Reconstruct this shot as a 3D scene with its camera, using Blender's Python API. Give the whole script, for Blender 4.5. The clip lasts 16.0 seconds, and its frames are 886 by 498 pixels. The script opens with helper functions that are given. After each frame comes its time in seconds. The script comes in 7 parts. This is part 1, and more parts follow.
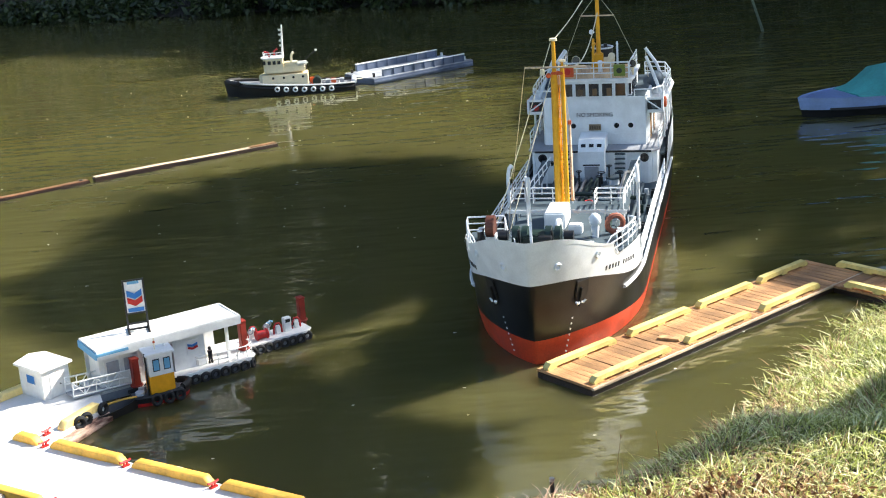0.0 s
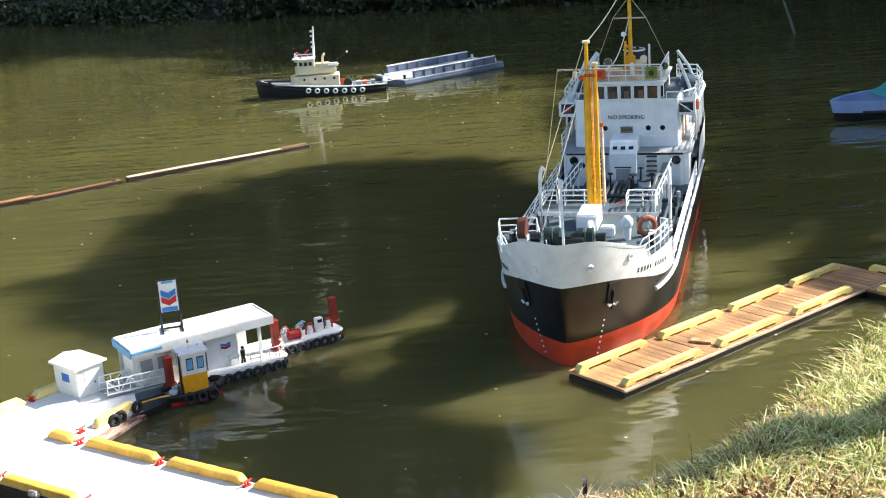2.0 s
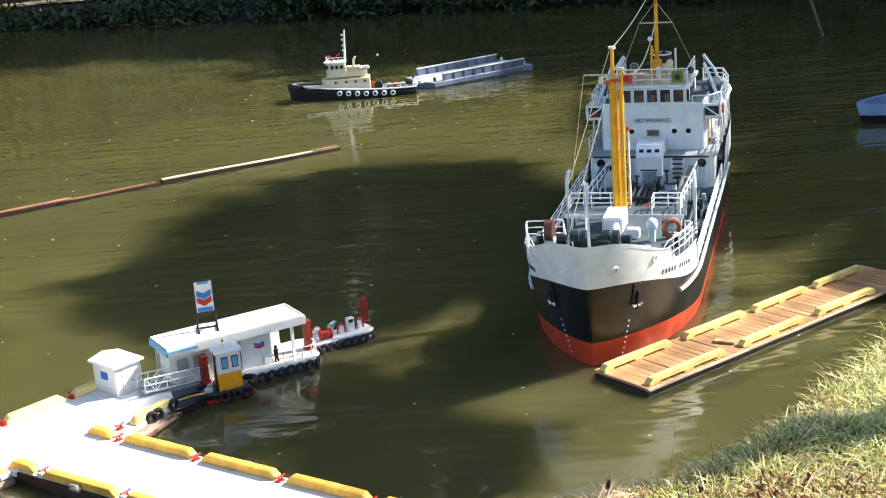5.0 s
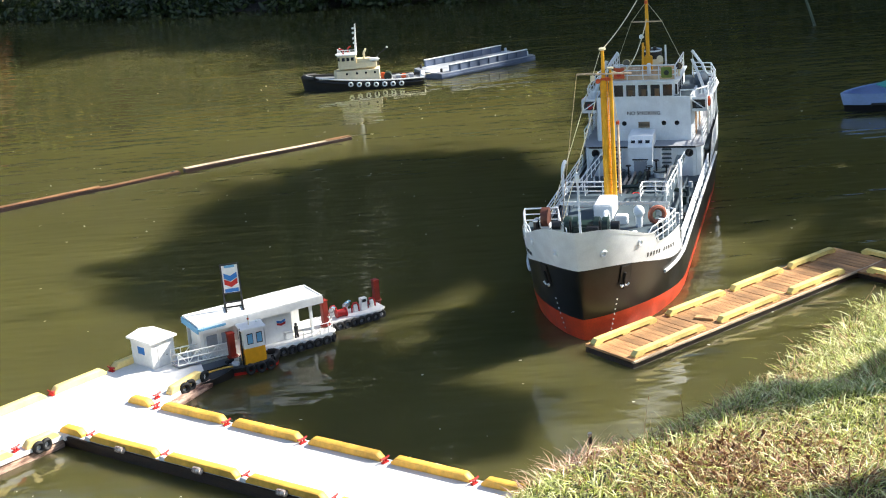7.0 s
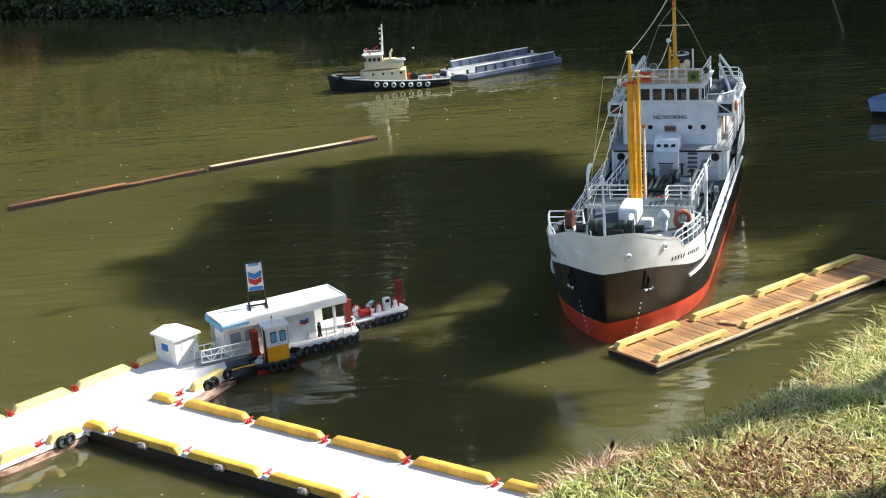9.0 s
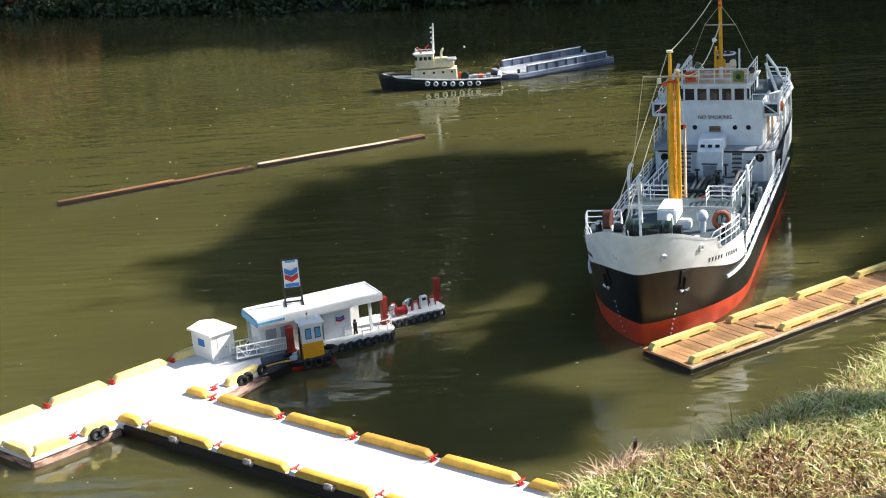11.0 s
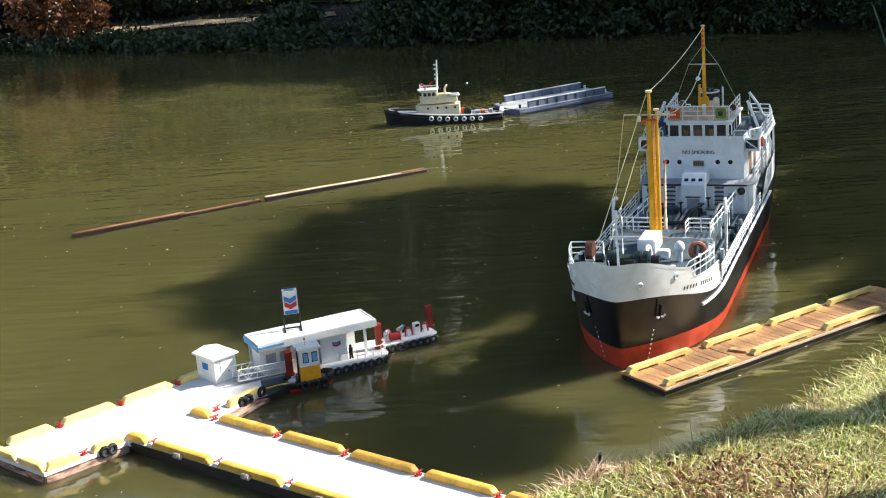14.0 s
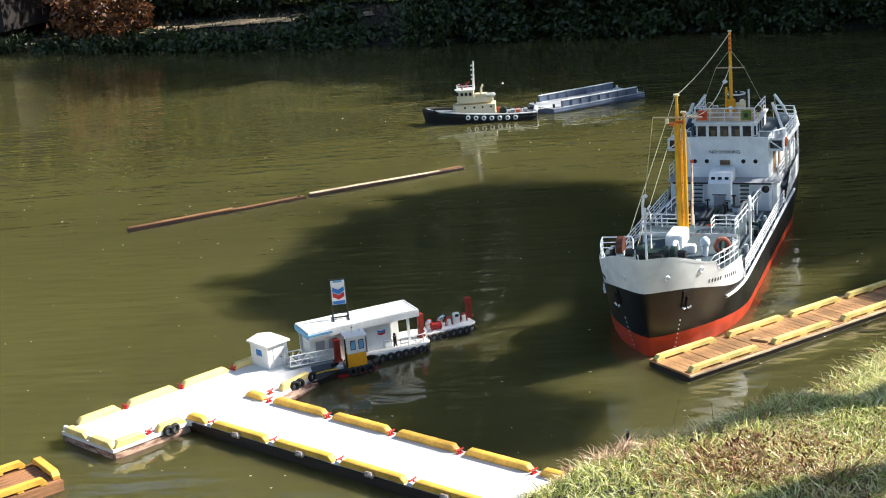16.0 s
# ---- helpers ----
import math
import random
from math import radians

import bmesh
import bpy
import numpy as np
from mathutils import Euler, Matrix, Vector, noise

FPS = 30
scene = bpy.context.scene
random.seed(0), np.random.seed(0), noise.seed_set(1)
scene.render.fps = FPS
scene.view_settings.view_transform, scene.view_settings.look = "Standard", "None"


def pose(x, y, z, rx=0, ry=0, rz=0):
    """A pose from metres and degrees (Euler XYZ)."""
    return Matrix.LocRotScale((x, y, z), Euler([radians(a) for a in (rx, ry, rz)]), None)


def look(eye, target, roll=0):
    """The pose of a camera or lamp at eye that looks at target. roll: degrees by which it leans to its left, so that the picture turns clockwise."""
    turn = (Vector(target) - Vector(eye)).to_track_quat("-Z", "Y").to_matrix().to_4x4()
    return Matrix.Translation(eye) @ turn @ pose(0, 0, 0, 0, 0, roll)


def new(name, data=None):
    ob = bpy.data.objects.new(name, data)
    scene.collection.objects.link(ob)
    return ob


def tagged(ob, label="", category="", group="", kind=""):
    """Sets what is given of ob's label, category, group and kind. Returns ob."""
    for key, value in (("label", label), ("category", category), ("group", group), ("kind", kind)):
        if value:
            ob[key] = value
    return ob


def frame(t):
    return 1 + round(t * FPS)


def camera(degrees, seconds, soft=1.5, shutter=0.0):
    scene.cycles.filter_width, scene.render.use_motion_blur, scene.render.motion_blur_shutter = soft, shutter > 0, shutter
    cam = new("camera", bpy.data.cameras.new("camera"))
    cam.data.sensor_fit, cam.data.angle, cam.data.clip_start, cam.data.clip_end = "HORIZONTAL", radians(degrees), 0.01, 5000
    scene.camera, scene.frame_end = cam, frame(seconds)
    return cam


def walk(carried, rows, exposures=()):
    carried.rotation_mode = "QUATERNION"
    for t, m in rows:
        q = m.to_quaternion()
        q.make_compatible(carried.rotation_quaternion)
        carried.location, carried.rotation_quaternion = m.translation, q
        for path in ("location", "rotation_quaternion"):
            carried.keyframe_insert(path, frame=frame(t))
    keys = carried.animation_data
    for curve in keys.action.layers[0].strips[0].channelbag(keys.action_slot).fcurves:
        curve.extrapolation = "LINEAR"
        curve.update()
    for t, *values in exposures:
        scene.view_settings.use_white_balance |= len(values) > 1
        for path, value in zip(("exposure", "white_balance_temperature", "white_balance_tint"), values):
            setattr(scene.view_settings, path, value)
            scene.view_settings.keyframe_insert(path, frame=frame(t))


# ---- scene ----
cam = camera(34.82, 16.0, soft=1.05)
PATH = [
    (0.0, (-0.0630, 0.7127, 2.1476), (0.2024, 6.4438, 0.3914), -3.856),
    (0.5, (-0.0780, 0.7167, 2.1434), (0.1645, 6.4428, 0.3677), -3.820),
    (1.0, (-0.0835, 0.7120, 2.1410), (0.1173, 6.4414, 0.3710), -3.778),
    (1.5, (-0.0685, 0.7122, 2.1570), (0.0943, 6.4429, 0.3872), -3.862),
    (2.0, (-0.0824, 0.6980, 2.1525), (0.0670, 6.4377, 0.4105), -3.888),
    (2.5, (-0.0706, 0.6889, 2.1422), (0.0161, 6.4343, 0.4149), -3.997),
    (3.0, (-0.0807, 0.6928, 2.1433), (-0.0304, 6.4353, 0.4050), -4.077),
    (5.5, (-0.0717, 0.4574, 2.2517), (-0.0521, 6.2014, 0.5182), -4.235),
    (6.0, (-0.0593, 0.1439, 2.3449), (-0.0417, 5.8835, 0.5964), -4.296),
    (6.5, (-0.0520, 0.0170, 2.3754), (-0.0576, 5.7507, 0.6077), -4.398),
    (7.0, (-0.0553, 0.0209, 2.3849), (-0.0809, 5.7423, 0.5778), -4.575),
    (7.5, (-0.0573, 0.0206, 2.3841), (-0.1045, 5.7373, 0.5627), -4.388),
    (8.0, (-0.0597, 0.0177, 2.3894), (-0.1300, 5.7323, 0.5621), -4.397),
    (8.5, (-0.0794, 0.0202, 2.3838), (-0.1606, 5.7371, 0.5645), -4.292),
    (9.0, (-0.0591, 0.0180, 2.3860), (-0.1829, 5.7419, 0.5908), -4.071),
    (9.5, (-0.0307, 0.0150, 2.3904), (-0.2166, 5.7429, 0.6136), -3.809),
    (10.0, (0.0071, 0.0235, 2.3816), (-0.2769, 5.7453, 0.5982), -3.686),
    (12.5, (0.1590, 0.0075, 2.3669), (-0.3146, 5.7252, 0.6109), -4.636),
    (13.0, (0.1889, -0.0001, 2.3694), (-0.3036, 5.7268, 0.6490), -4.300),
    (13.5, (0.1894, -0.0340, 2.3750), (-0.2848, 5.7091, 0.7043), -4.213),
    (14.0, (0.2295, -0.3438, 2.4679), (-0.2330, 5.4071, 0.8207), -4.517),
    (14.5, (0.2580, -0.6850, 2.5584), (-0.1925, 5.0695, 0.9204), -4.648),
    (15.0, (0.2114, -0.7608, 2.5811), (-0.2400, 4.9910, 0.9338), -4.896),
    (15.5, (0.1995, -0.7584, 2.5784), (-0.3152, 4.9882, 0.9319), -4.844),
    (16.0, (0.2317, -0.7726, 2.5893), (-0.3696, 4.9629, 0.9332), -4.744),
]
EXPOSURES = [(0.0, 1.54), (6.6, 1.48), (8.3, 1.13), (16.0, 1.17)]
walk(cam, [(t, look(eye, target, roll)) for t, eye, target, roll in PATH], EXPOSURES)

# ---- light: clear sky, low autumn sun over the eastern bank ----
SUN_AZ, SUN_EL = radians(16.0), radians(38.0)
SUN_DIR = Vector((math.cos(SUN_AZ) * math.cos(SUN_EL), math.sin(SUN_AZ) * math.cos(SUN_EL), math.sin(SUN_EL)))
world = bpy.data.worlds.new("sky")
scene.world = world
world.use_nodes = True
wn = world.node_tree.nodes
sky = wn.new("ShaderNodeTexSky")
sky.sky_type, sky.sun_disc = "NISHITA", False
sky.sun_elevation, sky.sun_rotation = SUN_EL, radians(90) - SUN_AZ
world.node_tree.links.new(sky.outputs[0], wn["Background"].inputs[0])
wn["Background"].inputs[1].default_value = 0.09
sun = new("sun", bpy.data.lights.new("sun", "SUN"))
sun.data.energy, sun.data.angle, sun.data.color = 5.0, radians(0.6), (1.0, 0.945, 0.86)
sun.matrix_world = look(SUN_DIR * 30, (0, 0, 0))
scene.view_settings.exposure = 0.0


# ---- materials ----
def lin(*c):
    return tuple((v / 12.92 if v <= 0.04045 else ((v + 0.055) / 1.055) ** 2.4) for v in c)


def mat(name, col, rough=0.6, metal=0.0, var=0.2, scale=6.0, bump=0.15, grain=60.0, col2=None, stretch=(1, 1, 1), piece=0.0, spec=0.5, depth=0.004):
    """A surface with blotches at one scale and grain at another; piece: how far single pieces differ."""
    m = bpy.data.materials.new(name)
    m.use_nodes = True
    n, l = m.node_tree.nodes, m.node_tree.links
    bsdf = n["Principled BSDF"]
    bsdf.inputs["Metallic"].default_value = metal
    bsdf.inputs["Specular IOR Level"].default_value = spec
    co = n.new("ShaderNodeTexCoord")
    mp = n.new("ShaderNodeMapping")
    mp.inputs["Scale"].default_value = stretch
    l.new(co.outputs["Object"], mp.inputs[0])
    big, fine = n.new("ShaderNodeTexNoise"), n.new("ShaderNodeTexNoise")
    big.inputs["Scale"].default_value, big.inputs["Detail"].default_value = scale, 5.0
    fine.inputs["Scale"].default_value, fine.inputs["Detail"].default_value = grain, 6.0
    l.new(mp.outputs[0], big.inputs["Vector"]), l.new(mp.outputs[0], fine.inputs["Vector"])
    ramp = n.new("ShaderNodeValToRGB")
    c2 = col2 or tuple(v * (1 - 2.2 * var) for v in col)
    ramp.color_ramp.elements[0].position, ramp.color_ramp.elements[1].position = 0.36, 0.62
    ramp.color_ramp.elements[0].color, ramp.color_ramp.elements[1].color = (*c2, 1), (*col, 1)
    l.new(big.outputs["Fac"], ramp.inputs[0])
    mul = n.new("ShaderNodeMixRGB")
    mul.blend_type, mul.inputs[0].default_value = "MULTIPLY", 1.0
    gr = n.new("ShaderNodeMapRange")
    gr.inputs["From Min"].default_value, gr.inputs["From Max"].default_value = 0.3, 0.7
    gr.inputs["To Min"].default_value, gr.inputs["To Max"].default_value = 1 - var, 1 + 0.4 * var
    l.new(fine.outputs["Fac"], gr.inputs["Value"])
    l.new(ramp.outputs[0], mul.inputs[1]), l.new(gr.outputs[0], mul.inputs[2])
    out = mul.outputs[0]
    if piece:
        info = n.new("ShaderNodeObjectInfo")
        pr = n.new("ShaderNodeMapRange")
        pr.inputs["To Min"].default_value, pr.inputs["To Max"].default_value = 1 - piece, 1 + piece * 0.6
        l.new(info.outputs["Random"], pr.inputs["Value"])
        m2 = n.new("ShaderNodeMixRGB")
        m2.blend_type, m2.inputs[0].default_value = "MULTIPLY", 1.0
        l.new(out, m2.inputs[1]), l.new(pr.outputs[0], m2.inputs[2])
        out = m2.outputs[0]
    l.new(out, bsdf.inputs["Base Color"])
    rr = n.new("ShaderNodeMapRange")
    rr.inputs["To Min"].default_value, rr.inputs["To Max"].default_value = max(0.03, rough - 0.12), min(1.0, rough + 0.12)
    l.new(big.outputs["Fac"], rr.inputs["Value"]), l.new(rr.outputs[0], bsdf.inputs["Roughness"])
    bp = n.new("ShaderNodeBump")
    bp.inputs["Strength"].default_value, bp.inputs["Distance"].default_value = bump, depth
    l.new(fine.outputs["Fac"], bp.inputs["Height"]), l.new(bp.outputs[0], bsdf.inputs["Normal"])
    return m


def leaf_mat(name, col, col2, col3):
    """Leaves that differ from leaf to leaf and let some light through."""
    m = bpy.data.materials.new(name)
    m.use_nodes = True
    n, l = m.node_tree.nodes, m.node_tree.links
    bsdf = n["Principled BSDF"]
    geo, ramp = n.new("ShaderNodeNewGeometry"), n.new("ShaderNodeValToRGB")
    e = ramp.color_ramp.elements
    e[0].color, e[1].color = (*col, 1), (*col3, 1)
    mid = e.new(0.5)
    mid.color = (*col2, 1)
    l.new(geo.outputs["Random Per Island"], ramp.inputs[0])
    l.new(ramp.outputs[0], bsdf.inputs["Base Color"])
    bsdf.inputs["Roughness"].default_value = 0.45
    tr, mix = n.new("ShaderNodeBsdfTranslucent"), n.new("ShaderNodeMixShader")
    mix.inputs[0].default_value = 0.18
    l.new(ramp.outputs[0], tr.inputs[0])
    l.new(bsdf.outputs[0], mix.inputs[1]), l.new(tr.outputs[0], mix.inputs[2])
    l.new(mix.outputs[0], n["Material Output"].inputs[0])
    return m


def water_mat():
    """Murky olive pond water with wind ripples, calmer in patches."""
    m = bpy.data.materials.new("pond_water")
    m.use_nodes = True
    n, l = m.node_tree.nodes, m.node_tree.links
    bsdf = n["Principled BSDF"]
    bsdf.inputs["Roughness"].default_value = 0.03
    bsdf.inputs["IOR"].default_value = 1.6
    bsdf.inputs["Subsurface Weight"].default_value = 1.0
    bsdf.inputs["Subsurface Radius"].default_value = (0.85, 0.85, 0.50)
    bsdf.inputs["Subsurface Scale"].default_value = 1.0
    geo = n.new("ShaderNodeNewGeometry")
    murk = n.new("ShaderNodeTexNoise")
    murk.inputs["Scale"].default_value, murk.inputs["Detail"].default_value = 0.35, 4.0
    l.new(geo.outputs["Position"], murk.inputs["Vector"])
    ramp = n.new("ShaderNodeValToRGB")
    ramp.color_ramp.elements[0].position, ramp.color_ramp.elements[1].position = 0.3, 0.7
    ramp.color_ramp.elements[0].color, ramp.color_ramp.elements[1].color = (0.066, 0.0625, 0.0215, 1), (0.094, 0.088, 0.0300, 1)
    l.new(murk.outputs["Fac"], ramp.inputs[0]), l.new(ramp.outputs[0], bsdf.inputs["Base Color"])
    heights = []
    for scale, sx, sy, turn, w in ((1.5, 0.7, 2.2, 12, 0.75), (5.0, 0.6, 2.2, -10, 0.42), (10.0, 0.65, 1.9, 5, 0.20)):
        mp, t = n.new("ShaderNodeMapping"), n.new("ShaderNodeTexNoise")
        mp.inputs["Scale"].default_value = (sx, sy, 1)
        mp.inputs["Rotation"].default_value = (0, 0, radians(turn))
        t.inputs["Scale"].default_value, t.inputs["Detail"].default_value = scale, 0.6
        l.new(geo.outputs["Position"], mp.inputs[0]), l.new(mp.outputs[0], t.inputs["Vector"])
        k = n.new("ShaderNodeMath")
        k.operation, k.inputs[1].default_value = "MULTIPLY", w
        l.new(t.outputs["Fac"], k.inputs[0])
        heights.append(k.outputs[0])
    a, b = n.new("ShaderNodeMath"), n.new("ShaderNodeMath")
    l.new(heights[0], a.inputs[0]), l.new(heights[1], a.inputs[1])
    l.new(a.outputs[0], b.inputs[0]), l.new(heights[2], b.inputs[1])
    calm = n.new("ShaderNodeMapRange")
    calm.inputs["From Min"].default_value, calm.inputs["From Max"].default_value = 0.35, 0.65
    calm.inputs["To Min"].default_value, calm.inputs["To Max"].default_value = 0.35, 1.25
    gust, gm = n.new("ShaderNodeTexNoise"), n.new("ShaderNodeMapping")
    gm.inputs["Scale"].default_value = (0.5, 1.5, 1)
    gust.inputs["Scale"].default_value, gust.inputs["Detail"].default_value = 1.1, 3.0
    l.new(geo.outputs["Position"], gm.inputs[0]), l.new(gm.outputs[0], gust.inputs["Vector"])
    l.new(gust.outputs["Fac"], calm.inputs["Value"])
    sep, wind = n.new("ShaderNodeSeparateXYZ"), n.new("ShaderNodeMapRange")
    wind.inputs["From Min"].default_value, wind.inputs["From Max"].default_value = 0.2, 2.0
    wind.inputs["To Min"].default_value, wind.inputs["To Max"].default_value = 0.011, 0.030
    l.new(geo.outputs["Position"], sep.inputs[0]), l.new(sep.outputs[0], wind.inputs["Value"])
    bp = n.new("ShaderNodeBump")
    l.new(wind.outputs[0], bp.inputs["Distance"])
    l.new(calm.outputs[0], bp.inputs["Strength"])
    l.new(b.outputs[0], bp.inputs["Height"]), l.new(bp.outputs[0], bsdf.inputs["Normal"])
    return m


WATER = water_mat()
WHITE = mat("white_paint", lin(0.93, 0.93, 0.91), 0.45, var=0.07, scale=9, bump=0.05)
SHIP_WHITE = mat("ship_white", lin(0.91, 0.925, 0.93), 0.4, var=0.06, scale=14, bump=0.06, grain=140)
HULL_BLACK = mat("hull_black", (0.012, 0.012, 0.013), 0.35, var=0.3, scale=9, bump=0.08, grain=120)
HULL_RED = mat("hull_red", lin(0.80, 0.27, 0.14), 0.42, var=0.14, scale=11, bump=0.06, grain=110)
MAST_YELLOW = mat("mast_yellow", lin(0.94, 0.68, 0.13), 0.4, var=0.1, scale=12, bump=0.05)
BAR_YELLOW = mat("bar_yellow", lin(0.94, 0.73, 0.30), 0.55, var=0.14, scale=16, bump=0.2, grain=90, piece=0.08)
PALE_YELLOW = mat("pale_yellow", lin(0.93, 0.85, 0.52), 0.6, var=0.14, scale=16, bump=0.2, grain=90, piece=0.08)
TUG_YELLOW = mat("tug_yellow", lin(0.95, 0.66, 0.10), 0.45, var=0.08)
DECK_WHITE = mat("deck_concrete", lin(0.90, 0.89, 0.87), 0.75, var=0.06, scale=5, bump=0.12, grain=160)
DECK_GREY = mat("deck_grey", lin(0.62, 0.63, 0.65), 0.75, var=0.1, scale=6, bump=0.1)
WOOD = mat("deck_wood", lin(0.74, 0.58, 0.40), 0.65, var=0.22, scale=5, bump=0.35, grain=40, stretch=(1.2, 9, 9), piece=0.28)
WOOD_DARK = mat("wet_timber", lin(0.21, 0.14, 0.11), 0.45, var=0.28, scale=7, bump=0.4, grain=45, stretch=(1, 6, 6), piece=0.2)
WOOD_PLANK = mat("plank_wood", lin(0.76, 0.57, 0.38), 0.65, var=0.22, scale=5, bump=0.3, grain=40, stretch=(9, 1.2, 9), piece=0.34)
WOOD_ORANGE = mat("cut_timber", lin(0.66, 0.47, 0.32), 0.65, var=0.24, scale=7, bump=0.35, grain=40, stretch=(1, 7, 7))
LOG_GREY = mat("weathered_log", lin(0.88, 0.79, 0.67), 0.7, var=0.22, scale=5, bump=0.4, grain=50, stretch=(1, 6, 6))
RUBBER = mat("rubber", (0.013, 0.013, 0.013), 0.6, var=0.2, scale=20, bump=0.2)
PILE_RED = mat("pile_red", lin(0.62, 0.20, 0.14), 0.55, var=0.18, scale=14, bump=0.15)
RED = mat("red_paint", lin(0.75, 0.13, 0.11), 0.45, var=0.12, scale=20)
BLUE = mat("sign_blue", lin(0.16, 0.45, 0.72), 0.5, var=0.06)
TRIM_BLUE = mat("trim_blue", lin(0.42, 0.66, 0.80), 0.5, var=0.06)
BLACK = mat("black_paint", (0.014, 0.014, 0.015), 0.45, var=0.2)
DARK_GLASS = mat("dark_glass", (0.012, 0.014, 0.016), 0.08, var=0.1, bump=0.0)
GREEN_MACH = mat("machine_green", lin(0.08, 0.18, 0.15), 0.45, var=0.2, scale=25)
DECK_TEAL = mat("deck_teal", lin(0.27, 0.33, 0.36), 0.6, var=0.15, scale=10)
BARGE_BLUE = mat("barge_grey_blue", lin(0.40, 0.45, 0.54), 0.5, var=0.14, scale=8)
CREAM = mat("cream_paint", lin(0.93, 0.88, 0.74), 0.45, var=0.07)
ROPE = mat("pale_rope", lin(0.85, 0.82, 0.72), 0.8, var=0.1)
STEEL = mat("steel", (0.45, 0.45, 0.46), 0.35, metal=0.9, var=0.1)
ORANGE = mat("life_orange", lin(0.85, 0.36, 0.16), 0.5, var=0.1)
TEAL_CANVAS = mat("teal_canvas", lin(0.25, 0.62, 0.60), 0.6, var=0.12)
PALE_BLUE = mat("pale_blue_paint", lin(0.62, 0.72, 0.90), 0.4, var=0.08)
BARK = mat("bark", lin(0.30, 0.25, 0.20), 0.9, var=0.3, scale=5, bump=0.9, grain=18, stretch=(1, 1, 0.25), depth=0.02)
LEAF = leaf_mat("leaves", lin(0.20, 0.27, 0.10), lin(0.30, 0.36, 0.13), lin(0.46, 0.45, 0.16))
# gold leaf colour carries sunlight on foliage, to brighten the water's reflections
LEAF_SUN_GOLD = leaf_mat("sun_gold_leaves", lin(0.36, 0.40, 0.12), lin(0.55, 0.55, 0.18), lin(0.72, 0.66, 0.26))
LEAF_DARK = leaf_mat("dark_leaves", lin(0.13, 0.18, 0.09), lin(0.18, 0.24, 0.11), lin(0.27, 0.31, 0.14))
LEAF_RUST = leaf_mat("rust_leaves", lin(0.28, 0.16, 0.09), lin(0.40, 0.25, 0.14), lin(0.62, 0.42, 0.24))
GRASS = leaf_mat("grass_blades", lin(0.28, 0.33, 0.12), lin(0.74, 0.77, 0.37), lin(0.99, 0.98, 0.78))
RUST_WEED = leaf_mat("brown_weeds", lin(0.28, 0.18, 0.11), lin(0.50, 0.34, 0.22), lin(0.76, 0.62, 0.42))
STRAW = leaf_mat("dry_stalks", lin(0.60, 0.44, 0.32), lin(0.76, 0.62, 0.46), lin(0.88, 0.78, 0.60))
SOIL = mat("bank_soil", lin(0.12, 0.11, 0.06), 0.95, var=0.3, scale=1.7, bump=0.6, grain=25, col2=lin(0.11, 0.08, 0.05), depth=0.02)
PINK_STRAW = leaf_mat("pink_straw", lin(0.56, 0.40, 0.30), lin(0.82, 0.67, 0.55), lin(0.97, 0.88, 0.78))
RED_STEM = leaf_mat("red_stems", lin(0.34, 0.14, 0.09), lin(0.48, 0.24, 0.16), lin(0.66, 0.46, 0.34))
# paler copy of the bar yellow: sun glare on the arm's kerbs, painted in
GLARE_YELLOW = mat("glare_yellow", lin(0.97, 0.86, 0.55), 0.55, var=0.1, scale=16, bump=0.2, grain=90, piece=0.06)
FLECK = leaf_mat("water_flecks", lin(0.55, 0.50, 0.34), lin(0.75, 0.72, 0.60), lin(0.92, 0.90, 0.84))
PALE_BOARD = mat("pale_board", lin(0.86, 0.76, 0.64), 0.65, var=0.2, scale=7, bump=0.35, grain=40, stretch=(1, 7, 7))
PATH_TAN = mat("path_gravel", lin(0.66, 0.58, 0.46), 0.95, var=0.18, scale=2, bump=0.4, grain=50)


# ---- building kit ----
def box(bm, c, s, rz=0.0, bev=0.0, ry=0.0, rx=0.0):
    """A block of size s centred on c."""
    v = bmesh.ops.create_cube(bm, size=1.0)["verts"]
    bmesh.ops.scale(bm, vec=s, verts=v)
    if bev:
        edges = list({e for w in v for e in w.link_edges})
        v = list({w for f in bmesh.ops.bevel(bm, geom=edges, offset=bev, segments=2, affect="EDGES")["faces"] for w in f.verts} | {w for w in v if w.is_valid})
    bmesh.ops.transform(bm, matrix=Matrix.Translation(c) @ Euler((rx, ry, rz)).to_matrix().to_4x4(), verts=v)
    return bm


def cyl(bm, a, b, r, r2=None, seg=10):
    """A round bar from a to b."""
    a, b = Vector(a), Vector(b)
    d = b - a
    m = Matrix.Translation((a + b) / 2) @ d.to_track_quat("Z", "Y").to_matrix().to_4x4()
    bmesh.ops.create_cone(bm, cap_ends=True, segments=seg, radius1=r, radius2=r if r2 is None else r2, depth=d.length, matrix=m)
    return bm


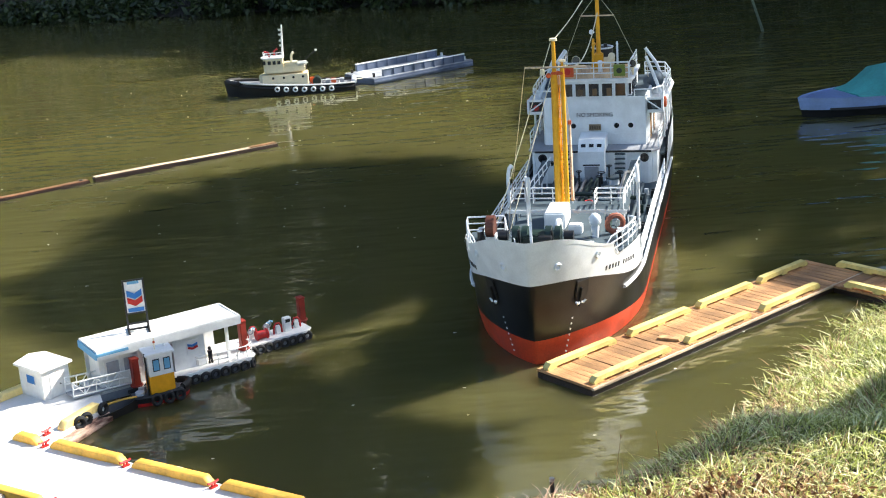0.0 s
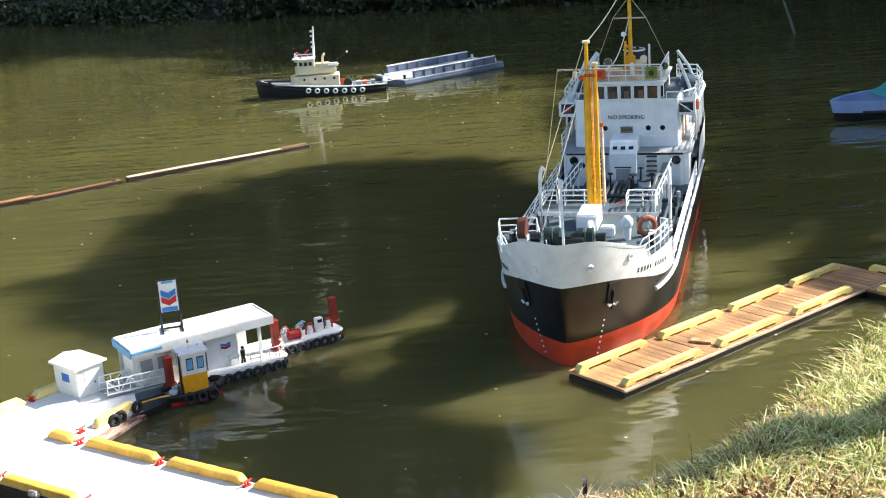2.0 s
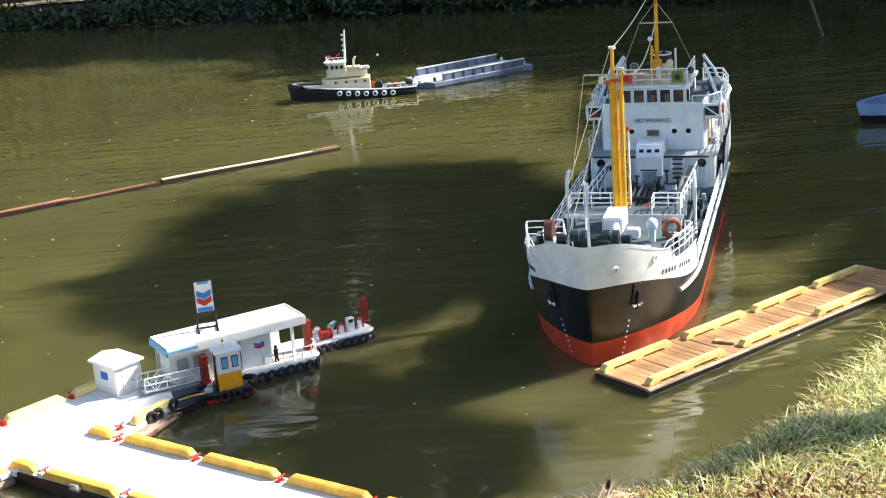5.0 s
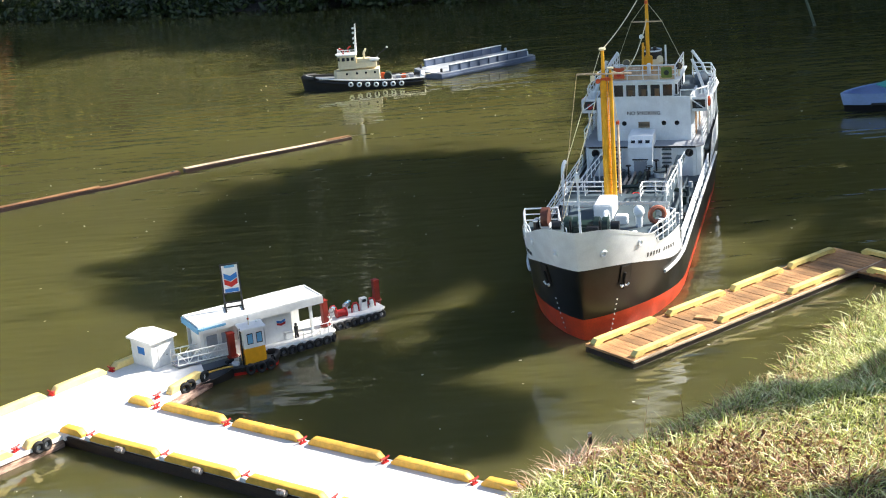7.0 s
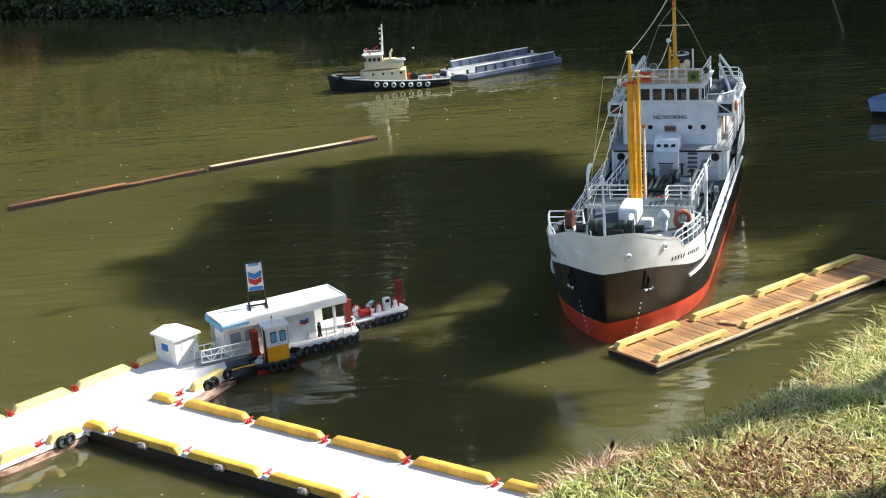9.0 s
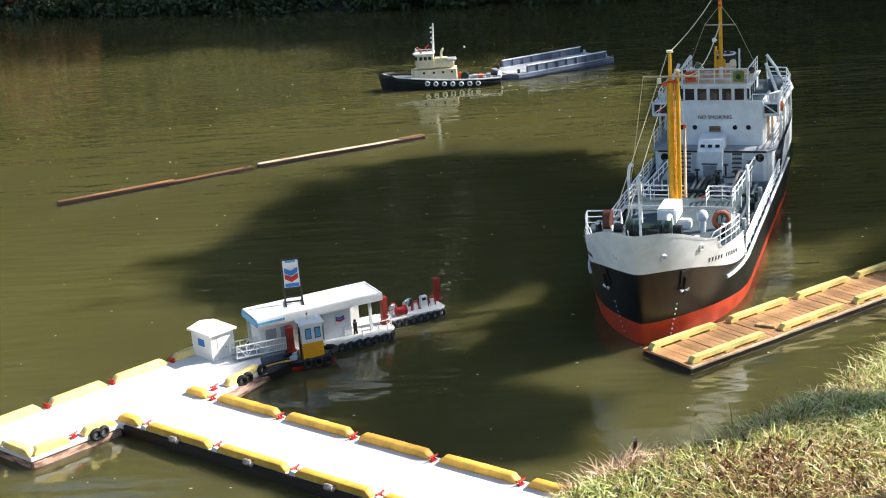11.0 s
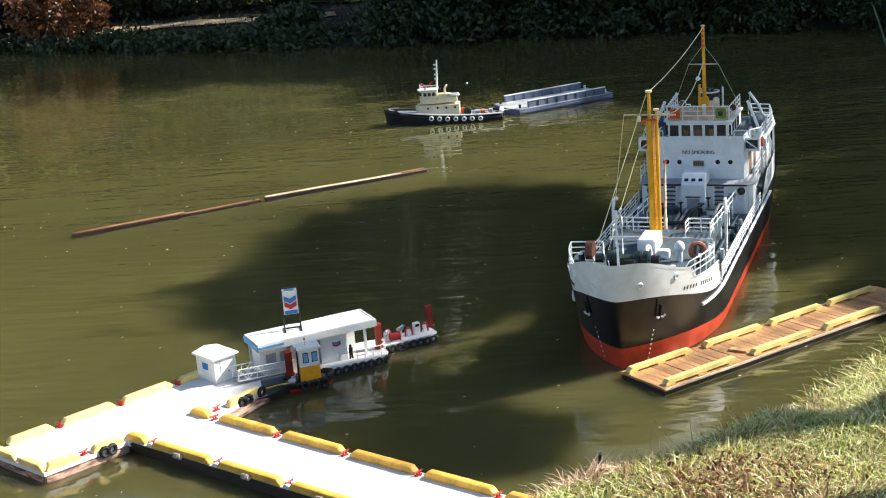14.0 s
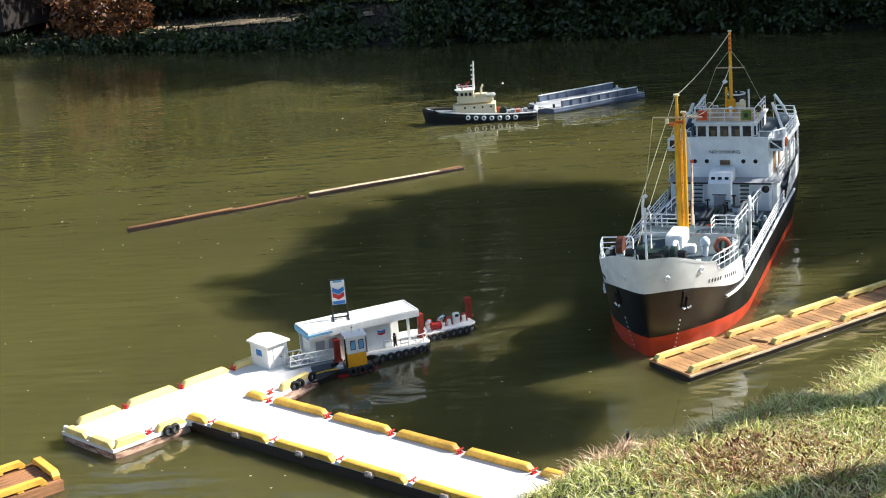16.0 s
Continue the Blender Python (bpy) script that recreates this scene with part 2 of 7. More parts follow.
def tube(bm, pts, r, seg=6):
    """A rod bent along the points."""
    pts = [Vector(p) for p in pts]
    rings = []
    for i, p in enumerate(pts):
        d = (pts[min(i + 1, len(pts) - 1)] - pts[max(i - 1, 0)]).normalized()
        x = d.cross(Vector((0, 0, 1)))
        x = (Vector((1, 0, 0)) if x.length < 1e-3 else x).normalized()
        y = d.cross(x).normalized()
        rings.append([bm.verts.new(p + r * (math.cos(k * math.tau / seg) * x + math.sin(k * math.tau / seg) * y)) for k in range(seg)])
    for s, t in zip(rings, rings[1:]):
        for k in range(seg):
            bm.faces.new((s[k], s[(k + 1) % seg], t[(k + 1) % seg], t[k]))
    bm.faces.new(rings[0][::-1]), bm.faces.new(rings[-1])
    return bm


def ring(bm, c, big, small, axis=(0, 1, 0), n=18, seg=8, squash=1.0):
    """A tyre or hoop round c."""
    q = Vector(axis).to_track_quat("Z", "Y")
    rows = []
    for i in range(n):
        a = i * math.tau / n
        rows.append([bm.verts.new(Vector(c) + q @ Vector(((big + small * math.cos(b)) * math.cos(a), (big + small * math.cos(b)) * math.sin(a), squash * small * math.sin(b))))
                     for b in (k * math.tau / seg for k in range(seg))])
    for i in range(n):
        s, t = rows[i], rows[(i + 1) % n]
        for k in range(seg):
            bm.faces.new((s[k], t[k], t[(k + 1) % seg], s[(k + 1) % seg]))
    return bm


def ball(bm, c, r, sz=1.0, u=12, v=8):
    bmesh.ops.create_uvsphere(bm, u_segments=u, v_segments=v, radius=r, matrix=Matrix.Translation(c) @ Matrix.Diagonal((1, 1, sz, 1)))
    return bm


def prism(bm, poly, z0, z1):
    """A plate with the outline poly between two heights."""
    lo, hi = [bm.verts.new((x, y, z0)) for x, y in poly], [bm.verts.new((x, y, z1)) for x, y in poly]
    bm.faces.new(lo[::-1]), bm.faces.new(hi)
    for k in range(len(poly)):
        j = (k + 1) % len(poly)
        bm.faces.new((lo[k], lo[j], hi[j], hi[k]))
    return bm


def mesh_of(bm, name, material, smooth=True):
    bmesh.ops.recalc_face_normals(bm, faces=bm.faces)
    me = bpy.data.meshes.new(name)
    bm.to_mesh(me)
    bm.free()
    me.materials.append(material)
    if smooth:
        me.shade_smooth()
        me.set_sharp_from_angle(angle=radians(38))
    return me


def part(name, bm, material, parent=None, label="", smooth=True):
    """Links a bmesh as one mesh object under a thing or under a part."""
    ob = new(name, mesh_of(bm, name, material, smooth) if isinstance(bm, bmesh.types.BMesh) else bm)
    if parent:
        ob.parent = parent
    return tagged(ob, label)


def piece(name, me, parent, m):
    """One more piece that shares its mesh with its like."""
    ob = new(name, me)
    ob.parent = parent
    ob.matrix_basis = m
    return ob


def thing(name, label, category, m=None, group="", kind=""):
    ob = new(name)
    ob.empty_display_size = 0.05
    if m is not None:
        ob.matrix_basis = m
    return tagged(ob, label, category, group, kind)


def raw(name, verts, faces, material):
    me = bpy.data.meshes.new(name)
    me.from_pydata(verts, [], faces)
    me.materials.append(material)
    return me


def B():
    return bmesh.new()


def text_mesh(words, size, material, thick=0.001):
    cu = bpy.data.curves.new("lettering", "FONT")
    cu.body, cu.size, cu.extrude, cu.align_x, cu.align_y, cu.resolution_u = words, size, thick, "CENTER", "CENTER", 3
    ob = bpy.data.objects.new("lettering", cu)
    scene.collection.objects.link(ob)
    bpy.context.view_layer.update()
    me = bpy.data.meshes.new_from_object(ob.evaluated_get(bpy.context.evaluated_depsgraph_get()))
    bpy.data.objects.remove(ob)
    me.materials.clear()
    me.materials.append(material)
    return me


# ---- ground and water ----
POND = [(3.2, 7.3), (1.98, 6.29), (1.67, 5.97), (1.41, 5.65), (1.16, 5.33), (0.92, 5.03), (0.69, 4.78), (0.46, 4.60), (0.2, 4.45), (-0.1, 4.2), (-0.8, 3.5), (-2.5, 2.6), (-6, 2.0), (-14, 1.5), (-30, 4),
        (-34, 15), (-28, 25), (-20, 24), (-13, 22.2), (-8.3, 20.5), (-4.9, 19.2), (-2.3, 18.3), (-0.1, 18.0), (2.1, 17.45), (4.2, 16.7), (6.3, 15.6), (7.6, 13.6), (7.4, 11.2), (5.6, 9.0)]


def shore(x, y):
    """Metres from the shoreline, positive on land."""
    p = np.array(POND)
    q = np.roll(p, -1, axis=0)
    best = np.full(x.shape, 1e9)
    inside = np.zeros(x.shape, bool)
    for (ax, ay), (bx, by) in zip(p, q):
        ex, ey = bx - ax, by - ay
        t = np.clip(((x - ax) * ex + (y - ay) * ey) / (ex * ex + ey * ey), 0, 1)
        best = np.minimum(best, np.hypot(x - ax - t * ex, y - ay - t * ey))
        if ay != by:
            inside ^= ((ay > y) != (by > y)) & (x < ex * (y - ay) / (by - ay) + ax)
    return np.where(inside, -best, best)


def lump(x, y):
    return 0.5 * np.sin(1.9 * x + 0.7 * y) * np.cos(1.3 * y - 0.4 * x) + 0.3 * np.sin(4.7 * x - 2.1 * y + 1.0) + 0.2 * np.cos(7.9 * y + 3.3 * x)


def ease(v):
    v = np.clip(v, 0, 1)
    return v * v * (3 - 2 * v)


def ground_z(x, y):
    x, y = np.asarray(x, float), np.asarray(y, float)
    d = shore(x, y)
    near = ease((12 - y) / 4)
    land = near * (0.36 * ease(d / (0.42 + 0.5 * ease((x - 0.95) / 0.5))) + 0.48 * ease(d / 3.2)) + (1 - near) * (0.11 * ease(d / 0.5) + 0.022 * np.clip(d, 0, 12))
    land = land + 0.03 * lump(x, y) * ease(d / 0.5) + 0.012 * np.clip(d - 12, 0, 400)
    return np.where(d > 0, land, -0.55 * ease(-d / 0.9)) - 0.01


def spread(lo, hi, fine_lo, fine_hi, fine, far):
    mid = np.arange(fine_lo, fine_hi, fine)
    out = np.geomspace(0.2, far, 46)
    return np.concatenate([fine_lo - out[::-1], mid, fine_hi + out])


gx, gy = spread(0, 0, -6, 9, 0.085, 400), spread(0, 0, -3, 25, 0.12, 400)
XX, YY = np.meshgrid(gx, gy)
ZZ = ground_z(XX, YY)
nx, ny = len(gx), len(gy)
idx = np.arange(nx * ny).reshape(ny, nx)
quads = np.stack([idx[:-1, :-1], idx[:-1, 1:], idx[1:, 1:], idx[1:, :-1]], -1).reshape(-1, 4)
me = raw("ground", np.stack([XX, YY, ZZ], -1).reshape(-1, 3).tolist(), quads.tolist(), SOIL)
me.shade_smooth()
tagged(new("ground", me), "grassy earth banks sloping down round a park pond", "ground", kind="structure")

bm = B()
prism(bm, [(x, y) for x, y in [(-40, 0), (-40, 30), (12, 30), (12, 0)]], -0.9, 0.0)
bm.faces.ensure_lookup_table()
tagged(part("water", bm, WATER, smooth=False), "murky olive-green pond water with small wind ripples", "water", kind="structure")


rng = np.random.default_rng(41)
fv, ff = [], []
for _ in range(420):
    x, y = rng.uniform(-5, 3), rng.uniform(3.5, 15)
    if shore(np.array(x), np.array(y)) > -0.05:
        continue
    r, a = rng.uniform(0.003, 0.009), rng.uniform(0, math.tau)
    ff.append(list(range(len(fv), len(fv) + 5)))
    fv += [(x + r * rng.uniform(0.6, 1.2) * math.cos(a + k * 1.257), y + r * rng.uniform(0.5, 1.0) * math.sin(a + k * 1.257), 0.003) for k in range(5)]
tagged(new("floating_flecks", raw("floating_flecks", fv, ff, FLECK)), "small pale leaves and flecks floating on the water", "leaves", kind="stuff")


# ---- grass and stalks on the near bank ----
def blades(name, n, region, h0, h1, width, material, lean=0.5, head=0.0, clump=0.0):
    rng = np.random.default_rng(sum(ord(c) for c in name))
    x0, x1, y0, y1 = region
    px, py = rng.uniform(x0, x1, n * 3), rng.uniform(y0, y1, n * 3)
    d = shore(px, py)
    keep = d > 0.03
    if clump:
        keep &= (lump(px * 1.7 + 3, py * 1.7) + rng.normal(0, 0.25, n * 3)) > clump
    px, py = px[keep][:n], py[keep][:n]
    m = len(px)
    pz = ground_z(px, py) - 0.01
    h = rng.uniform(h0, h1, m) * (0.75 + 0.35 * np.clip(lump(px * 1.3, py * 1.3) + 0.4, 0, 1.2))
    a, b = rng.uniform(0, math.tau, m), rng.uniform(0, math.tau, m)
    le = rng.uniform(0.1, lean, m) * h
    wx, wy = np.cos(a) * width * rng.uniform(0.6, 1.3, m), np.sin(a) * width * rng.uniform(0.6, 1.3, m)
    lx, ly = np.cos(b) * le, np.sin(b) * le
    base = np.stack([px, py, pz], -1)
    rows = []
    for f, w in ((0.0, 1.0), (0.55, 0.75)):
        for s in (-1, 1):
            rows.append(base + np.stack([lx * f * f + s * wx * w, ly * f * f + s * wy * w, h * f], -1))
    rows.append(base + np.stack([lx, ly, h * 0.96], -1))
    v = np.stack(rows, 1)
    k = 5
    f = []
    o = np.arange(m)[:, None] * k
    tri = np.concatenate([o + [0, 1, 3], o + [0, 3, 2], o + [2, 3, 4]], 0)
    v = v.reshape(-1, 3)
    f = tri.tolist()
    if head:
        tip = base + np.stack([lx, ly, h * 0.96], -1)
        start = len(v)
        hv = np.stack([tip + [0, 0, head], tip + [head * 0.22, 0, 0], tip + [-head * 0.1, head * 0.2, 0], tip + [-head * 0.1, -head * 0.2, 0], tip - [0, 0, head]], 1).reshape(-1, 3)
        o = start + np.arange(m)[:, None] * 5
        f += np.concatenate([o + [0, 1, 2], o + [0, 2, 3], o + [0, 3, 1], o + [4, 2, 1], o + [4, 3, 2], o + [4, 1, 3]], 0).tolist()
        v = np.concatenate([v, hv])
    return raw(name, v.tolist(), f, material)


def tufts(name, n, per, region, h0, h1, width, material, clump=-9.0, spread_=0.03, lean=1.1):
    """Tussocks: fans of bent blades that rise from one root."""
    rng = np.random.default_rng(sum(ord(c) for c in name) + 7)
    x0, x1, y0, y1 = region
    px, py = rng.uniform(x0, x1, n * 4), rng.uniform(y0, y1, n * 4)
    keep = (shore(px, py) > 0.0) & ((lump(px * 2.1 + 1, py * 2.1) + rng.normal(0, 0.2, n * 4)) > clump)
    px, py = px[keep][:n], py[keep][:n]
    size = rng.uniform(0.7, 1.35, len(px))
    dirx, diry = rng.normal(0, 0.5, len(px)), rng.normal(-0.15, 0.5, len(px))
    px, py, size = np.repeat(px, per), np.repeat(py, per), np.repeat(size, per)
    m = len(px)
    rx, ry = rng.normal(0, 1, m), rng.normal(0, 1, m)
    px, py = px + rx * spread_ * size, py + ry * spread_ * size
    pz = ground_z(px, py) - 0.008
    h = rng.uniform(h0, h1, m) * size
    lx, ly = (rx * 0.45 + np.repeat(dirx, per)) * h * lean, (ry * 0.45 + np.repeat(diry, per)) * h * lean
    a = rng.uniform(0, math.tau, m)
    w = width * rng.uniform(0.6, 1.4, m)
    wx, wy = np.cos(a) * w, np.sin(a) * w
    base = np.stack([px, py, pz], -1)
    rows = []
    for f, g in ((0.0, 0.8), (0.45, 1.0), (0.8, 0.6)):
        up = h * (f - 0.32 * f * f)
        for s_ in (-1, 1):
            rows.append(base + np.stack([lx * f * f + s_ * wx * g, ly * f * f + s_ * wy * g, up], -1))
    rows.append(base + np.stack([lx, ly, h * 0.62], -1))
    v = np.stack(rows, 1).reshape(-1, 3)
    o = np.arange(m)[:, None] * 7
    tri = np.concatenate([o + q for q in ([0, 1, 3], [0, 3, 2], [2, 3, 5], [2, 5, 4], [4, 5, 6])], 0)
    return raw(name, v.tolist(), tri.tolist(), material)


BANK = (-0.3, 2.9, 3.1, 6.9)
tagged(new("grass", blades("grass", 62000, BANK, 0.018, 0.045, 0.0018, GRASS, 1.3)), "short sunlit yellow-green grass with dry tips on the bank", "grass", kind="stuff")
tagged(new("grass_tufts", tufts("grass_tufts", 4200, 17, BANK, 0.026, 0.060, 0.0020, GRASS)), "coarse tussocks of bent yellow-green grass on the bank", "grass", kind="stuff")
tagged(new("dry_tufts", tufts("dry_tufts", 1700, 14, BANK, 0.026, 0.062, 0.0018, STRAW, -0.1)), "dry straw-coloured grass tussocks among the green", "grass", kind="stuff")
tagged(new("brown_tufts", tufts("brown_tufts", 150, 18, (0.35, 1.05, 3.3, 4.0), 0.03, 0.07, 0.0022, RUST_WEED, 0.15)), "withered brown weeds in patches on the bank", "weeds", kind="stuff")
tagged(new("shore_weeds", tufts("shore_weeds", 190, 12, (0.08, 0.44, 3.98, 4.36), 0.045, 0.105, 0.0022, PINK_STRAW, -0.4, 0.016, 0.75)), "tangled pale pinkish dead weeds along the water's edge", "weeds", kind="stuff")


def dead_leaves(name, n, spots, material):
    """Curled fallen leaves caught in the grass, heaped round a few spots."""
    rng = np.random.default_rng(97)
    v, f = [], []
    for k in range(n):
        cx, cy, r = spots[k % len(spots)]
        x, y = cx + rng.normal(0, r), cy + rng.normal(0, r)
        z = float(ground_z(x, y)) + rng.uniform(0.01, 0.055)
        L, W = rng.uniform(0.007, 0.015), rng.uniform(0.003, 0.007)
        m = Matrix.Translation((x, y, z)) @ Euler(rng.uniform(-1.4, 1.4, 3) + np.array((0, 0, rng.uniform(0, 6.3)))).to_matrix().to_4x4()
        o = len(v)
        v += [tuple(m @ Vector(p)) for p in ((-L, 0, 0.3 * W), (-0.3 * L, -W, 0.5 * W), (0.4 * L, -0.8 * W, 0.5 * W), (L, 0, 0.4 * W), (0.4 * L, 0.8 * W, 0.5 * W), (-0.3 * L, W, 0.5 * W), (0, 0, -0.2 * W))]
        f += [(o + a, o + (a + 1) % 6, o + 6) for a in range(6)]
    return raw(name, v, f, material)


tagged(new("dead_leaves", dead_leaves("dead_leaves", 380, [(0.77, 3.97, 0.07), (0.82, 3.70, 0.10), (0.61, 3.81, 0.09), (0.18, 4.44, 0.03), (0.95, 3.80, 0.10)], RUST_WEED)), "heaps of curled brown fallen leaves in the grass", "leaves", kind="stuff")
tagged(new("red_stems", tufts("red_stems", 14, 9, (0.12, 0.22, 4.38, 4.50), 0.05, 0.10, 0.0028, RED_STEM, -9.0, 0.012, 0.7)), "reddish-brown weed stems beside the dock's end", "weeds", kind="stuff")
tagged(new("dry_stalks", blades("dry_stalks", 200, (0.3, 3.2, 3.3, 6.6), 0.08, 0.20, 0.0016, STRAW, 1.1, head=0.009, clump=0.0)), "bent dry straw stalks with seed heads", "grass", kind="stuff")

for x0, x1, y0, y1, n in ((-6.0, 8.0, -3.5, 3.15, 110000), (2.85, 7.5, 3.15, 6.9, 30000)):
    tagged(new("meadow_grass", blades("meadow_grass", n, (x0, x1, y0, y1), 0.03, 0.08, 0.0085, GRASS, 1.4)), "thin grass over the rest of the near bank", "grass", kind="stuff")

stake = thing("stake", "thin dark metal stake driven into the bank", "stake", pose(0.352, 4.19, float(ground_z(0.352, 4.19)) - 0.05))
part("post", cyl(B(), (0, 0, 0), (0, 0, 0.165), 0.0065), BLACK, stake)
part("cap", cyl(B(), (0, 0, 0.165), (0, 0, 0.175), 0.0075), STEEL, stake, "pale worn top")


# ---- trees ----
def crown_mesh(name, seed, height, radius, n_clump, per, leaf, material, low=0.25, cone=0.0):
    """A crown of many small leaves in clumps, with gaps between them."""
    rng = np.random.default_rng(seed)
    z = low + (1 - low) * rng.uniform(0, 1, n_clump) ** 0.9
    prof = np.sqrt(np.clip(1 - ((z - low) / (1 - low) * 2 - 1) ** 2, 0.05, 1)) * (1 - cone) + cone * (1.05 - (z - low) / (1 - low))
    ang, rad = rng.uniform(0, math.tau, n_clump), np.sqrt(rng.uniform(0.15, 1.0, n_clump)) * radius * rng.uniform(0.75, 1.2, n_clump)
    cx, cy, cz = np.cos(ang) * rad * prof, np.sin(ang) * rad * prof, z * height
    size = radius * rng.uniform(0.10, 0.24, n_clump)
    c = np.repeat(np.stack([cx, cy, cz], -1), per, 0)
    p = c + rng.normal(0, 1, c.shape) * np.repeat(size, per)[:, None] * [1, 1, 0.7]
    m = len(p)
    a = rng.normal(0, 1, (m, 3))
    a /= np.linalg.norm(a, axis=1, keepdims=True)
    b = np.cross(a, rng.normal(0, 1, (m, 3)))
    b /= np.linalg.norm(b, axis=1, keepdims=True)
    s = (leaf * rng.uniform(0.6, 1.4, m))[:, None]
    v = np.stack([p - a * s, p + b * s * 0.5, p + a * s, p - b * s * 0.5], 1).reshape(-1, 3)
    f = (np.arange(m)[:, None] * 4 + [0, 1, 2, 3]).tolist()
    return raw(name, v.tolist(), f, material), list(zip(cx, cy, cz))


def trunk_bm(height, r, tips, seed, limbs=26, reach=0.18):
    rng = random.Random(seed)
    bm = B()
    pts = [(0.10 * height * 0.15 * math.sin(k * 1.1 + seed), 0.02 * height * math.cos(k * 0.9 + seed), height * 0.92 * k / 8) for k in range(9)]
    for k in range(8):
        cyl(bm, pts[k], pts[k + 1], r * (1 - k / 9), r * (1 - (k + 1) / 9), 10)
    cyl(bm, (0, 0, -0.3), (0, 0, 0.25), r * 1.5, r * 1.0, 10)
    for x, y, z in rng.sample(tips, min(limbs, len(tips))):
        t = max(0.12, min(0.95, z / height - reach))
        k = int(t * 8)
        a = Vector(pts[min(k, 8)])
        cyl(bm, a, a.lerp(Vector((x, y, z)), 0.9), r * 0.28 * (1 - 0.6 * t), r * 0.05, 5)
    return bm


# height, radius, clumps, leaves each, leaf, crown foot, cone, leaves
TREE_KINDS = {
    0: (9.5, 2.6, 150, 60, 0.12, 0.22, 0.0, LEAF),
    1: (11.5, 2.4, 160, 60, 0.12, 0.12, 0.6, LEAF_DARK),
    2: (7.5, 2.4, 130, 60, 0.11, 0.15, 0.0, LEAF_DARK),
    3: (10.5, 2.8, 150, 60, 0.13, 0.3, 0.1, LEAF),
    4: (9.6, 1.8, 125, 52, 0.11, 0.06, 0.35, LEAF),
    6: (8.5, 2.0, 130, 60, 0.10, 0.12, 0.3, LEAF_SUN_GOLD),
    # 8 and 10: bare stems with small tops, shaped only to block sun
    8: (8.6, 0.85, 70, 60, 0.10, 0.905, 0.0, LEAF),
    # 9: high crown coloured as if sunlit, for its reflection in the pond
    9: (9.5, 2.7, 160, 60, 0.12, 0.33, 0.0, LEAF_SUN_GOLD),
    10: (7.58, 0.38, 34, 60, 0.08, 0.952, 0.0, LEAF),
    # 11: slender sun blocker, its height set to end the bank's shadow band
    11: (3.35, 0.33, 190, 85, 0.05, 0.25, 0.05, LEAF_DARK),
}
CROWNS = {}
for k, (h, rad, cl, per, lf, lo, cone, mt) in TREE_KINDS.items():
    cm, tips = crown_mesh("crown", 11 + k, h, rad, cl, per, lf, mt, lo, cone)
    CROWNS[k] = (cm, mesh_of(trunk_bm(h, 0.03, tips, k, 8, 0.03) if k in (8, 10) else trunk_bm(h, 0.16 + 0.012 * h, tips, k), "trunk", BARK))


def tree(k, x, y, s=1.0, turn=0.0, label="tall leafy tree with a dark trunk on the pond bank", group="bank trees"):
    t = thing("tree", label, "tree", Matrix.LocRotScale((x, y, float(ground_z(x, y)) - 0.05), Euler((0, 0, turn)), (s, s, s)), group)
    part("trunk", CROWNS[k][1], BARK, t)
    part("crown", CROWNS[k][0], None, t)
    return t


FAR_TREES = [(9, -13.5, 26.0, 1.05), (9, -10.8, 26.6, 1.0), (9, -8.2, 26.0, 0.95), (9, -5.9, 26.3, 1.0), (9, -3.6, 26.4, 0.9), (1, -1.6, 26.6, 0.95), (0, -0.4, 27.6, 0.9),
             (1, 3.0, 19.9, 0.55), (6, 4.6, 19.0, 0.7), (6, 6.2, 18.4, 0.7), (1, 7.8, 17.4, 0.45), (9, -17, 27.0, 1.1), (1, -21, 28.5, 1.1), (0, -1.4, 29.5, 1.3), (3, 3.4, 29.5, 1.2), (1, -26, 30, 1.2), (2, -10.5, 31.5, 1.6),
             (3, -14.6, 30.5, 1.3), (0, -6.4, 29.6, 1.35), (3, -3.6, 30.5, 1.4), (1, 1.2, 29.6, 1.3), (0, 6.0, 28.5, 1.1), (3, -18.6, 32.0, 1.4), (2, -8.6, 28.6, 1.3), (2, -12.6, 28.6, 1.3), (2, 1.4, 27.8, 1.1), (2, 4.8, 27.8, 1.1)]
for i, (k, x, y, s) in enumerate(FAR_TREES):
    tree(k, x, y, s, i * 1.7)
for i, (k, x, y, s) in enumerate([(2, -5.2, 23.4, 0.72), (2, -2.6, 24.4, 0.8), (3, 3.6, 21.3, 0.8), (0, 6.2, 20.6, 1.0), (1, 8.6, 22.6, 0.8)]):
    tree(k, x, y, s, 0.3 + i * 1.3, "dense leafy tree that shades the far bank", "far bank trees")
# unseen trees to the east; kinds 8 and 10 added to shade water and pier
for i, (k, x, y, s) in enumerate([(4, 9.8, 11.55, 0.64), (4, 13.0, 12.5, 0.88), (8, 9.55, 10.55, 0.99), (8, 9.75, 11.15, 1.01), (8, 9.6, 11.8, 0.98), (10, 9.6, 8.15, 0.975), (10, 9.5, 8.75, 1.03), (10, 9.55, 10.0, 1.02), (10, 9.55, 9.03, 0.74), (2, 8.6, 12.9, 0.72), (2, 9.0, 10.1, 0.74), (2, 8.9, 14.3, 0.68), (2, 8.6, 15.9, 0.8), (2, 8.9, 17.4, 0.88), (2, 10.6, 18.6, 0.75), (6, 9.6, 17.75, 1.05), (1, 9.5, 19.6, 0.85)]):
    tree(k, x, y, s, 0.6 + i * 2.1, "unseen leafy tree on the eastern bank, placed to shade the water", "eastern trees")

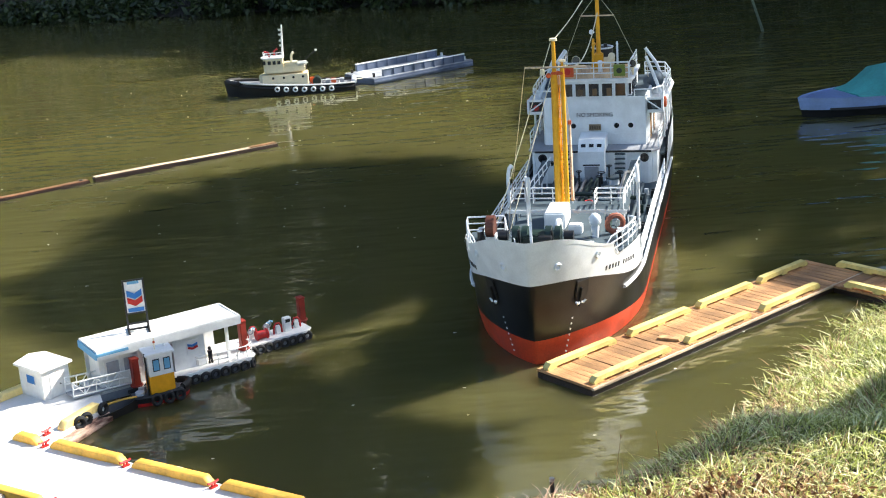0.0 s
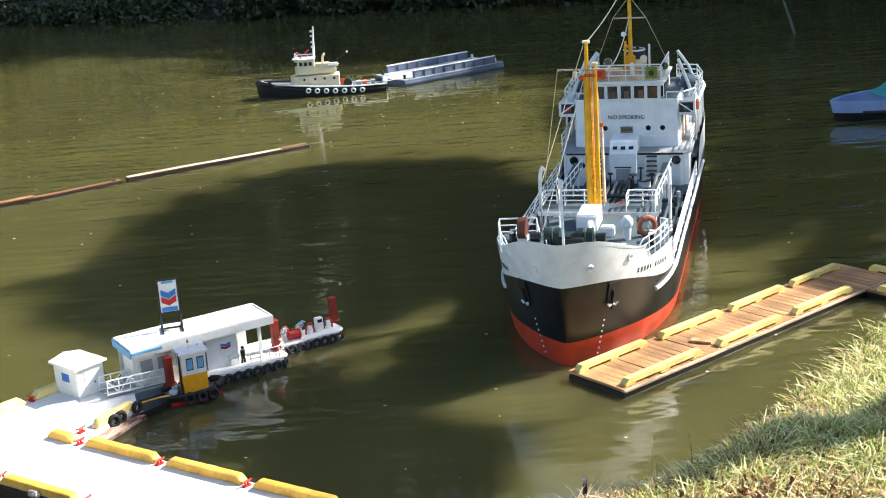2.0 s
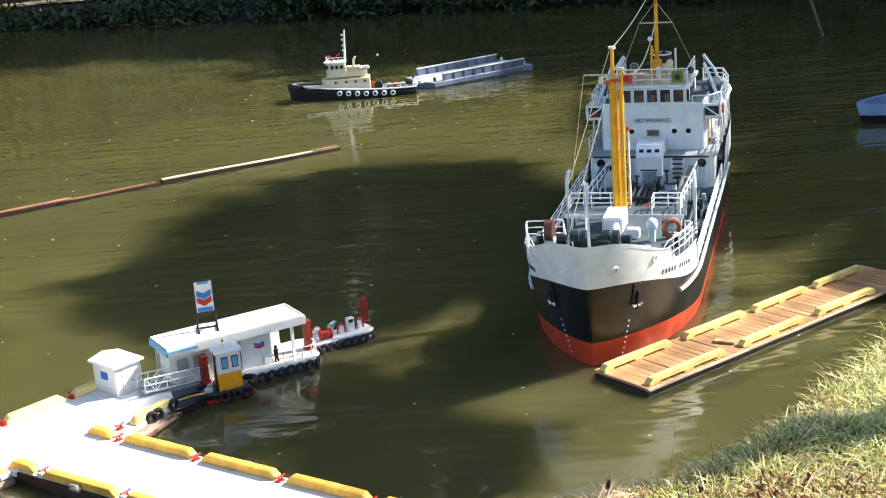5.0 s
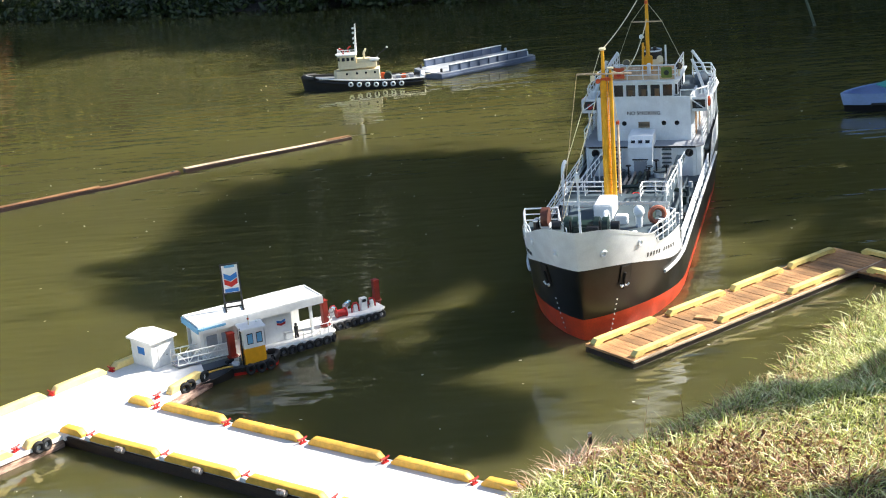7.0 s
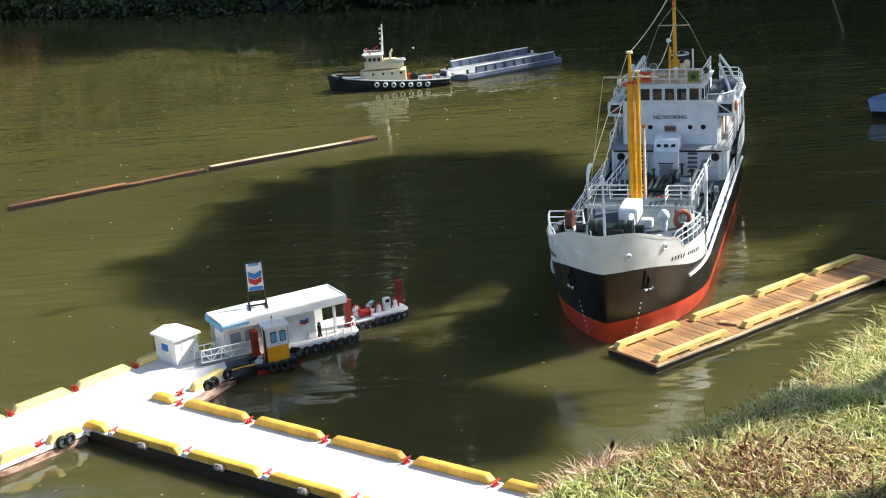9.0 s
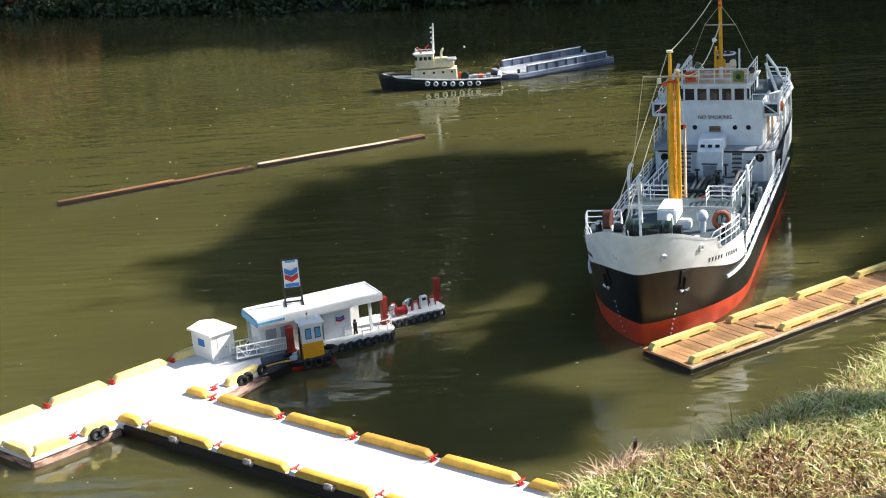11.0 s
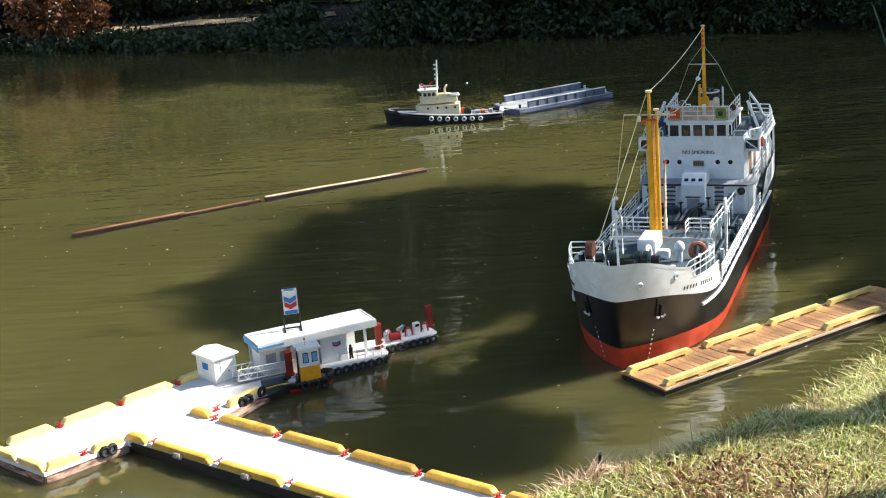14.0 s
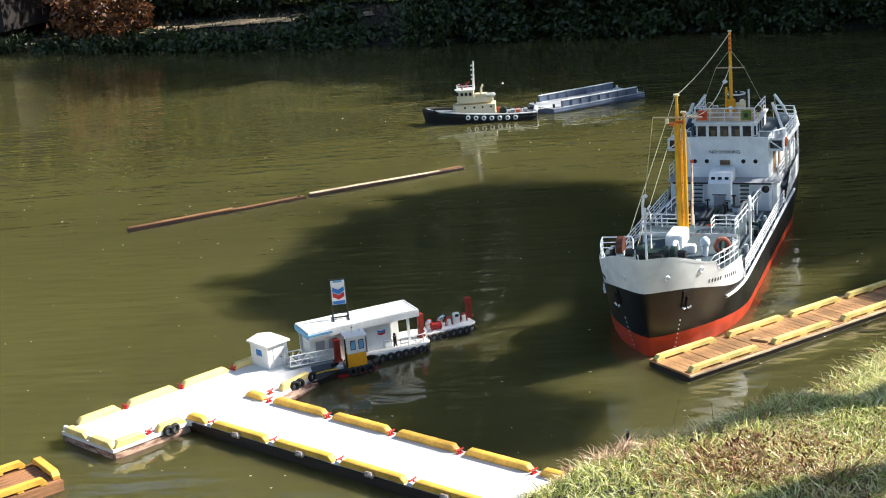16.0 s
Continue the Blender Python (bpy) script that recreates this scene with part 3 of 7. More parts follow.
def woods(name, x0, x1, y0, h, n, seed):
    """A far belt of trees as one mass of leaf clumps with an uneven top."""
    rng = np.random.default_rng(seed)
    cx = rng.uniform(x0, x1, n)
    top = h * (0.78 + 0.16 * np.sin(cx * 0.9 + seed) + 0.1 * np.sin(cx * 2.3))
    cz = rng.uniform(0, 1, n) * top
    c = np.repeat(np.stack([cx, y0 + rng.normal(0, 1.0, n), cz], -1), 40, 0)
    p = c + rng.normal(0, 0.45, c.shape)
    m = len(p)
    a = rng.normal(0, 1, (m, 3))
    a /= np.linalg.norm(a, axis=1, keepdims=True)
    b = np.cross(a, rng.normal(0, 1, (m, 3)))
    b /= np.linalg.norm(b, axis=1, keepdims=True)
    s = (0.2 * rng.uniform(0.6, 1.4, m))[:, None]
    v = np.stack([p - a * s, p + b * s * 0.6, p + a * s, p - b * s * 0.6], 1).reshape(-1, 3)
    return raw(name, v.tolist(), (np.arange(m)[:, None] * 4 + [0, 1, 2, 3]).tolist(), LEAF_DARK)


tagged(new("far_woods", woods("far_woods", -36, 16, 33.0, 16.0, 1900, 5)), "dark belt of dense woods beyond the far bank", "woods", kind="stuff")

# unseen pine, added for its trunk's shadow; crown high enough to miss the dock
PINE_CROWN, tips = crown_mesh("crown", 77, 11.5, 1.3, 70, 50, 0.09, LEAF_DARK, 0.72, 0.3)
PINE_TRUNK = mesh_of(cyl(cyl(B(), (0, 0, -0.2), (0, 0, 6), 0.17, 0.155, 14), (0, 0, 6), (0, 0, 11), 0.155, 0.03, 10), "trunk", BARK)
# unseen tree, added only for the shadow band it throws on the grass
tree(11, 4.565, 5.57, 0.93, 0.4, "unseen slender tree added to shade a band of the bank", "young trees")
for x, y in ((5.375, 4.61),):
    pine = thing("pine_tree", "unseen bare-stemmed pine added to shade the bank's near corner", "tree", pose(x, y, float(ground_z(x, y)) - 0.05), "bank pines")
    part("trunk", PINE_TRUNK, None, pine)
    part("crown", PINE_CROWN, None, pine)


# ---- floats and docks ----
def frame_at(ox, oy, ang, z=0.0):
    return Matrix.Translation((ox, oy, z)) @ Matrix.Rotation(ang, 4, "Z")


def bull_rail(parent, m, length, material, gaps=2, h=0.028, w=0.03):
    """A raised timber kerb on low blocks, with open slots below it and chamfered ends."""
    bm = B()
    c = 0.018
    prof = [(0, 0.4 * h), (c, h), (length - c, h), (length, 0.4 * h), (length, 0.32 * h), (0, 0.32 * h)]
    lo, hi = [bm.verts.new((x, -w / 2, z)) for x, z in prof], [bm.verts.new((x, w / 2, z)) for x, z in prof]
    bm.faces.new(lo), bm.faces.new(hi[::-1])
    for k in range(6):
        bm.faces.new((lo[k], hi[k], hi[(k + 1) % 6], lo[(k + 1) % 6]))
    for k in range(gaps + 1):
        box(bm, (length * (k + 0.0) / gaps * 0.86 + length * 0.07, 0, 0.17 * h), (length * 0.12, w * 0.9, 0.34 * h))
    ob = part("bull_rail", bm, material, parent)
    ob.matrix_basis = m
    return ob


def solid_rail(parent, m, length, material, h=0.030, w=0.034):
    """A solid chamfered timber kerb."""
    bm = B()
    c = 0.022
    prof = [(0, 0.0), (0, 0.35 * h), (c, h), (length - c, h), (length, 0.35 * h), (length, 0.0)]
    lo, hi = [bm.verts.new((x, -w / 2, z)) for x, z in prof], [bm.verts.new((x, w / 2, z)) for x, z in prof]
    bm.faces.new(lo), bm.faces.new(hi[::-1])
    for k in range(6):
        bm.faces.new((lo[k], hi[k], hi[(k + 1) % 6], lo[(k + 1) % 6]))
    bmesh.ops.bevel(bm, geom=list(bm.edges), offset=0.0025, segments=1, affect="EDGES")
    ob = part("kerb", bm, material, parent)
    ob.matrix_basis = m
    return ob


def cleat_mesh():
    bm = B()
    box(bm, (0, 0, 0.003), (0.03, 0.014, 0.006), bev=0.001)
    cyl(bm, (-0.006, 0, 0.004), (-0.006, 0, 0.016), 0.004, seg=8)
    cyl(bm, (0.006, 0, 0.004), (0.006, 0, 0.016), 0.004, seg=8)
    tube(bm, [(-0.022, 0, 0.021), (-0.014, 0, 0.018), (0.014, 0, 0.018), (0.022, 0, 0.021)], 0.004)
    return mesh_of(bm, "cleat", RED)


CLEAT = cleat_mesh()


def plank_mesh(l, w, h):
    bm = B()
    box(bm, (0, 0, 0), (l, w, h), bev=0.0009)
    return mesh_of(bm, "plank", WOOD_PLANK)


# the brown wooden pier along the eastern bank
PIER_ANG = math.atan2(0.6015, 0.7989)
PIER_W, PIER_L, PIER_Z = 0.298, 1.80, 0.030
pier = thing("wooden_pier", "floating brown plank pier edged with pale yellow timber kerbs", "pier", frame_at(0.516, 5.889, PIER_ANG))
bm = B()
box(bm, (PIER_L / 2, -0.012, PIER_Z - 0.052), (PIER_L, 0.024, 0.085), bev=0.002)
part("side_beam", bm, WOOD_DARK, pier)
part("side_beam", box(B(), (PIER_L / 2, -PIER_W + 0.012, PIER_Z - 0.052), (PIER_L, 0.024, 0.085), bev=0.002), WOOD_DARK, pier)
part("end_beam", box(B(), (0.012, -PIER_W / 2, PIER_Z - 0.052), (0.024, PIER_W - 0.05, 0.085), bev=0.002), WOOD_DARK, pier)
part("edge_board", box(B(), (PIER_L / 2, -PIER_W - 0.002, PIER_Z - 0.001), (PIER_L, 0.016, 0.010), bev=0.002), PALE_BOARD, pier, "sun-bleached pale edge board")
part("float_block", box(B(), (PIER_L / 2, -PIER_W / 2, -0.05), (PIER_L - 0.1, PIER_W - 0.08, 0.12)), BLACK, pier)
PLANK = plank_mesh(0.0360, PIER_W, 0.011)
rng = random.Random(5)
n_pl = int(PIER_L / 0.0362)
for k in range(n_pl):
    piece("plank", PLANK, pier, pose(0.018 + k * 0.0362, -PIER_W / 2 + rng.uniform(-0.002, 0.002), PIER_Z + rng.uniform(-0.0012, 0.0015), rng.uniform(-0.4, 0.4), rng.uniform(-1, 1), rng.uniform(-0.5, 0.5)))
for s, l in ((0.008, 0.40), (0.489, 0.39), (0.933, 0.374), (1.36, 0.355)):
    bull_rail(pier, pose(s, -0.04, PIER_Z + 0.006), l, PALE_YELLOW)
for s, l in ((0.025, 0.453), (0.577, 0.416), (1.072, 0.41)):
    bull_rail(pier, pose(s, -0.272, PIER_Z + 0.006), l, PALE_YELLOW)
part("loose_board", box(B(), (0.575, -0.19, PIER_Z + 0.012), (0.035, 0.09, 0.010), rz=radians(24), bev=0.001), WOOD, pier, "short brown board lying on the planks")

# the cross float at the pier's far end
cross = thing("cross_float", "weathered grey plank float with yellow kerbs at the pier's end", "pier", frame_at(0.516 + 1.55 * 0.7989 + 0.305 * 0.6015, 5.889 + 1.55 * 0.6015 - 0.305 * 0.7989, PIER_ANG - radians(90)))
CP = plank_mesh(0.0345, 0.25, 0.011)
part("float_block", box(B(), (0.60, 0.125, PIER_Z - 0.052), (1.2, 0.24, 0.085)), WOOD_DARK, cross)
for k in range(36):
    piece("plank", CP, cross, pose(0.018 + k * 0.0358, 0.125, PIER_Z + rng.uniform(-0.0012, 0.0015), 0, rng.uniform(-0.8, 0.8), 0))
for s, v in ((-0.14, 0.235), (0.30, 0.235), (0.05, 0.018), (0.48, 0.018)):
    bull_rail(cross, pose(s, v, PIER_Z + 0.006), 0.34, PALE_YELLOW)

# the white dock: the main arm
UX, UY = 0.84, -0.543
DA = math.atan2(UY, UX) - radians(2.1)
DOCK_Z = 0.050
dock = thing("white_dock", "bright white concrete dock with yellow kerbs and red cleats", "dock", frame_at(-1.954, 5.073, DA) @ Matrix.Scale(1.018, 4))
M0, M1, W0, W1 = 0.02, 2.30, 0.348, 0.728
part("deck", prism(B(), [(M0, W0), (M1, W0), (M1, W1), (M0, W1)], DOCK_Z - 0.018, DOCK_Z), DECK_WHITE, dock, smooth=False)
part("float_beam", box(B(), ((M0 + M1) / 2, W0 + 0.014, DOCK_Z - 0.064), (M1 - M0 - 0.01, 0.03, 0.088), bev=0.003), WOOD_DARK, dock, "wet dark float timber")
part("float_beam", box(B(), ((M0 + M1) / 2, W1 - 0.014, DOCK_Z - 0.064), (M1 - M0 - 0.01, 0.03, 0.088), bev=0.003), WOOD_DARK, dock)
part("float_block", box(B(), ((M0 + M1) / 2, (W0 + W1) / 2, -0.042), (M1 - M0 - 0.1, W1 - W0 - 0.08, 0.12)), BLACK, dock)
part("fender_board", box(B(), ((M0 + M1) / 2, W0 - 0.006, DOCK_Z - 0.016), (M1 - M0 - 0.02, 0.010, 0.030), bev=0.002), WOOD_DARK, dock)
solid_rail(dock, pose(0.098, W1 - 0.024, DOCK_Z), 0.125, BAR_YELLOW)
for k in range(6):
    solid_rail(dock, pose(0.283 + k * 0.391, W1 - 0.018, DOCK_Z), 0.345, BAR_YELLOW)
    piece("cleat", CLEAT, dock, pose(0.254 + k * 0.391, W1 - 0.03, DOCK_Z, 0, 0, 80))
    piece("kerb_block", mesh_of(box(B(), (0, 0, 0.008), (0.03, 0.02, 0.022), bev=0.002), "kerb_block", WHITE) if k == 0 else KB, dock, pose(0.47 + k * 0.391, W1 - 0.002, DOCK_Z + 0.006))
    if k == 0:
        KB = bpy.data.meshes["kerb_block"]
solid_rail(dock, pose(0.055, W0 + 0.022, DOCK_Z), 0.13, BAR_YELLOW)
bm = B()
cyl(bm, (-0.020, 0, 0), (0.020, 0, 0), 0.013, seg=12), cyl(bm, (-0.024, 0, 0), (0.024, 0, 0), 0.006, seg=8), box(bm, (0, 0.012, -0.008), (0.03, 0.012, 0.012))
ROLLER = mesh_of(bm, "roller_fender", mat("worn_white", lin(0.86, 0.80, 0.74), 0.6, var=0.25, scale=60, col2=lin(0.35, 0.24, 0.18)))
for k in range(5):
    solid_rail(dock, pose(0.238 + k * 0.409, W0 + 0.014, DOCK_Z), 0.362, BAR_YELLOW)
    piece("cleat", CLEAT, dock, pose(0.217 + k * 0.409, W0 + 0.026, DOCK_Z, 0, 0, 90))
    piece("roller_fender", ROLLER, dock, pose(0.42 + k * 0.409, W0 - 0.012, DOCK_Z + 0.006))
    piece("kerb_block", KB, dock, pose(0.225 + k * 0.409, W0 + 0.008, DOCK_Z - 0.004))

# the cross arm
CA = math.atan2(0.73, 0.683)
arm = thing("dock_cross_arm", "white dock arm on wet timber floats with yellow kerbs", "dock", frame_at(-1.949, 5.058, CA) @ Matrix.Scale(1.018, 4))
# along x: away; y to the left
A_L, A_W = 1.16, 0.40
BLEACHED_X = mat("bleached_beam_long", lin(0.83, 0.69, 0.60), 0.7, var=0.3, scale=9, bump=0.5, grain=35, col2=lin(0.36, 0.22, 0.17), stretch=(1.4, 5, 7))
poly = [(-0.045, -0.03), (0.35, -0.03), (0.35, -0.05), (0.72, -0.06), (0.77, -0.115), (1.07, -0.045), (1.16, 0.10), (1.16, A_W), (-0.09, A_W - 0.03)]
part("deck", prism(B(), poly, DOCK_Z - 0.016, DOCK_Z + 0.002), DECK_WHITE, arm, smooth=False)
part("float_beam", box(B(), (0.16, -0.014, DOCK_Z - 0.064), (0.40, 0.03, 0.086), bev=0.004), BLEACHED_X, arm, "weathered pinkish-brown float timber")
BLEACHED = mat("bleached_beam", lin(0.83, 0.69, 0.60), 0.7, var=0.3, scale=9, bump=0.5, grain=35, col2=lin(0.36, 0.22, 0.17), stretch=(5, 1.4, 7))
part("float_beam", box(B(), (-0.048, A_W / 2 - 0.02, DOCK_Z - 0.064), (0.03, A_W - 0.01, 0.086), bev=0.004, rz=radians(6)), BLEACHED, arm, "bleached and worn float timber")
part("float_beam", box(B(), (A_L / 2, A_W - 0.014, DOCK_Z - 0.064), (A_L - 0.02, 0.03, 0.086), bev=0.004), WOOD_DARK, arm)
part("float_beam", cyl(B(), (0.76, -0.122, 0.010), (1.08, -0.047, 0.012), 0.026, 0.024, 12), BLEACHED_X, arm, "round bleached log fender")
part("float_block", box(B(), (0.6, 0.22, -0.042), (1.1, 0.34, 0.12)), BLACK, arm)
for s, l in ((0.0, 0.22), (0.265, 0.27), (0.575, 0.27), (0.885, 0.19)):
    solid_rail(arm, pose(s, A_W - 0.022, DOCK_Z + 0.002), l, GLARE_YELLOW, 0.03, 0.036)
    piece("cleat", CLEAT, arm, pose(s - 0.012 + l + 0.04, A_W - 0.03, DOCK_Z + 0.002, 0, 0, 95))
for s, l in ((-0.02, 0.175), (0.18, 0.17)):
    solid_rail(arm, pose(-0.034 - 0.1 * s, s, DOCK_Z + 0.002, 0, 0, 96), l, GLARE_YELLOW, 0.03, 0.036)
    piece("kerb_block", KB, arm, pose(-0.045 - 0.1 * s, s + l + 0.02, DOCK_Z, 0, 0, 96))
solid_rail(arm, pose(0.85, -0.075, DOCK_Z + 0.002, 0, 0, 13), 0.22, GLARE_YELLOW)
solid_rail(arm, pose(-0.03, -0.012, DOCK_Z + 0.002), 0.16, GLARE_YELLOW, 0.03, 0.036)
solid_rail(arm, pose(0.19, -0.012, DOCK_Z + 0.002), 0.15, GLARE_YELLOW, 0.03, 0.036)
piece("cleat", CLEAT, arm, pose(0.16, 0.0, DOCK_Z + 0.002, 0, 0, 15))
piece("cleat", CLEAT, arm, pose(0.80, -0.06, DOCK_Z + 0.002, 0, 0, 10))
TYRE = mesh_of(ring(B(), (0, 0, 0), 0.019, 0.009, (0, 1, 0), 16, 8), "tyre", RUBBER)
for s in (0.24, 0.275):
    piece("tyre", TYRE, arm, pose(s, -0.034, DOCK_Z - 0.004, 0, 0, rng.uniform(-15, 15)))
for s in (0.93, 0.965, 1.06):
    piece("tyre", TYRE, arm, pose(s, -0.10 + 0.23 * (s - 0.85), DOCK_Z + 0.004, 0, 0, rng.uniform(-20, 20)))

# the small brown float off the dock's corner
sk = thing("small_float", "small orange-brown wooden float with yellow kerbs", "float", frame_at(-2.282, 4.925, radians(-138)))
part("side_beam", box(B(), (0.42, 0.013, 0.008), (0.84, 0.026, 0.085), bev=0.004), WOOD_ORANGE, sk)
part("side_beam", box(B(), (0.42, 0.271, 0.008), (0.84, 0.026, 0.085), bev=0.004), WOOD_ORANGE, sk)
part("end_beam", box(B(), (0.012, 0.142, 0.008), (0.026, 0.23, 0.085), bev=0.004), WOOD_ORANGE, sk)
part("float_block", box(B(), (0.43, 0.142, -0.02), (0.8, 0.22, 0.07)), BLACK, sk)
DK = mesh_of(box(B(), (0, 0, 0), (0.80, 0.0315, 0.012), bev=0.0012), "plank", WOOD_ORANGE)
for k in range(7):
    piece("plank", DK, sk, pose(0.43, 0.045 + 0.0325 * k, 0.040))
for y in (0.016, 0.268):
    for x, l in ((0.07, 0.24), (0.36, 0.24), (0.64, 0.19)):
        bull_rail(sk, pose(x, y, 0.051), l, BAR_YELLOW, 2, 0.034, 0.032)
bull_rail(sk, pose(0.018, 0.02, 0.051, 0, 0, 90), 0.24, BAR_YELLOW, 2, 0.034, 0.034)

# the boom log
WET_BROWN = mat("wet_brown_timber", lin(0.55, 0.38, 0.27), 0.5, var=0.25, scale=4, bump=0.3, grain=40, stretch=(1, 7, 7))
LOG_A, LOG_J, LOG_B = Vector((-0.731, 10.523, 0.0)), Vector((-1.903, 9.865, 0.0)), Vector((-3.141, 9.104, 0.0))
for a, b, mt, lab in ((LOG_A, LOG_J, LOG_GREY, "long squared grey-brown boom timber floating in the pond"), (LOG_J + Vector((-0.03, -0.015, 0)), LOG_B, WET_BROWN, "long wet orange-brown boom timber floating in the pond")):
    d = b - a
    lg = thing("boom_log", lab, "log", frame_at(a.x, a.y, math.atan2(d.y, d.x)), "boom logs")
    L = d.length
    bm = B()
    box(bm, (L / 2, 0, -0.004), (L, 0.056, 0.058), bev=0.005)
    bmesh.ops.subdivide_edges(bm, edges=[e for e in bm.edges if e.calc_length() > L * 0.8], cuts=14)
    for v in bm.verts:
        v.co.y += 0.003 * math.sin(v.co.x * 2 + a.x)
        v.co.z += 0.004 * math.sin(v.co.x * 3.1 + a.y) - (0.006 if mt is WET_BROWN and v.co.x < L * 0.45 else 0.0)
    part("timber", bm, WOOD_DARK, lg)
    tp = B()
    box(tp, (L / 2, 0, 0.0), (L - 0.012, 0.047, 0.006), bev=0.002)
    bmesh.ops.subdivide_edges(tp, edges=[e for e in tp.edges if e.calc_length() > L * 0.8], cuts=14)
    for v in tp.verts:
        v.co.y += 0.003 * math.sin(v.co.x * 2 + a.x)
        v.co.z += 0.0255 + 0.004 * math.sin(v.co.x * 3.1 + a.y) - (0.006 if mt is WET_BROWN and v.co.x < L * 0.45 else 0.0)
    part("worn_top", tp, mt, lg, "worn dry upper face")
    # orange plate near one end: the sunlit stretch of the log, put in as colour
    e = B()
    box(e, (0.11 if mt is LOG_GREY else L - 0.42, 0, 0.0275), (0.2 if mt is LOG_GREY else 0.82, 0.045, 0.008), bev=0.003)
    part("bare_patch", e, WOOD_ORANGE, lg, "bright orange stretch of wood with sunlight painted in")
    part("chain_hole", ring(B(), (0.05, 0, 0.025), 0.012, 0.004, (0, 0, 1), 12, 6), BLACK, lg)


# ---- the tanker ----
def smooth(a, b, x):
    t = max(0.0, min(1.0, (x - a) / (b - a)))
    return t * t * (3 - 2 * t)


def bow_x(z):
    return 1.662 + 0.28 * max(0.0, z)


def stern_x(z):
    return -1.42 - 0.26 * smooth(0.02, 0.26, z)


def half(x, z):
    """Half the hull's breadth at a place along it and a height."""
    full = 0.376 - 0.03 * smooth(0.06, -0.1, z)
    f = max(0.0, min(1.0, z / 0.5))
    b0 = 0.80 + 0.33 * f
    t = (x - b0) / (bow_x(z) - b0)
    h = full
    if t > 0:
        h = full * max(0.0, 1 - min(1, t) ** (2.2 - 0.25 * f)) ** (0.80 - 0.10 * f)
    s0 = -0.75 - 0.35 * smooth(0.0, 0.25, z)
    t = (s0 - x) / (s0 - stern_x(z))
    if t > 0:
        h = full * max(0.0, 1 - min(1, t) ** 2.3) ** 0.62
    return h


FC_Z = 0.385


def top_z(x):
    """The upper edge of hull and bulwark: low amidships, stepped up to forecastle, bow bulwark and stern."""
    return 0.235 + 0.155 * smooth(1.02, 1.13, x) + 0.062 * smooth(1.41, 1.45, x) + 0.105 * smooth(1.44, 1.80, x) + 0.165 * smooth(-0.44, -0.80, x) + 0.05 * smooth(-0.8, -1.5, x)


def white_z(x):
    """Where white meets black."""
    return min(top_z(x) - 0.004, 0.248 + 0.118 * smooth(1.1, 1.75, x) + 0.05 * smooth(-0.5, -1.5, x))


def red_z(x):
    return 0.064 + 0.046 * smooth(0.8, 1.6, x)


def skin(lo, hi, rows, out=0.0):
    bm = B()
    n = 150
    grid = []
    for r in range(rows + 1):
        for side in (1, -1):
            line = []
            for i in range(n + 1):
                s = (1 - math.cos(math.pi * i / n)) / 2
                z = 0.2
                for _ in range(6):
                    x = stern_x(z) + (bow_x(z) - stern_x(z)) * s
                    z = lo(x) + (hi(x) - lo(x)) * r / rows
                line.append(bm.verts.new((x, side * (half(x, z) + out if 0 < i < n else 0.0), z)))
            grid.append(line)
    for r in range(rows):
        for k in (0, 1):
            a, b = grid[2 * r + k], grid[2 * r + 2 + k]
            for i in range(n):
                bm.faces.new((a[i], a[i + 1], b[i + 1], b[i]))
    bmesh.ops.remove_doubles(bm, verts=bm.verts, dist=0.0004)
    return bm


def outline(x0, x1, z, inset=0.0, n=40):
    xs = [x0 + (x1 - x0) * i / n for i in range(n + 1)]
    side = [(x, max(0.002, half(x, z) - inset)) for x in xs]
    return side + [(x, -y) for x, y in side[::-1]]


HEAD = -1.853
ship = thing("tanker_ship", "model coastal tanker with white bow, black sides, red bottom", "ship", frame_at(0.997, 7.622, HEAD))
part("hull_bottom", skin(lambda x: -0.14, red_z, 6), HULL_RED, ship, "faded orange-red boot-topping")
part("hull_side", skin(red_z, white_z, 8), HULL_BLACK, ship, "glossy black side plating")
part("bulwark", skin(white_z, top_z, 6), SHIP_WHITE, ship, "off-white bow and stern plating")
part("rail_cap", skin(lambda x: top_z(x) - 0.001, lambda x: top_z(x) + 0.004, 1, 0.004), SHIP_WHITE, ship)
part("main_deck", prism(B(), outline(-0.8, 1.08, 0.19, 0.008), 0.195, 0.212), DECK_TEAL, ship, "grey-green steel deck", smooth=False)
part("forecastle_deck", prism(B(), outline(1.08, 1.72, 0.37, 0.014), FC_Z - 0.014, FC_Z), DECK_TEAL, ship, smooth=False)
part("mast_deck", prism(B(), [(0.78, -0.19), (1.085, -0.19), (1.085, 0.19), (0.78, 0.19)], 0.212, FC_Z - 0.002), DECK_TEAL, ship, "grey-green mast house top")
part("poop_deck", prism(B(), outline(-1.62, -0.6, 0.31, 0.012), 0.318, 0.332), DECK_TEAL, ship, smooth=False)
part("forecastle_bulkhead", box(B(), (1.078, 0, 0.29), (0.012, 0.70, 0.165)), SHIP_WHITE, ship)

# rails
POST = mesh_of(cyl(B(), (0, 0, 0), (0, 0, 0.078), 0.0028, seg=6), "rail_post", SHIP_WHITE)


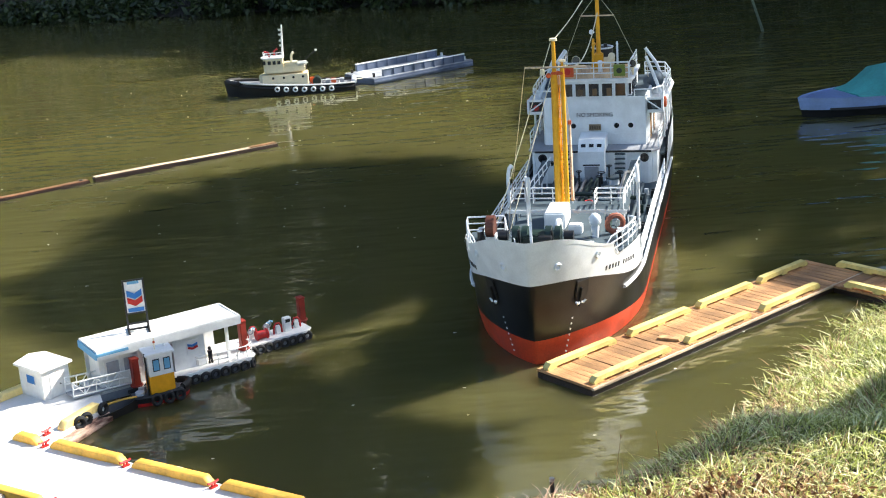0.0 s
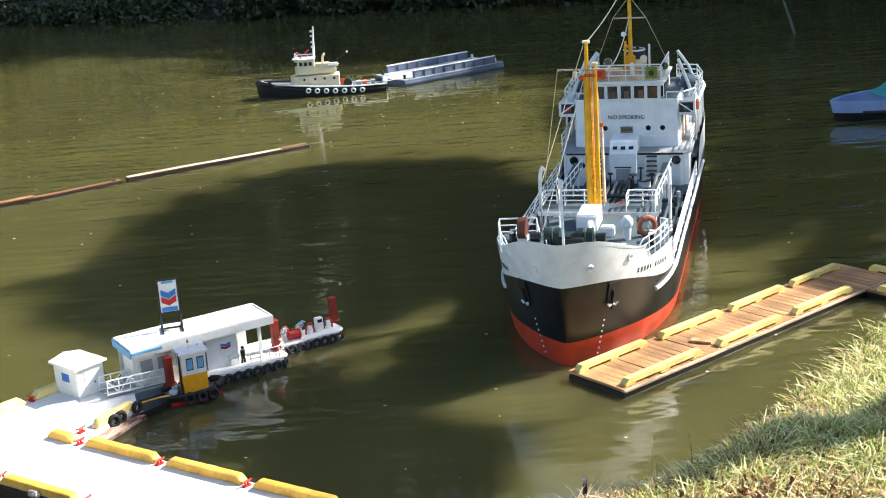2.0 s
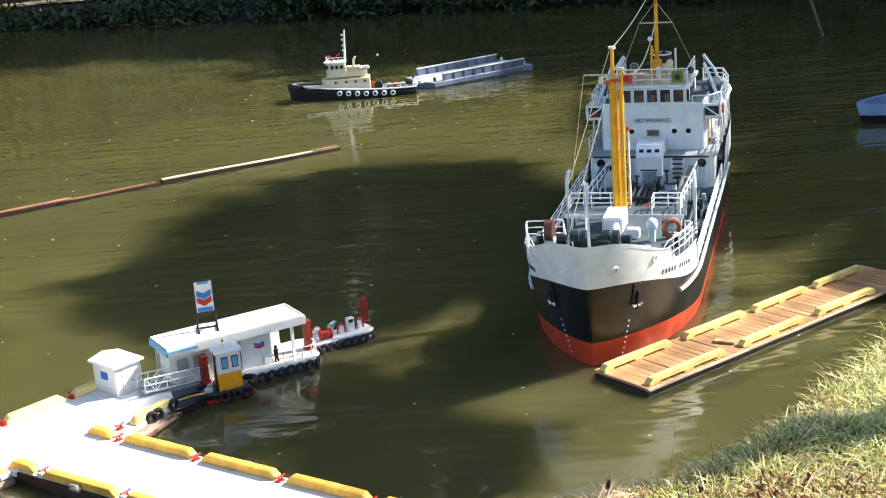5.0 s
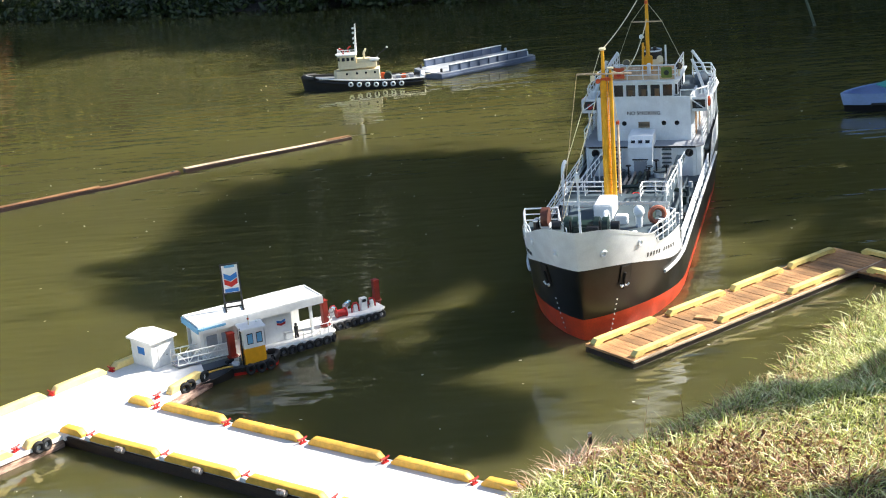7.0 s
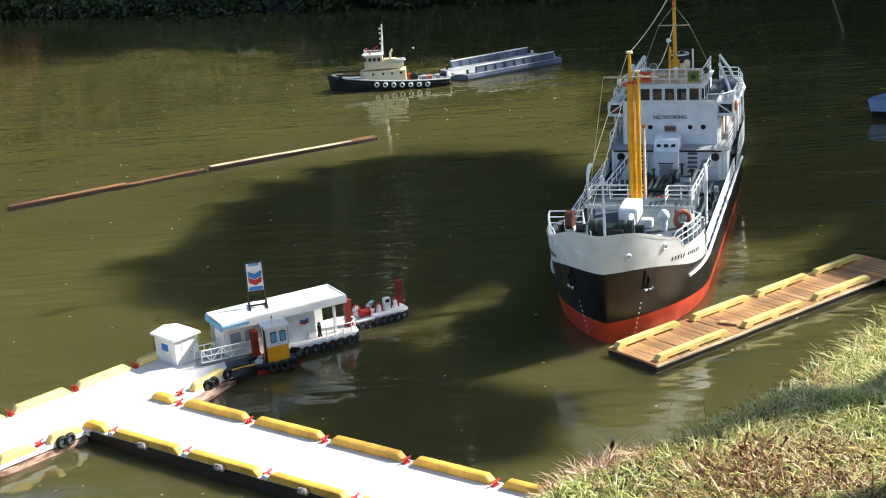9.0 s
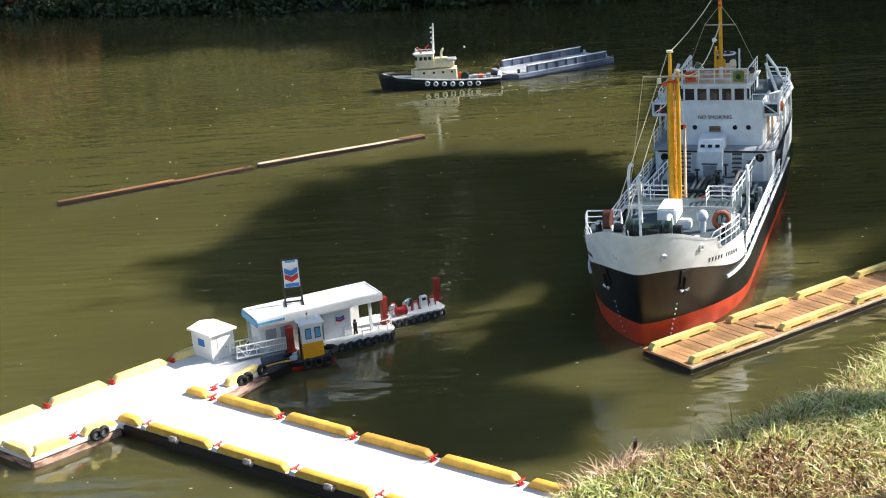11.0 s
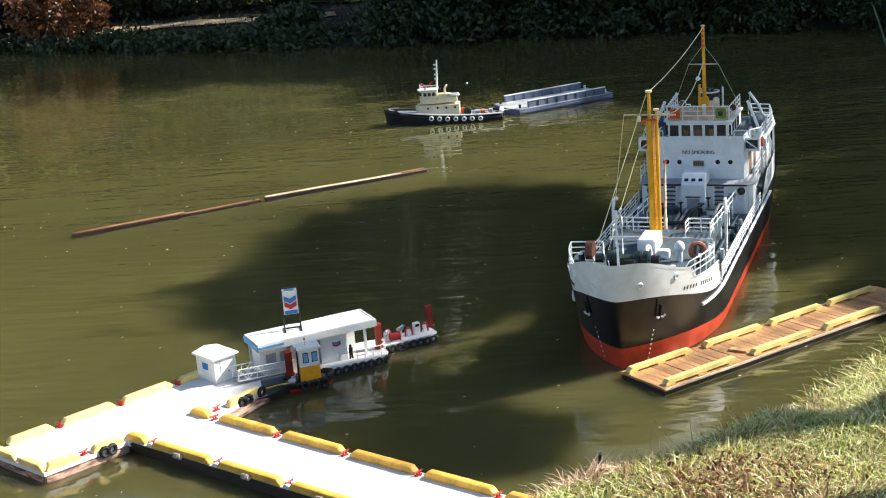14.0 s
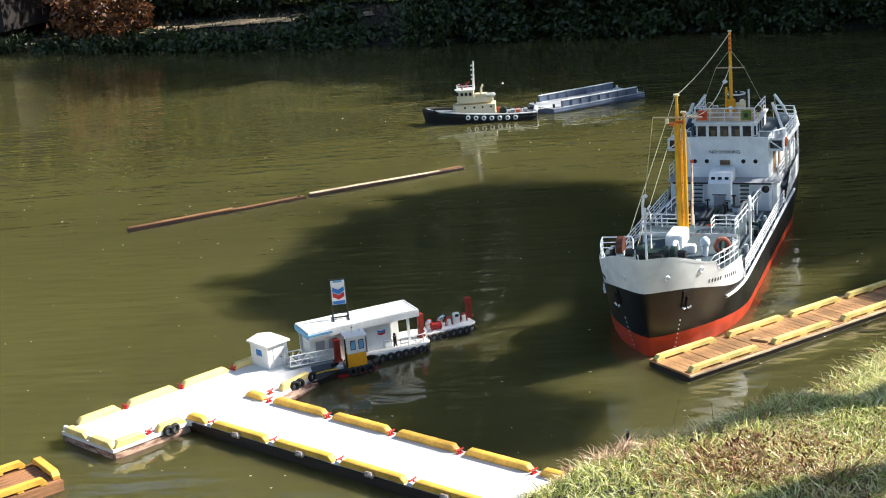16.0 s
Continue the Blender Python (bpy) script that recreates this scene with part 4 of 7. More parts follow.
def railing(parent, pts, h=0.078, bars=3, gap=0.09, r=0.0024, material=None, posts=None):
    """Posts with bars through them along a line of points."""
    pts = [Vector(p) for p in pts]
    for a, b in zip(pts, pts[1:]):
        n = max(1, round((b - a).length / gap))
        for i in range(n + (b is pts[-1])):
            p = a.lerp(b, i / n)
            piece("rail_post", posts or POST, parent, Matrix.Translation(p) @ Matrix.Diagonal((1, 1, h / 0.078, 1)))
    for k in range(bars):
        part("rail_bar", tube(B(), [p + Vector((0, 0, h * (k + 1) / bars)) for p in pts], r if k < bars - 1 else r * 1.3, 6), material or SHIP_WHITE, parent)


for s in (1, -1):
    fo = [(x, s * (half(x, 0.39) - 0.008), FC_Z + 0.002) for x in (1.16, 1.22, 1.28, 1.34, 1.39)]
    railing(ship, [(1.13, s * 0.33 if s > 0 else -0.205, FC_Z)] + fo, 0.088, 3, 0.085, 0.0030)
    for k in range(3):
        a, z = Vector(fo[-1]), 0.088 * (k + 1) / 3
        part("rail_bar", tube(B(), [a + Vector((0, 0, z)), a + Vector((0.035, -s * 0.020, z - 0.006)), a + Vector((0.062, -s * 0.038, z - 0.035 if k > 1 else z - 0.01)), a + Vector((0.070, -s * 0.046, 0.03))], 0.003, 6), SHIP_WHITE, ship)
    railing(ship, [(x, s * (half(x, 0.23) - 0.006), 0.236) for x in (0.98, 0.7, 0.4, 0.15, -0.1, -0.4, -0.5)], 0.082, 4, 0.13, 0.0032)
    # bent ventilator standpipes beside the platform
    part("standpipe", tube(B(), [(0.44, s * 0.31, 0.21), (0.44, s * 0.31, 0.44), (0.435, s * 0.309, 0.48), (0.420, s * 0.306, 0.505), (0.398, s * 0.302, 0.512), (0.38, s * 0.30, 0.50)], 0.0095, 8), SHIP_WHITE, ship)
    part("standpipe", tube(B(), [(0.02, s * 0.26, 0.21), (0.02, s * 0.26, 0.33), (0.015, s * 0.257, 0.35), (-0.005, s * 0.25, 0.36)], 0.007, 8), SHIP_WHITE, ship)
js = part("jack_staff", cyl(B(), (1.66, 0.0, FC_Z), (1.68, 0.0, 0.765), 0.0065, 0.005), SHIP_WHITE, ship)
part("lamp", cyl(B(), (1.68, 0, 0.752), (1.68, 0, 0.785), 0.011, 0.009, 10), SHIP_WHITE, js)
part("derrick_crutch", tube(B(), [(1.12, -0.105, FC_Z), (1.12, -0.105, 0.60), (1.12, -0.118, 0.628), (1.12, -0.105, 0.645)], 0.0065), SHIP_WHITE, ship)
part("inner_rail", tube(B(), [(1.10, -0.21, 0.385), (1.10, -0.21, 0.455), (1.25, -0.17, 0.43), (1.33, -0.13, 0.43), (1.35, -0.12, 0.385)], 0.003), SHIP_WHITE, ship)


# name plates: writing on the bow in plain bars
def on_hull(x, z, s, out=0.0):
    """A pose on the plating: x along it, y outwards, z up it."""
    p = Vector((x, s * half(x, z), z))
    tx = Vector((0.02, s * (half(x + 0.01, z) - half(x - 0.01, z)), 0)).normalized()
    tz = Vector((0, s * (half(x, z + 0.01) - half(x, z - 0.01)), 0.02)).normalized()
    n = tz.cross(tx).normalized() * s
    tz = n.cross(tx).normalized()
    tz = tz if tz.z > 0 else -tz
    return Matrix.Translation(p + n * out) @ Matrix((tx, n, tz)).transposed().to_4x4()


NAME_GREY = mat("name_grey", (0.10, 0.10, 0.105), 0.6)
LETTER = mesh_of(box(B(), (0, 0, 0), (0.0085, 0.003, 0.020), bev=0.0008), "name_letter", NAME_GREY)
MARK = mesh_of(box(B(), (0, 0, 0), (0.006, 0.003, 0.007)), "draught_mark", SHIP_WHITE)
for s in (1, -1):
    for k in range(12):
        if k != 5:
            piece("name_letter", LETTER, ship, on_hull(1.475 - 0.0235 * k, 0.352 - 0.0028 * k, s, 0.001))
    for zz in (0.03, 0.055, 0.08, 0.105, 0.13, 0.155, 0.18):
        piece("draught_mark", MARK, ship, on_hull(1.60 - 0.1 * (0.18 - zz), zz, s, 0.001))
    anchor = part("anchor", box(B(), (0, 0, -0.02), (0.010, 0.012, 0.085), bev=0.002), BLACK, ship, "black anchor with white-painted flukes")
    anchor.matrix_basis = on_hull(1.60, 0.292, s, 0.010)
    part("fluke", tube(B(), [(-0.026, 0.006, -0.034), (-0.016, 0.004, -0.046), (0, 0.0, -0.040), (0.016, 0.004, -0.046), (0.026, 0.006, -0.034)], 0.0050), SHIP_WHITE, anchor)
    pk = part("hawse_pocket", box(B(), (0, 0, 0), (0.07, 0.012, 0.085), bev=0.003), BLACK, ship)
    pk.matrix_basis = on_hull(1.595, 0.305, s, 0.0)
    for x in (1.72, 1.55):
        fl_ = part("fairlead", ring(B(), (0, 0, 0), 0.013, 0.006, (0, 1, 0), 14, 6), SHIP_WHITE, ship)
        fl_.matrix_basis = on_hull(x, 0.435, s, 0.001)
    part("rubbing_strake", tube(B(), [(x, s * (half(x, 0.225 - 0.012 * smooth(0.9, 1.3, x)) + 0.004), 0.225 - 0.012 * smooth(0.9, 1.3, x)) for x in (1.30, 1.24, 1.18, 1.1, 1.0, 0.9, 0.7, 0.4, 0.0, -0.5, -0.9)], 0.009), SHIP_WHITE, ship, "pale rubbing strake")
    part("scupper_plate", box(B(), (1.06, s * (half(1.06, 0.27) + 0.001), 0.262), (0.014, 0.006, 0.03), bev=0.002), SHIP_WHITE, ship)

# forecastle gear
win = part("windlass", box(B(), (1.28, -0.04, FC_Z + 0.03), (0.10, 0.13, 0.06), bev=0.012), GREEN_MACH, ship, "dark green anchor windlass")
for y in (-0.13, -0.09, 0.01, 0.05):
    part("drum", cyl(B(), (1.28, y - 0.013, FC_Z + 0.045), (1.28, y + 0.013, FC_Z + 0.045), 0.042, seg=16), GREEN_MACH, win)
for y in (-0.185, 0.095):
    part("warping_head", cyl(B(), (1.28, y - 0.02, FC_Z + 0.045), (1.28, y + 0.02, FC_Z + 0.045), 0.022, seg=12), BLACK, win)
part("brake_lever", tube(B(), [(1.31, -0.11, FC_Z), (1.34, -0.11, FC_Z + 0.085)], 0.005), BLACK, win)
part("brake_lever", tube(B(), [(1.31, 0.03, FC_Z), (1.34, 0.03, FC_Z + 0.085)], 0.005), BLACK, win)
part("chain_guide", box(B(), (1.42, -0.05, FC_Z + 0.012), (0.16, 0.02, 0.024), bev=0.004), BLACK, win)
part("chain_guide", box(B(), (1.42, 0.04, FC_Z + 0.012), (0.16, 0.02, 0.024), bev=0.004), BLACK, win)
cover = part("winch_guard", ring(B(), (1.17, 0.035, FC_Z + 0.02), 0.055, 0.012, (0, 1, 0), 20, 8), SHIP_WHITE, ship, "white curved winch guard")
for s in (1, -1):
    for x, y in ((1.52, 0.12), (1.40, 0.20), (1.20, 0.30)):
        bo = part("bollard", box(B(), (x, s * y, FC_Z + 0.004), (0.07, 0.028, 0.008), bev=0.002), BLACK, ship, "twin mooring posts")
        for dx in (-0.02, 0.02):
            part("post", cyl(B(), (x + dx, s * y, FC_Z + 0.004), (x + dx, s * y, FC_Z + 0.045), 0.011, seg=10), BLACK, bo)
            part("post_cap", cyl(B(), (x + dx, s * y, FC_Z + 0.045), (x + dx, s * y, FC_Z + 0.049), 0.013, seg=10), SHIP_WHITE, bo)
roller = part("bow_roller", box(B(), (1.70, 0.06, top_z(1.70) + 0.008), (0.035, 0.055, 0.016), bev=0.003), BLACK, ship)
v = part("cowl_vent", cyl(B(), (1.15, 0.19, FC_Z), (1.15, 0.19, FC_Z + 0.055), 0.016, 0.018, 12), SHIP_WHITE, ship, "white mushroom ventilator")
part("mouth", ball(B(), (1.15, 0.19, FC_Z + 0.075), 0.027, 1.15, 14, 10), SHIP_WHITE, v)
part("hose_reel", cyl(B(), (1.18, -0.275, FC_Z + 0.055), (1.18, -0.24, FC_Z + 0.055), 0.048, seg=18), mat("reel_brown", lin(0.45, 0.24, 0.16), 0.6), ship, "brown canvas-covered reel")
part("reel_stand", box(B(), (1.18, -0.258, FC_Z + 0.012), (0.05, 0.045, 0.024), bev=0.003), SHIP_WHITE, ship)
part("hose_reel", ring(B(), (1.10, 0.27, FC_Z + 0.045), 0.036, 0.012, (1, 0.5, 0), 18, 8), mat("coil_red", lin(0.62, 0.36, 0.27), 0.6), ship, "reddish coiled hose")
part("locker", box(B(), (1.10, 0.10, FC_Z + 0.022), (0.05, 0.06, 0.044), bev=0.005), SHIP_WHITE, ship)
part("stowed_fender", ball(B(), (1.60, -0.06, FC_Z + 0.03), 0.032, 0.8, 14, 8), SHIP_WHITE, ship)

# foremast
MX = 0.815
mast = part("foremast", cyl(B(), (MX, -0.010, 0.38), (MX, -0.010, 1.03), 0.0185, 0.016, 20), MAST_YELLOW, ship, "tall yellow-painted twin foremast")
part("mast_post", cyl(B(), (MX + 0.005, 0.027, 0.38), (MX, 0.027, 1.06), 0.0115, 0.0095, 14), MAST_YELLOW, mast)
part("mast_house", box(B(), (0.955, 0.0, FC_Z + 0.037), (0.19, 0.092, 0.078), bev=0.006), SHIP_WHITE, mast, "white locker round the mast's foot")
part("mast_head", box(B(), (MX, 0.005, 1.035), (0.030, 0.055, 0.014), bev=0.004), ORANGE, mast, "rusty orange mast head fitting")
part("mast_lamp", box(B(), (MX + 0.03, -0.03, 1.03), (0.024, 0.022, 0.02), bev=0.004), ORANGE, mast)
part("mast_lamp", cyl(B(), (MX + 0.04, -0.055, 1.035), (MX + 0.04, -0.055, 1.06), 0.012, 0.010, 10), CREAM, mast)
part("topmast", cyl(B(), (MX, -0.008, 1.03), (MX, -0.008, 1.178), 0.010, 0.008), MAST_YELLOW, mast)
part("truck", cyl(B(), (MX, -0.008, 1.178), (MX, -0.008, 1.188), 0.017), CREAM, mast)
part("truck", cyl(B(), (MX, 0.027, 1.06), (MX, 0.027, 1.085), 0.006), MAST_YELLOW, mast)
part("truck", cyl(B(), (MX, 0.027, 1.085), (MX, 0.027, 1.093), 0.016), CREAM, mast)
part("crosstree", cyl(B(), (MX + 0.03, -0.134, 1.066), (MX + 0.03, 0.134, 1.066), 0.0045, seg=8), PALE_BOARD, mast)
boom = part("derrick_boom", cyl(B(), (MX - 0.05, 0.045, 0.44), (0.60, 0.02, 0.76), 0.0085, 0.0065), PALE_BOARD, mast, "thin copper-coloured derrick boom")
part("boom_head", box(B(), (0.60, 0.02, 0.765), (0.016, 0.016, 0.022), bev=0.003), ORANGE, boom)
part("ladder", tube(B(), [(MX - 0.028, 0.007, 0.42), (MX - 0.026, 0.007, 1.02)], 0.003), MAST_YELLOW, mast)
for z in np.arange(0.5, 1.0, 0.03):
    part("rung", cyl(B(), (MX + 0.015, -0.002, z), (MX + 0.015, 0.022, z), 0.002, seg=5), MAST_YELLOW, mast)


def line_between(parent, a, b, sag=0.0, r=0.0017, material=None, name="stay"):
    a, b = Vector(a), Vector(b)
    part(name, tube(B(), [a.lerp(b, k / 14) - Vector((0, 0, 4 * sag * (k / 14) * (1 - k / 14))) for k in range(15)], r, 5), material or ROPE, parent)


line_between(ship, (MX, -0.008, 1.18), (-0.79, 0, 1.275), 0.025, 0.0028)
line_between(ship, (MX, 0.027, 1.08), (-0.80, 0, 1.07), 0.12, 0.0030)
for z, x, y in ((1.17, 1.10, -0.255), (1.03, 1.17, -0.18)):
    line_between(ship, (MX, -0.02, z), (x, y, FC_Z + 0.02), 0, 0.0020)
line_between(ship, (MX + 0.03, -0.134, 1.066), (0.70, -0.28, 0.24), 0, 0.0018, PALE_BOARD)
for dy in (0.0, 0.02):
    line_between(ship, (MX, 0.03, 1.03 - dy), (0.60, 0.02, 0.765), 0, 0.0016)

# tank deck
trunk = part("tank_trunk", box(B(), (0.10, 0, 0.228), (0.98, 0.42, 0.034), bev=0.006), DECK_TEAL, ship, "dark grey-green raised tank top")
rng = random.Random(9)
for x in (-0.27, -0.05, 0.15, 0.33):
    for y in (-0.12, 0.12):
        h = part("tank_hatch", cyl(B(), (x, y, 0.245), (x, y, 0.275), 0.036, seg=16), SHIP_WHITE if y > 0 else DECK_TEAL, trunk)
        part("lid", cyl(B(), (x, y, 0.275), (x, y, 0.283), 0.041, seg=16), DECK_TEAL, h)
for y in (-0.06, -0.03, 0.0, 0.03):
    part("cargo_pipe", tube(B(), [(-0.30, y, 0.262), (0.1, y, 0.262), (0.56, y, 0.262)], 0.009, 8), STEEL if y < 0 else GREEN_MACH, trunk)
for x in (-0.24, -0.16, 0.08, 0.32, 0.50):
    v = part("valve", cyl(B(), (x, 0.06, 0.25), (x, 0.06, 0.31), 0.007, seg=8), BLACK, trunk)
    part("wheel", ring(B(), (x, 0.06, 0.312), 0.018, 0.003, (0, 0, 1), 12, 5), RED if x == 0.32 else BLACK, v)
part("cross_pipe", tube(B(), [(0.08, -0.30, 0.26), (0.08, 0.0, 0.285), (0.08, 0.30, 0.26)], 0.011, 8), GREEN_MACH, trunk)
for s in (1, -1):
    part("side_pipe", tube(B(), [(-0.30, s * 0.27, 0.235), (0.2, s * 0.27, 0.235), (0.85, s * 0.27, 0.235)], 0.010, 8), DECK_TEAL, ship)
    for k in range(4):
        bo = part("deck_bollard", box(B(), (0.78 - 0.3 * k, s * 0.335, 0.216), (0.06, 0.022, 0.008), bev=0.002), BLACK, ship)
        for dx in (-0.018, 0.018):
            part("post", cyl(B(), (0.78 - 0.3 * k + dx, s * 0.335, 0.216), (0.78 - 0.3 * k + dx, s * 0.335, 0.25), 0.009, seg=8), BLACK, bo)
cat = part("catwalk", box(B(), (0.60, 0.0, 0.362), (0.16, 0.56, 0.014), bev=0.003), DECK_TEAL, ship, "raised steel catwalk platform")
part("platform_edge", box(B(), (0.682, 0.0, 0.362), (0.006, 0.56, 0.020), bev=0.002), SHIP_WHITE, cat)
for x in (0.54, 0.66):
    for y in (-0.25, -0.12, 0.12, 0.25):
        part("leg", cyl(B(), (x, y, 0.212), (x, y, 0.358), 0.007, seg=8), SHIP_WHITE, cat)
railing(ship, [(0.56, -0.265, 0.368), (0.56, 0.015, 0.368)], 0.075, 3, 0.09, 0.0032)
railing(ship, [(0.66, -0.265, 0.368), (0.56, -0.265, 0.368)], 0.075, 3, 0.09, 0.0032)
railing(ship, [(0.56, 0.13, 0.368), (0.56, 0.262, 0.368), (0.66, 0.262, 0.368)], 0.075, 3, 0.07, 0.0032)
railing(ship, [(0.56, 0.13, 0.368), (0.66, 0.13, 0.368)], 0.075, 3, 0.09, 0.0032)
for s in (1, -1):
    wk = part("side_walkway", box(B(), (0.115, s * 0.235, 0.335), (0.85, 0.05, 0.008), bev=0.002, ry=radians(3.2)), DECK_TEAL, ship, "narrow raised steel walkway")
    for x in (0.4, 0.15, -0.1, -0.28):
        part("leg", cyl(B(), (x, s * 0.235, 0.212), (x, s * 0.235, 0.333 + 0.055 * x), 0.005, seg=6), SHIP_WHITE, wk)
    railing(ship, [(0.53, s * 0.235 + 0.02, 0.362), (0.1, s * 0.235 + 0.02, 0.338), (-0.30, s * 0.235 + 0.02, 0.316)], 0.066, 2, 0.14, 0.0026)
part("hose_boom", tube(B(), [(0.40, 0.20, 0.24), (0.30, 0.21, 0.36), (0.10, 0.22, 0.40), (-0.1, 0.225, 0.35)], 0.008), STEEL, ship)
for k in range(7):
    part("deck_fitting", cyl(B(), (0.86 - 0.17 * k, 0.30, 0.212), (0.86 - 0.17 * k, 0.30, 0.245 + 0.01 * (k % 3)), 0.012, seg=10), (GREEN_MACH, DECK_TEAL, SHIP_WHITE, DECK_TEAL)[k % 4], ship)
for k, (x, y) in enumerate([(0.74, 0.20), (0.76, -0.22), (0.72, 0.26), (0.73, 0.14)]):
    part("pipe_manifold", tube(B(), [(x, y, 0.212), (x, y, 0.30), (x - 0.03, y, 0.33)], 0.013, 8), (GREEN_MACH, DECK_TEAL, SHIP_WHITE, GREEN_MACH)[k], ship)

# aft house
FX, LX = -0.53, -0.40
house = part("lower_house", prism(B(), [(LX, -0.29), (LX, 0.29), (LX - 0.04, 0.335), (-1.30, 0.335), (-1.42, 0.2), (-1.42, -0.2), (-1.30, -0.335), (LX - 0.04, -0.335)], 0.205, 0.385), SHIP_WHITE, ship, "white steel deckhouse")
part("ledge", prism(B(), [(LX + 0.012, -0.31), (LX + 0.012, 0.31), (LX - 0.035, 0.352), (-1.35, 0.352), (-1.35, -0.352), (LX - 0.035, -0.352)], 0.385, 0.395), DECK_GREY, house)
part("ledge_edge", box(B(), (LX + 0.013, 0, 0.389), (0.004, 0.62, 0.010)), BLACK, house)
for s in (1, -1):
    for y, z, r in ((0.272, 0.352, 0.021), (0.228, 0.325, 0.013)):
        p = part("porthole", cyl(B(), (LX - 0.02, s * y, z), (LX + 0.003, s * y, z), r, seg=18), DARK_GLASS, house)
        part("rim", ring(B(), (LX + 0.003, s * y, z), r, 0.003, (1, 0, 0), 18, 6), BLACK, p)
    st = part("ladder", box(B(), (LX + 0.03, s * 0.115, 0.30), (0.006, 0.008, 0.19), ry=radians(-14)), SHIP_WHITE, house)
    part("side", box(B(), (LX + 0.03, s * 0.175, 0.30), (0.006, 0.008, 0.19), ry=radians(-14)), SHIP_WHITE, st)
    for k in range(7):
        part("step", box(B(), (LX + 0.05 - 0.0062 * k, s * 0.145, 0.228 + 0.0245 * k), (0.02, 0.056, 0.006)), DECK_TEAL, st)
    part("wall_pipe", tube(B(), [(LX + 0.006, s * 0.315, 0.22), (LX + 0.006, s * 0.315, 0.375)], 0.004), SHIP_WHITE, house)
bm = B()
prof = [(LX - 0.005, 0.205), (LX + 0.085, 0.205), (LX + 0.085, 0.405), (LX + 0.035, 0.462), (LX - 0.10, 0.470), (LX - 0.10, 0.396), (LX - 0.005, 0.396)]
lo, hi = [bm.verts.new((x, -0.070, z)) for x, z in prof], [bm.verts.new((x, 0.070, z)) for x, z in prof]
bm.faces.new(lo), bm.faces.new(hi[::-1])
for k in range(len(prof)):
    bm.faces.new((lo[k], hi[k], hi[(k + 1) % len(prof)], lo[(k + 1) % len(prof)]))
pump = part("pump_house", bm, SHIP_WHITE, ship, "white pump-room casing with a sloped top", smooth=False)
for y in (-0.042, 0.0, 0.042):
    part("window", box(B(), (LX + 0.0615, y, 0.4335), (0.018, 0.024, 0.004), ry=radians(48)), DARK_GLASS, pump)
part("handrail", tube(B(), [(LX + 0.092, -0.045, 0.335), (LX + 0.092, 0.045, 0.335)], 0.004), BLACK, pump)
part("door_seam", box(B(), (LX + 0.0855, 0.0, 0.27), (0.003, 0.075, 0.11)), DECK_GREY, pump)
for k, (x, y) in enumerate([(-0.24, -0.17), (-0.22, 0.16), (-0.18, -0.05), (-0.25, 0.10)]):
    sd = part("sounding_post", cyl(B(), (x, y, 0.24), (x, y, 0.31 + 0.012 * k), 0.005, seg=8), BLACK, ship)
    part("hand_wheel", ring(B(), (x, y, 0.31 + 0.012 * k), 0.014, 0.003, (0, 0, 1), 12, 5), BLACK, sd)

TAN_DOOR = mat("tan_door", lin(0.72, 0.55, 0.36), 0.55)
BW = 0.272
mid = part("bridge_house", prism(B(), [(FX, -BW), (FX, BW), (FX - 0.03, BW + 0.012), (-1.15, BW + 0.012), (-1.15, -BW - 0.012), (FX - 0.03, -BW - 0.012)], 0.393, 0.655), SHIP_WHITE, ship, "tall white bridge front", smooth=False)
part("upper_deck", prism(B(), [(FX - 0.01, -BW + 0.004), (FX - 0.01, BW - 0.004), (-1.145, BW + 0.006), (-1.145, -BW - 0.006)], 0.655, 0.658), DECK_TEAL, mid, smooth=False)
for y in (-0.192, -0.116, 0.116, 0.192):
    p = part("porthole", cyl(B(), (FX - 0.01, y, 0.499), (FX + 0.003, y, 0.499), 0.0155, seg=16), DARK_GLASS, mid)
    part("rim", ring(B(), (FX + 0.002, y, 0.499), 0.0165, 0.003, (1, 0, 0), 16, 6), SHIP_WHITE, p)
board = part("name_board", box(B(), (FX + 0.002, 0.0, 0.490), (0.006, 0.066, 0.034)), mat("brown_board", lin(0.55, 0.48, 0.38), 0.6), mid)
for k in range(5):
    part("text_bar", box(B(), (FX + 0.0056, -0.024 + 0.012 * k, 0.490), (0.002, 0.007, 0.016)), mat("board_brown", lin(0.33, 0.26, 0.18), 0.6) if k == 0 else bpy.data.materials["board_brown"], board)
w = new("lettering", text_mesh("NO SMOKING", 0.031, BLACK))
w.parent = mid
w.matrix_basis = Matrix.Translation((FX + 0.002, 0.0, 0.558)) @ Euler((radians(90), 0, radians(90))).to_matrix().to_4x4()
part("weld_seam", box(B(), (FX + 0.0008, 0, 0.455), (0.002, 2 * BW - 0.004, 0.003)), SHIP_WHITE, mid)
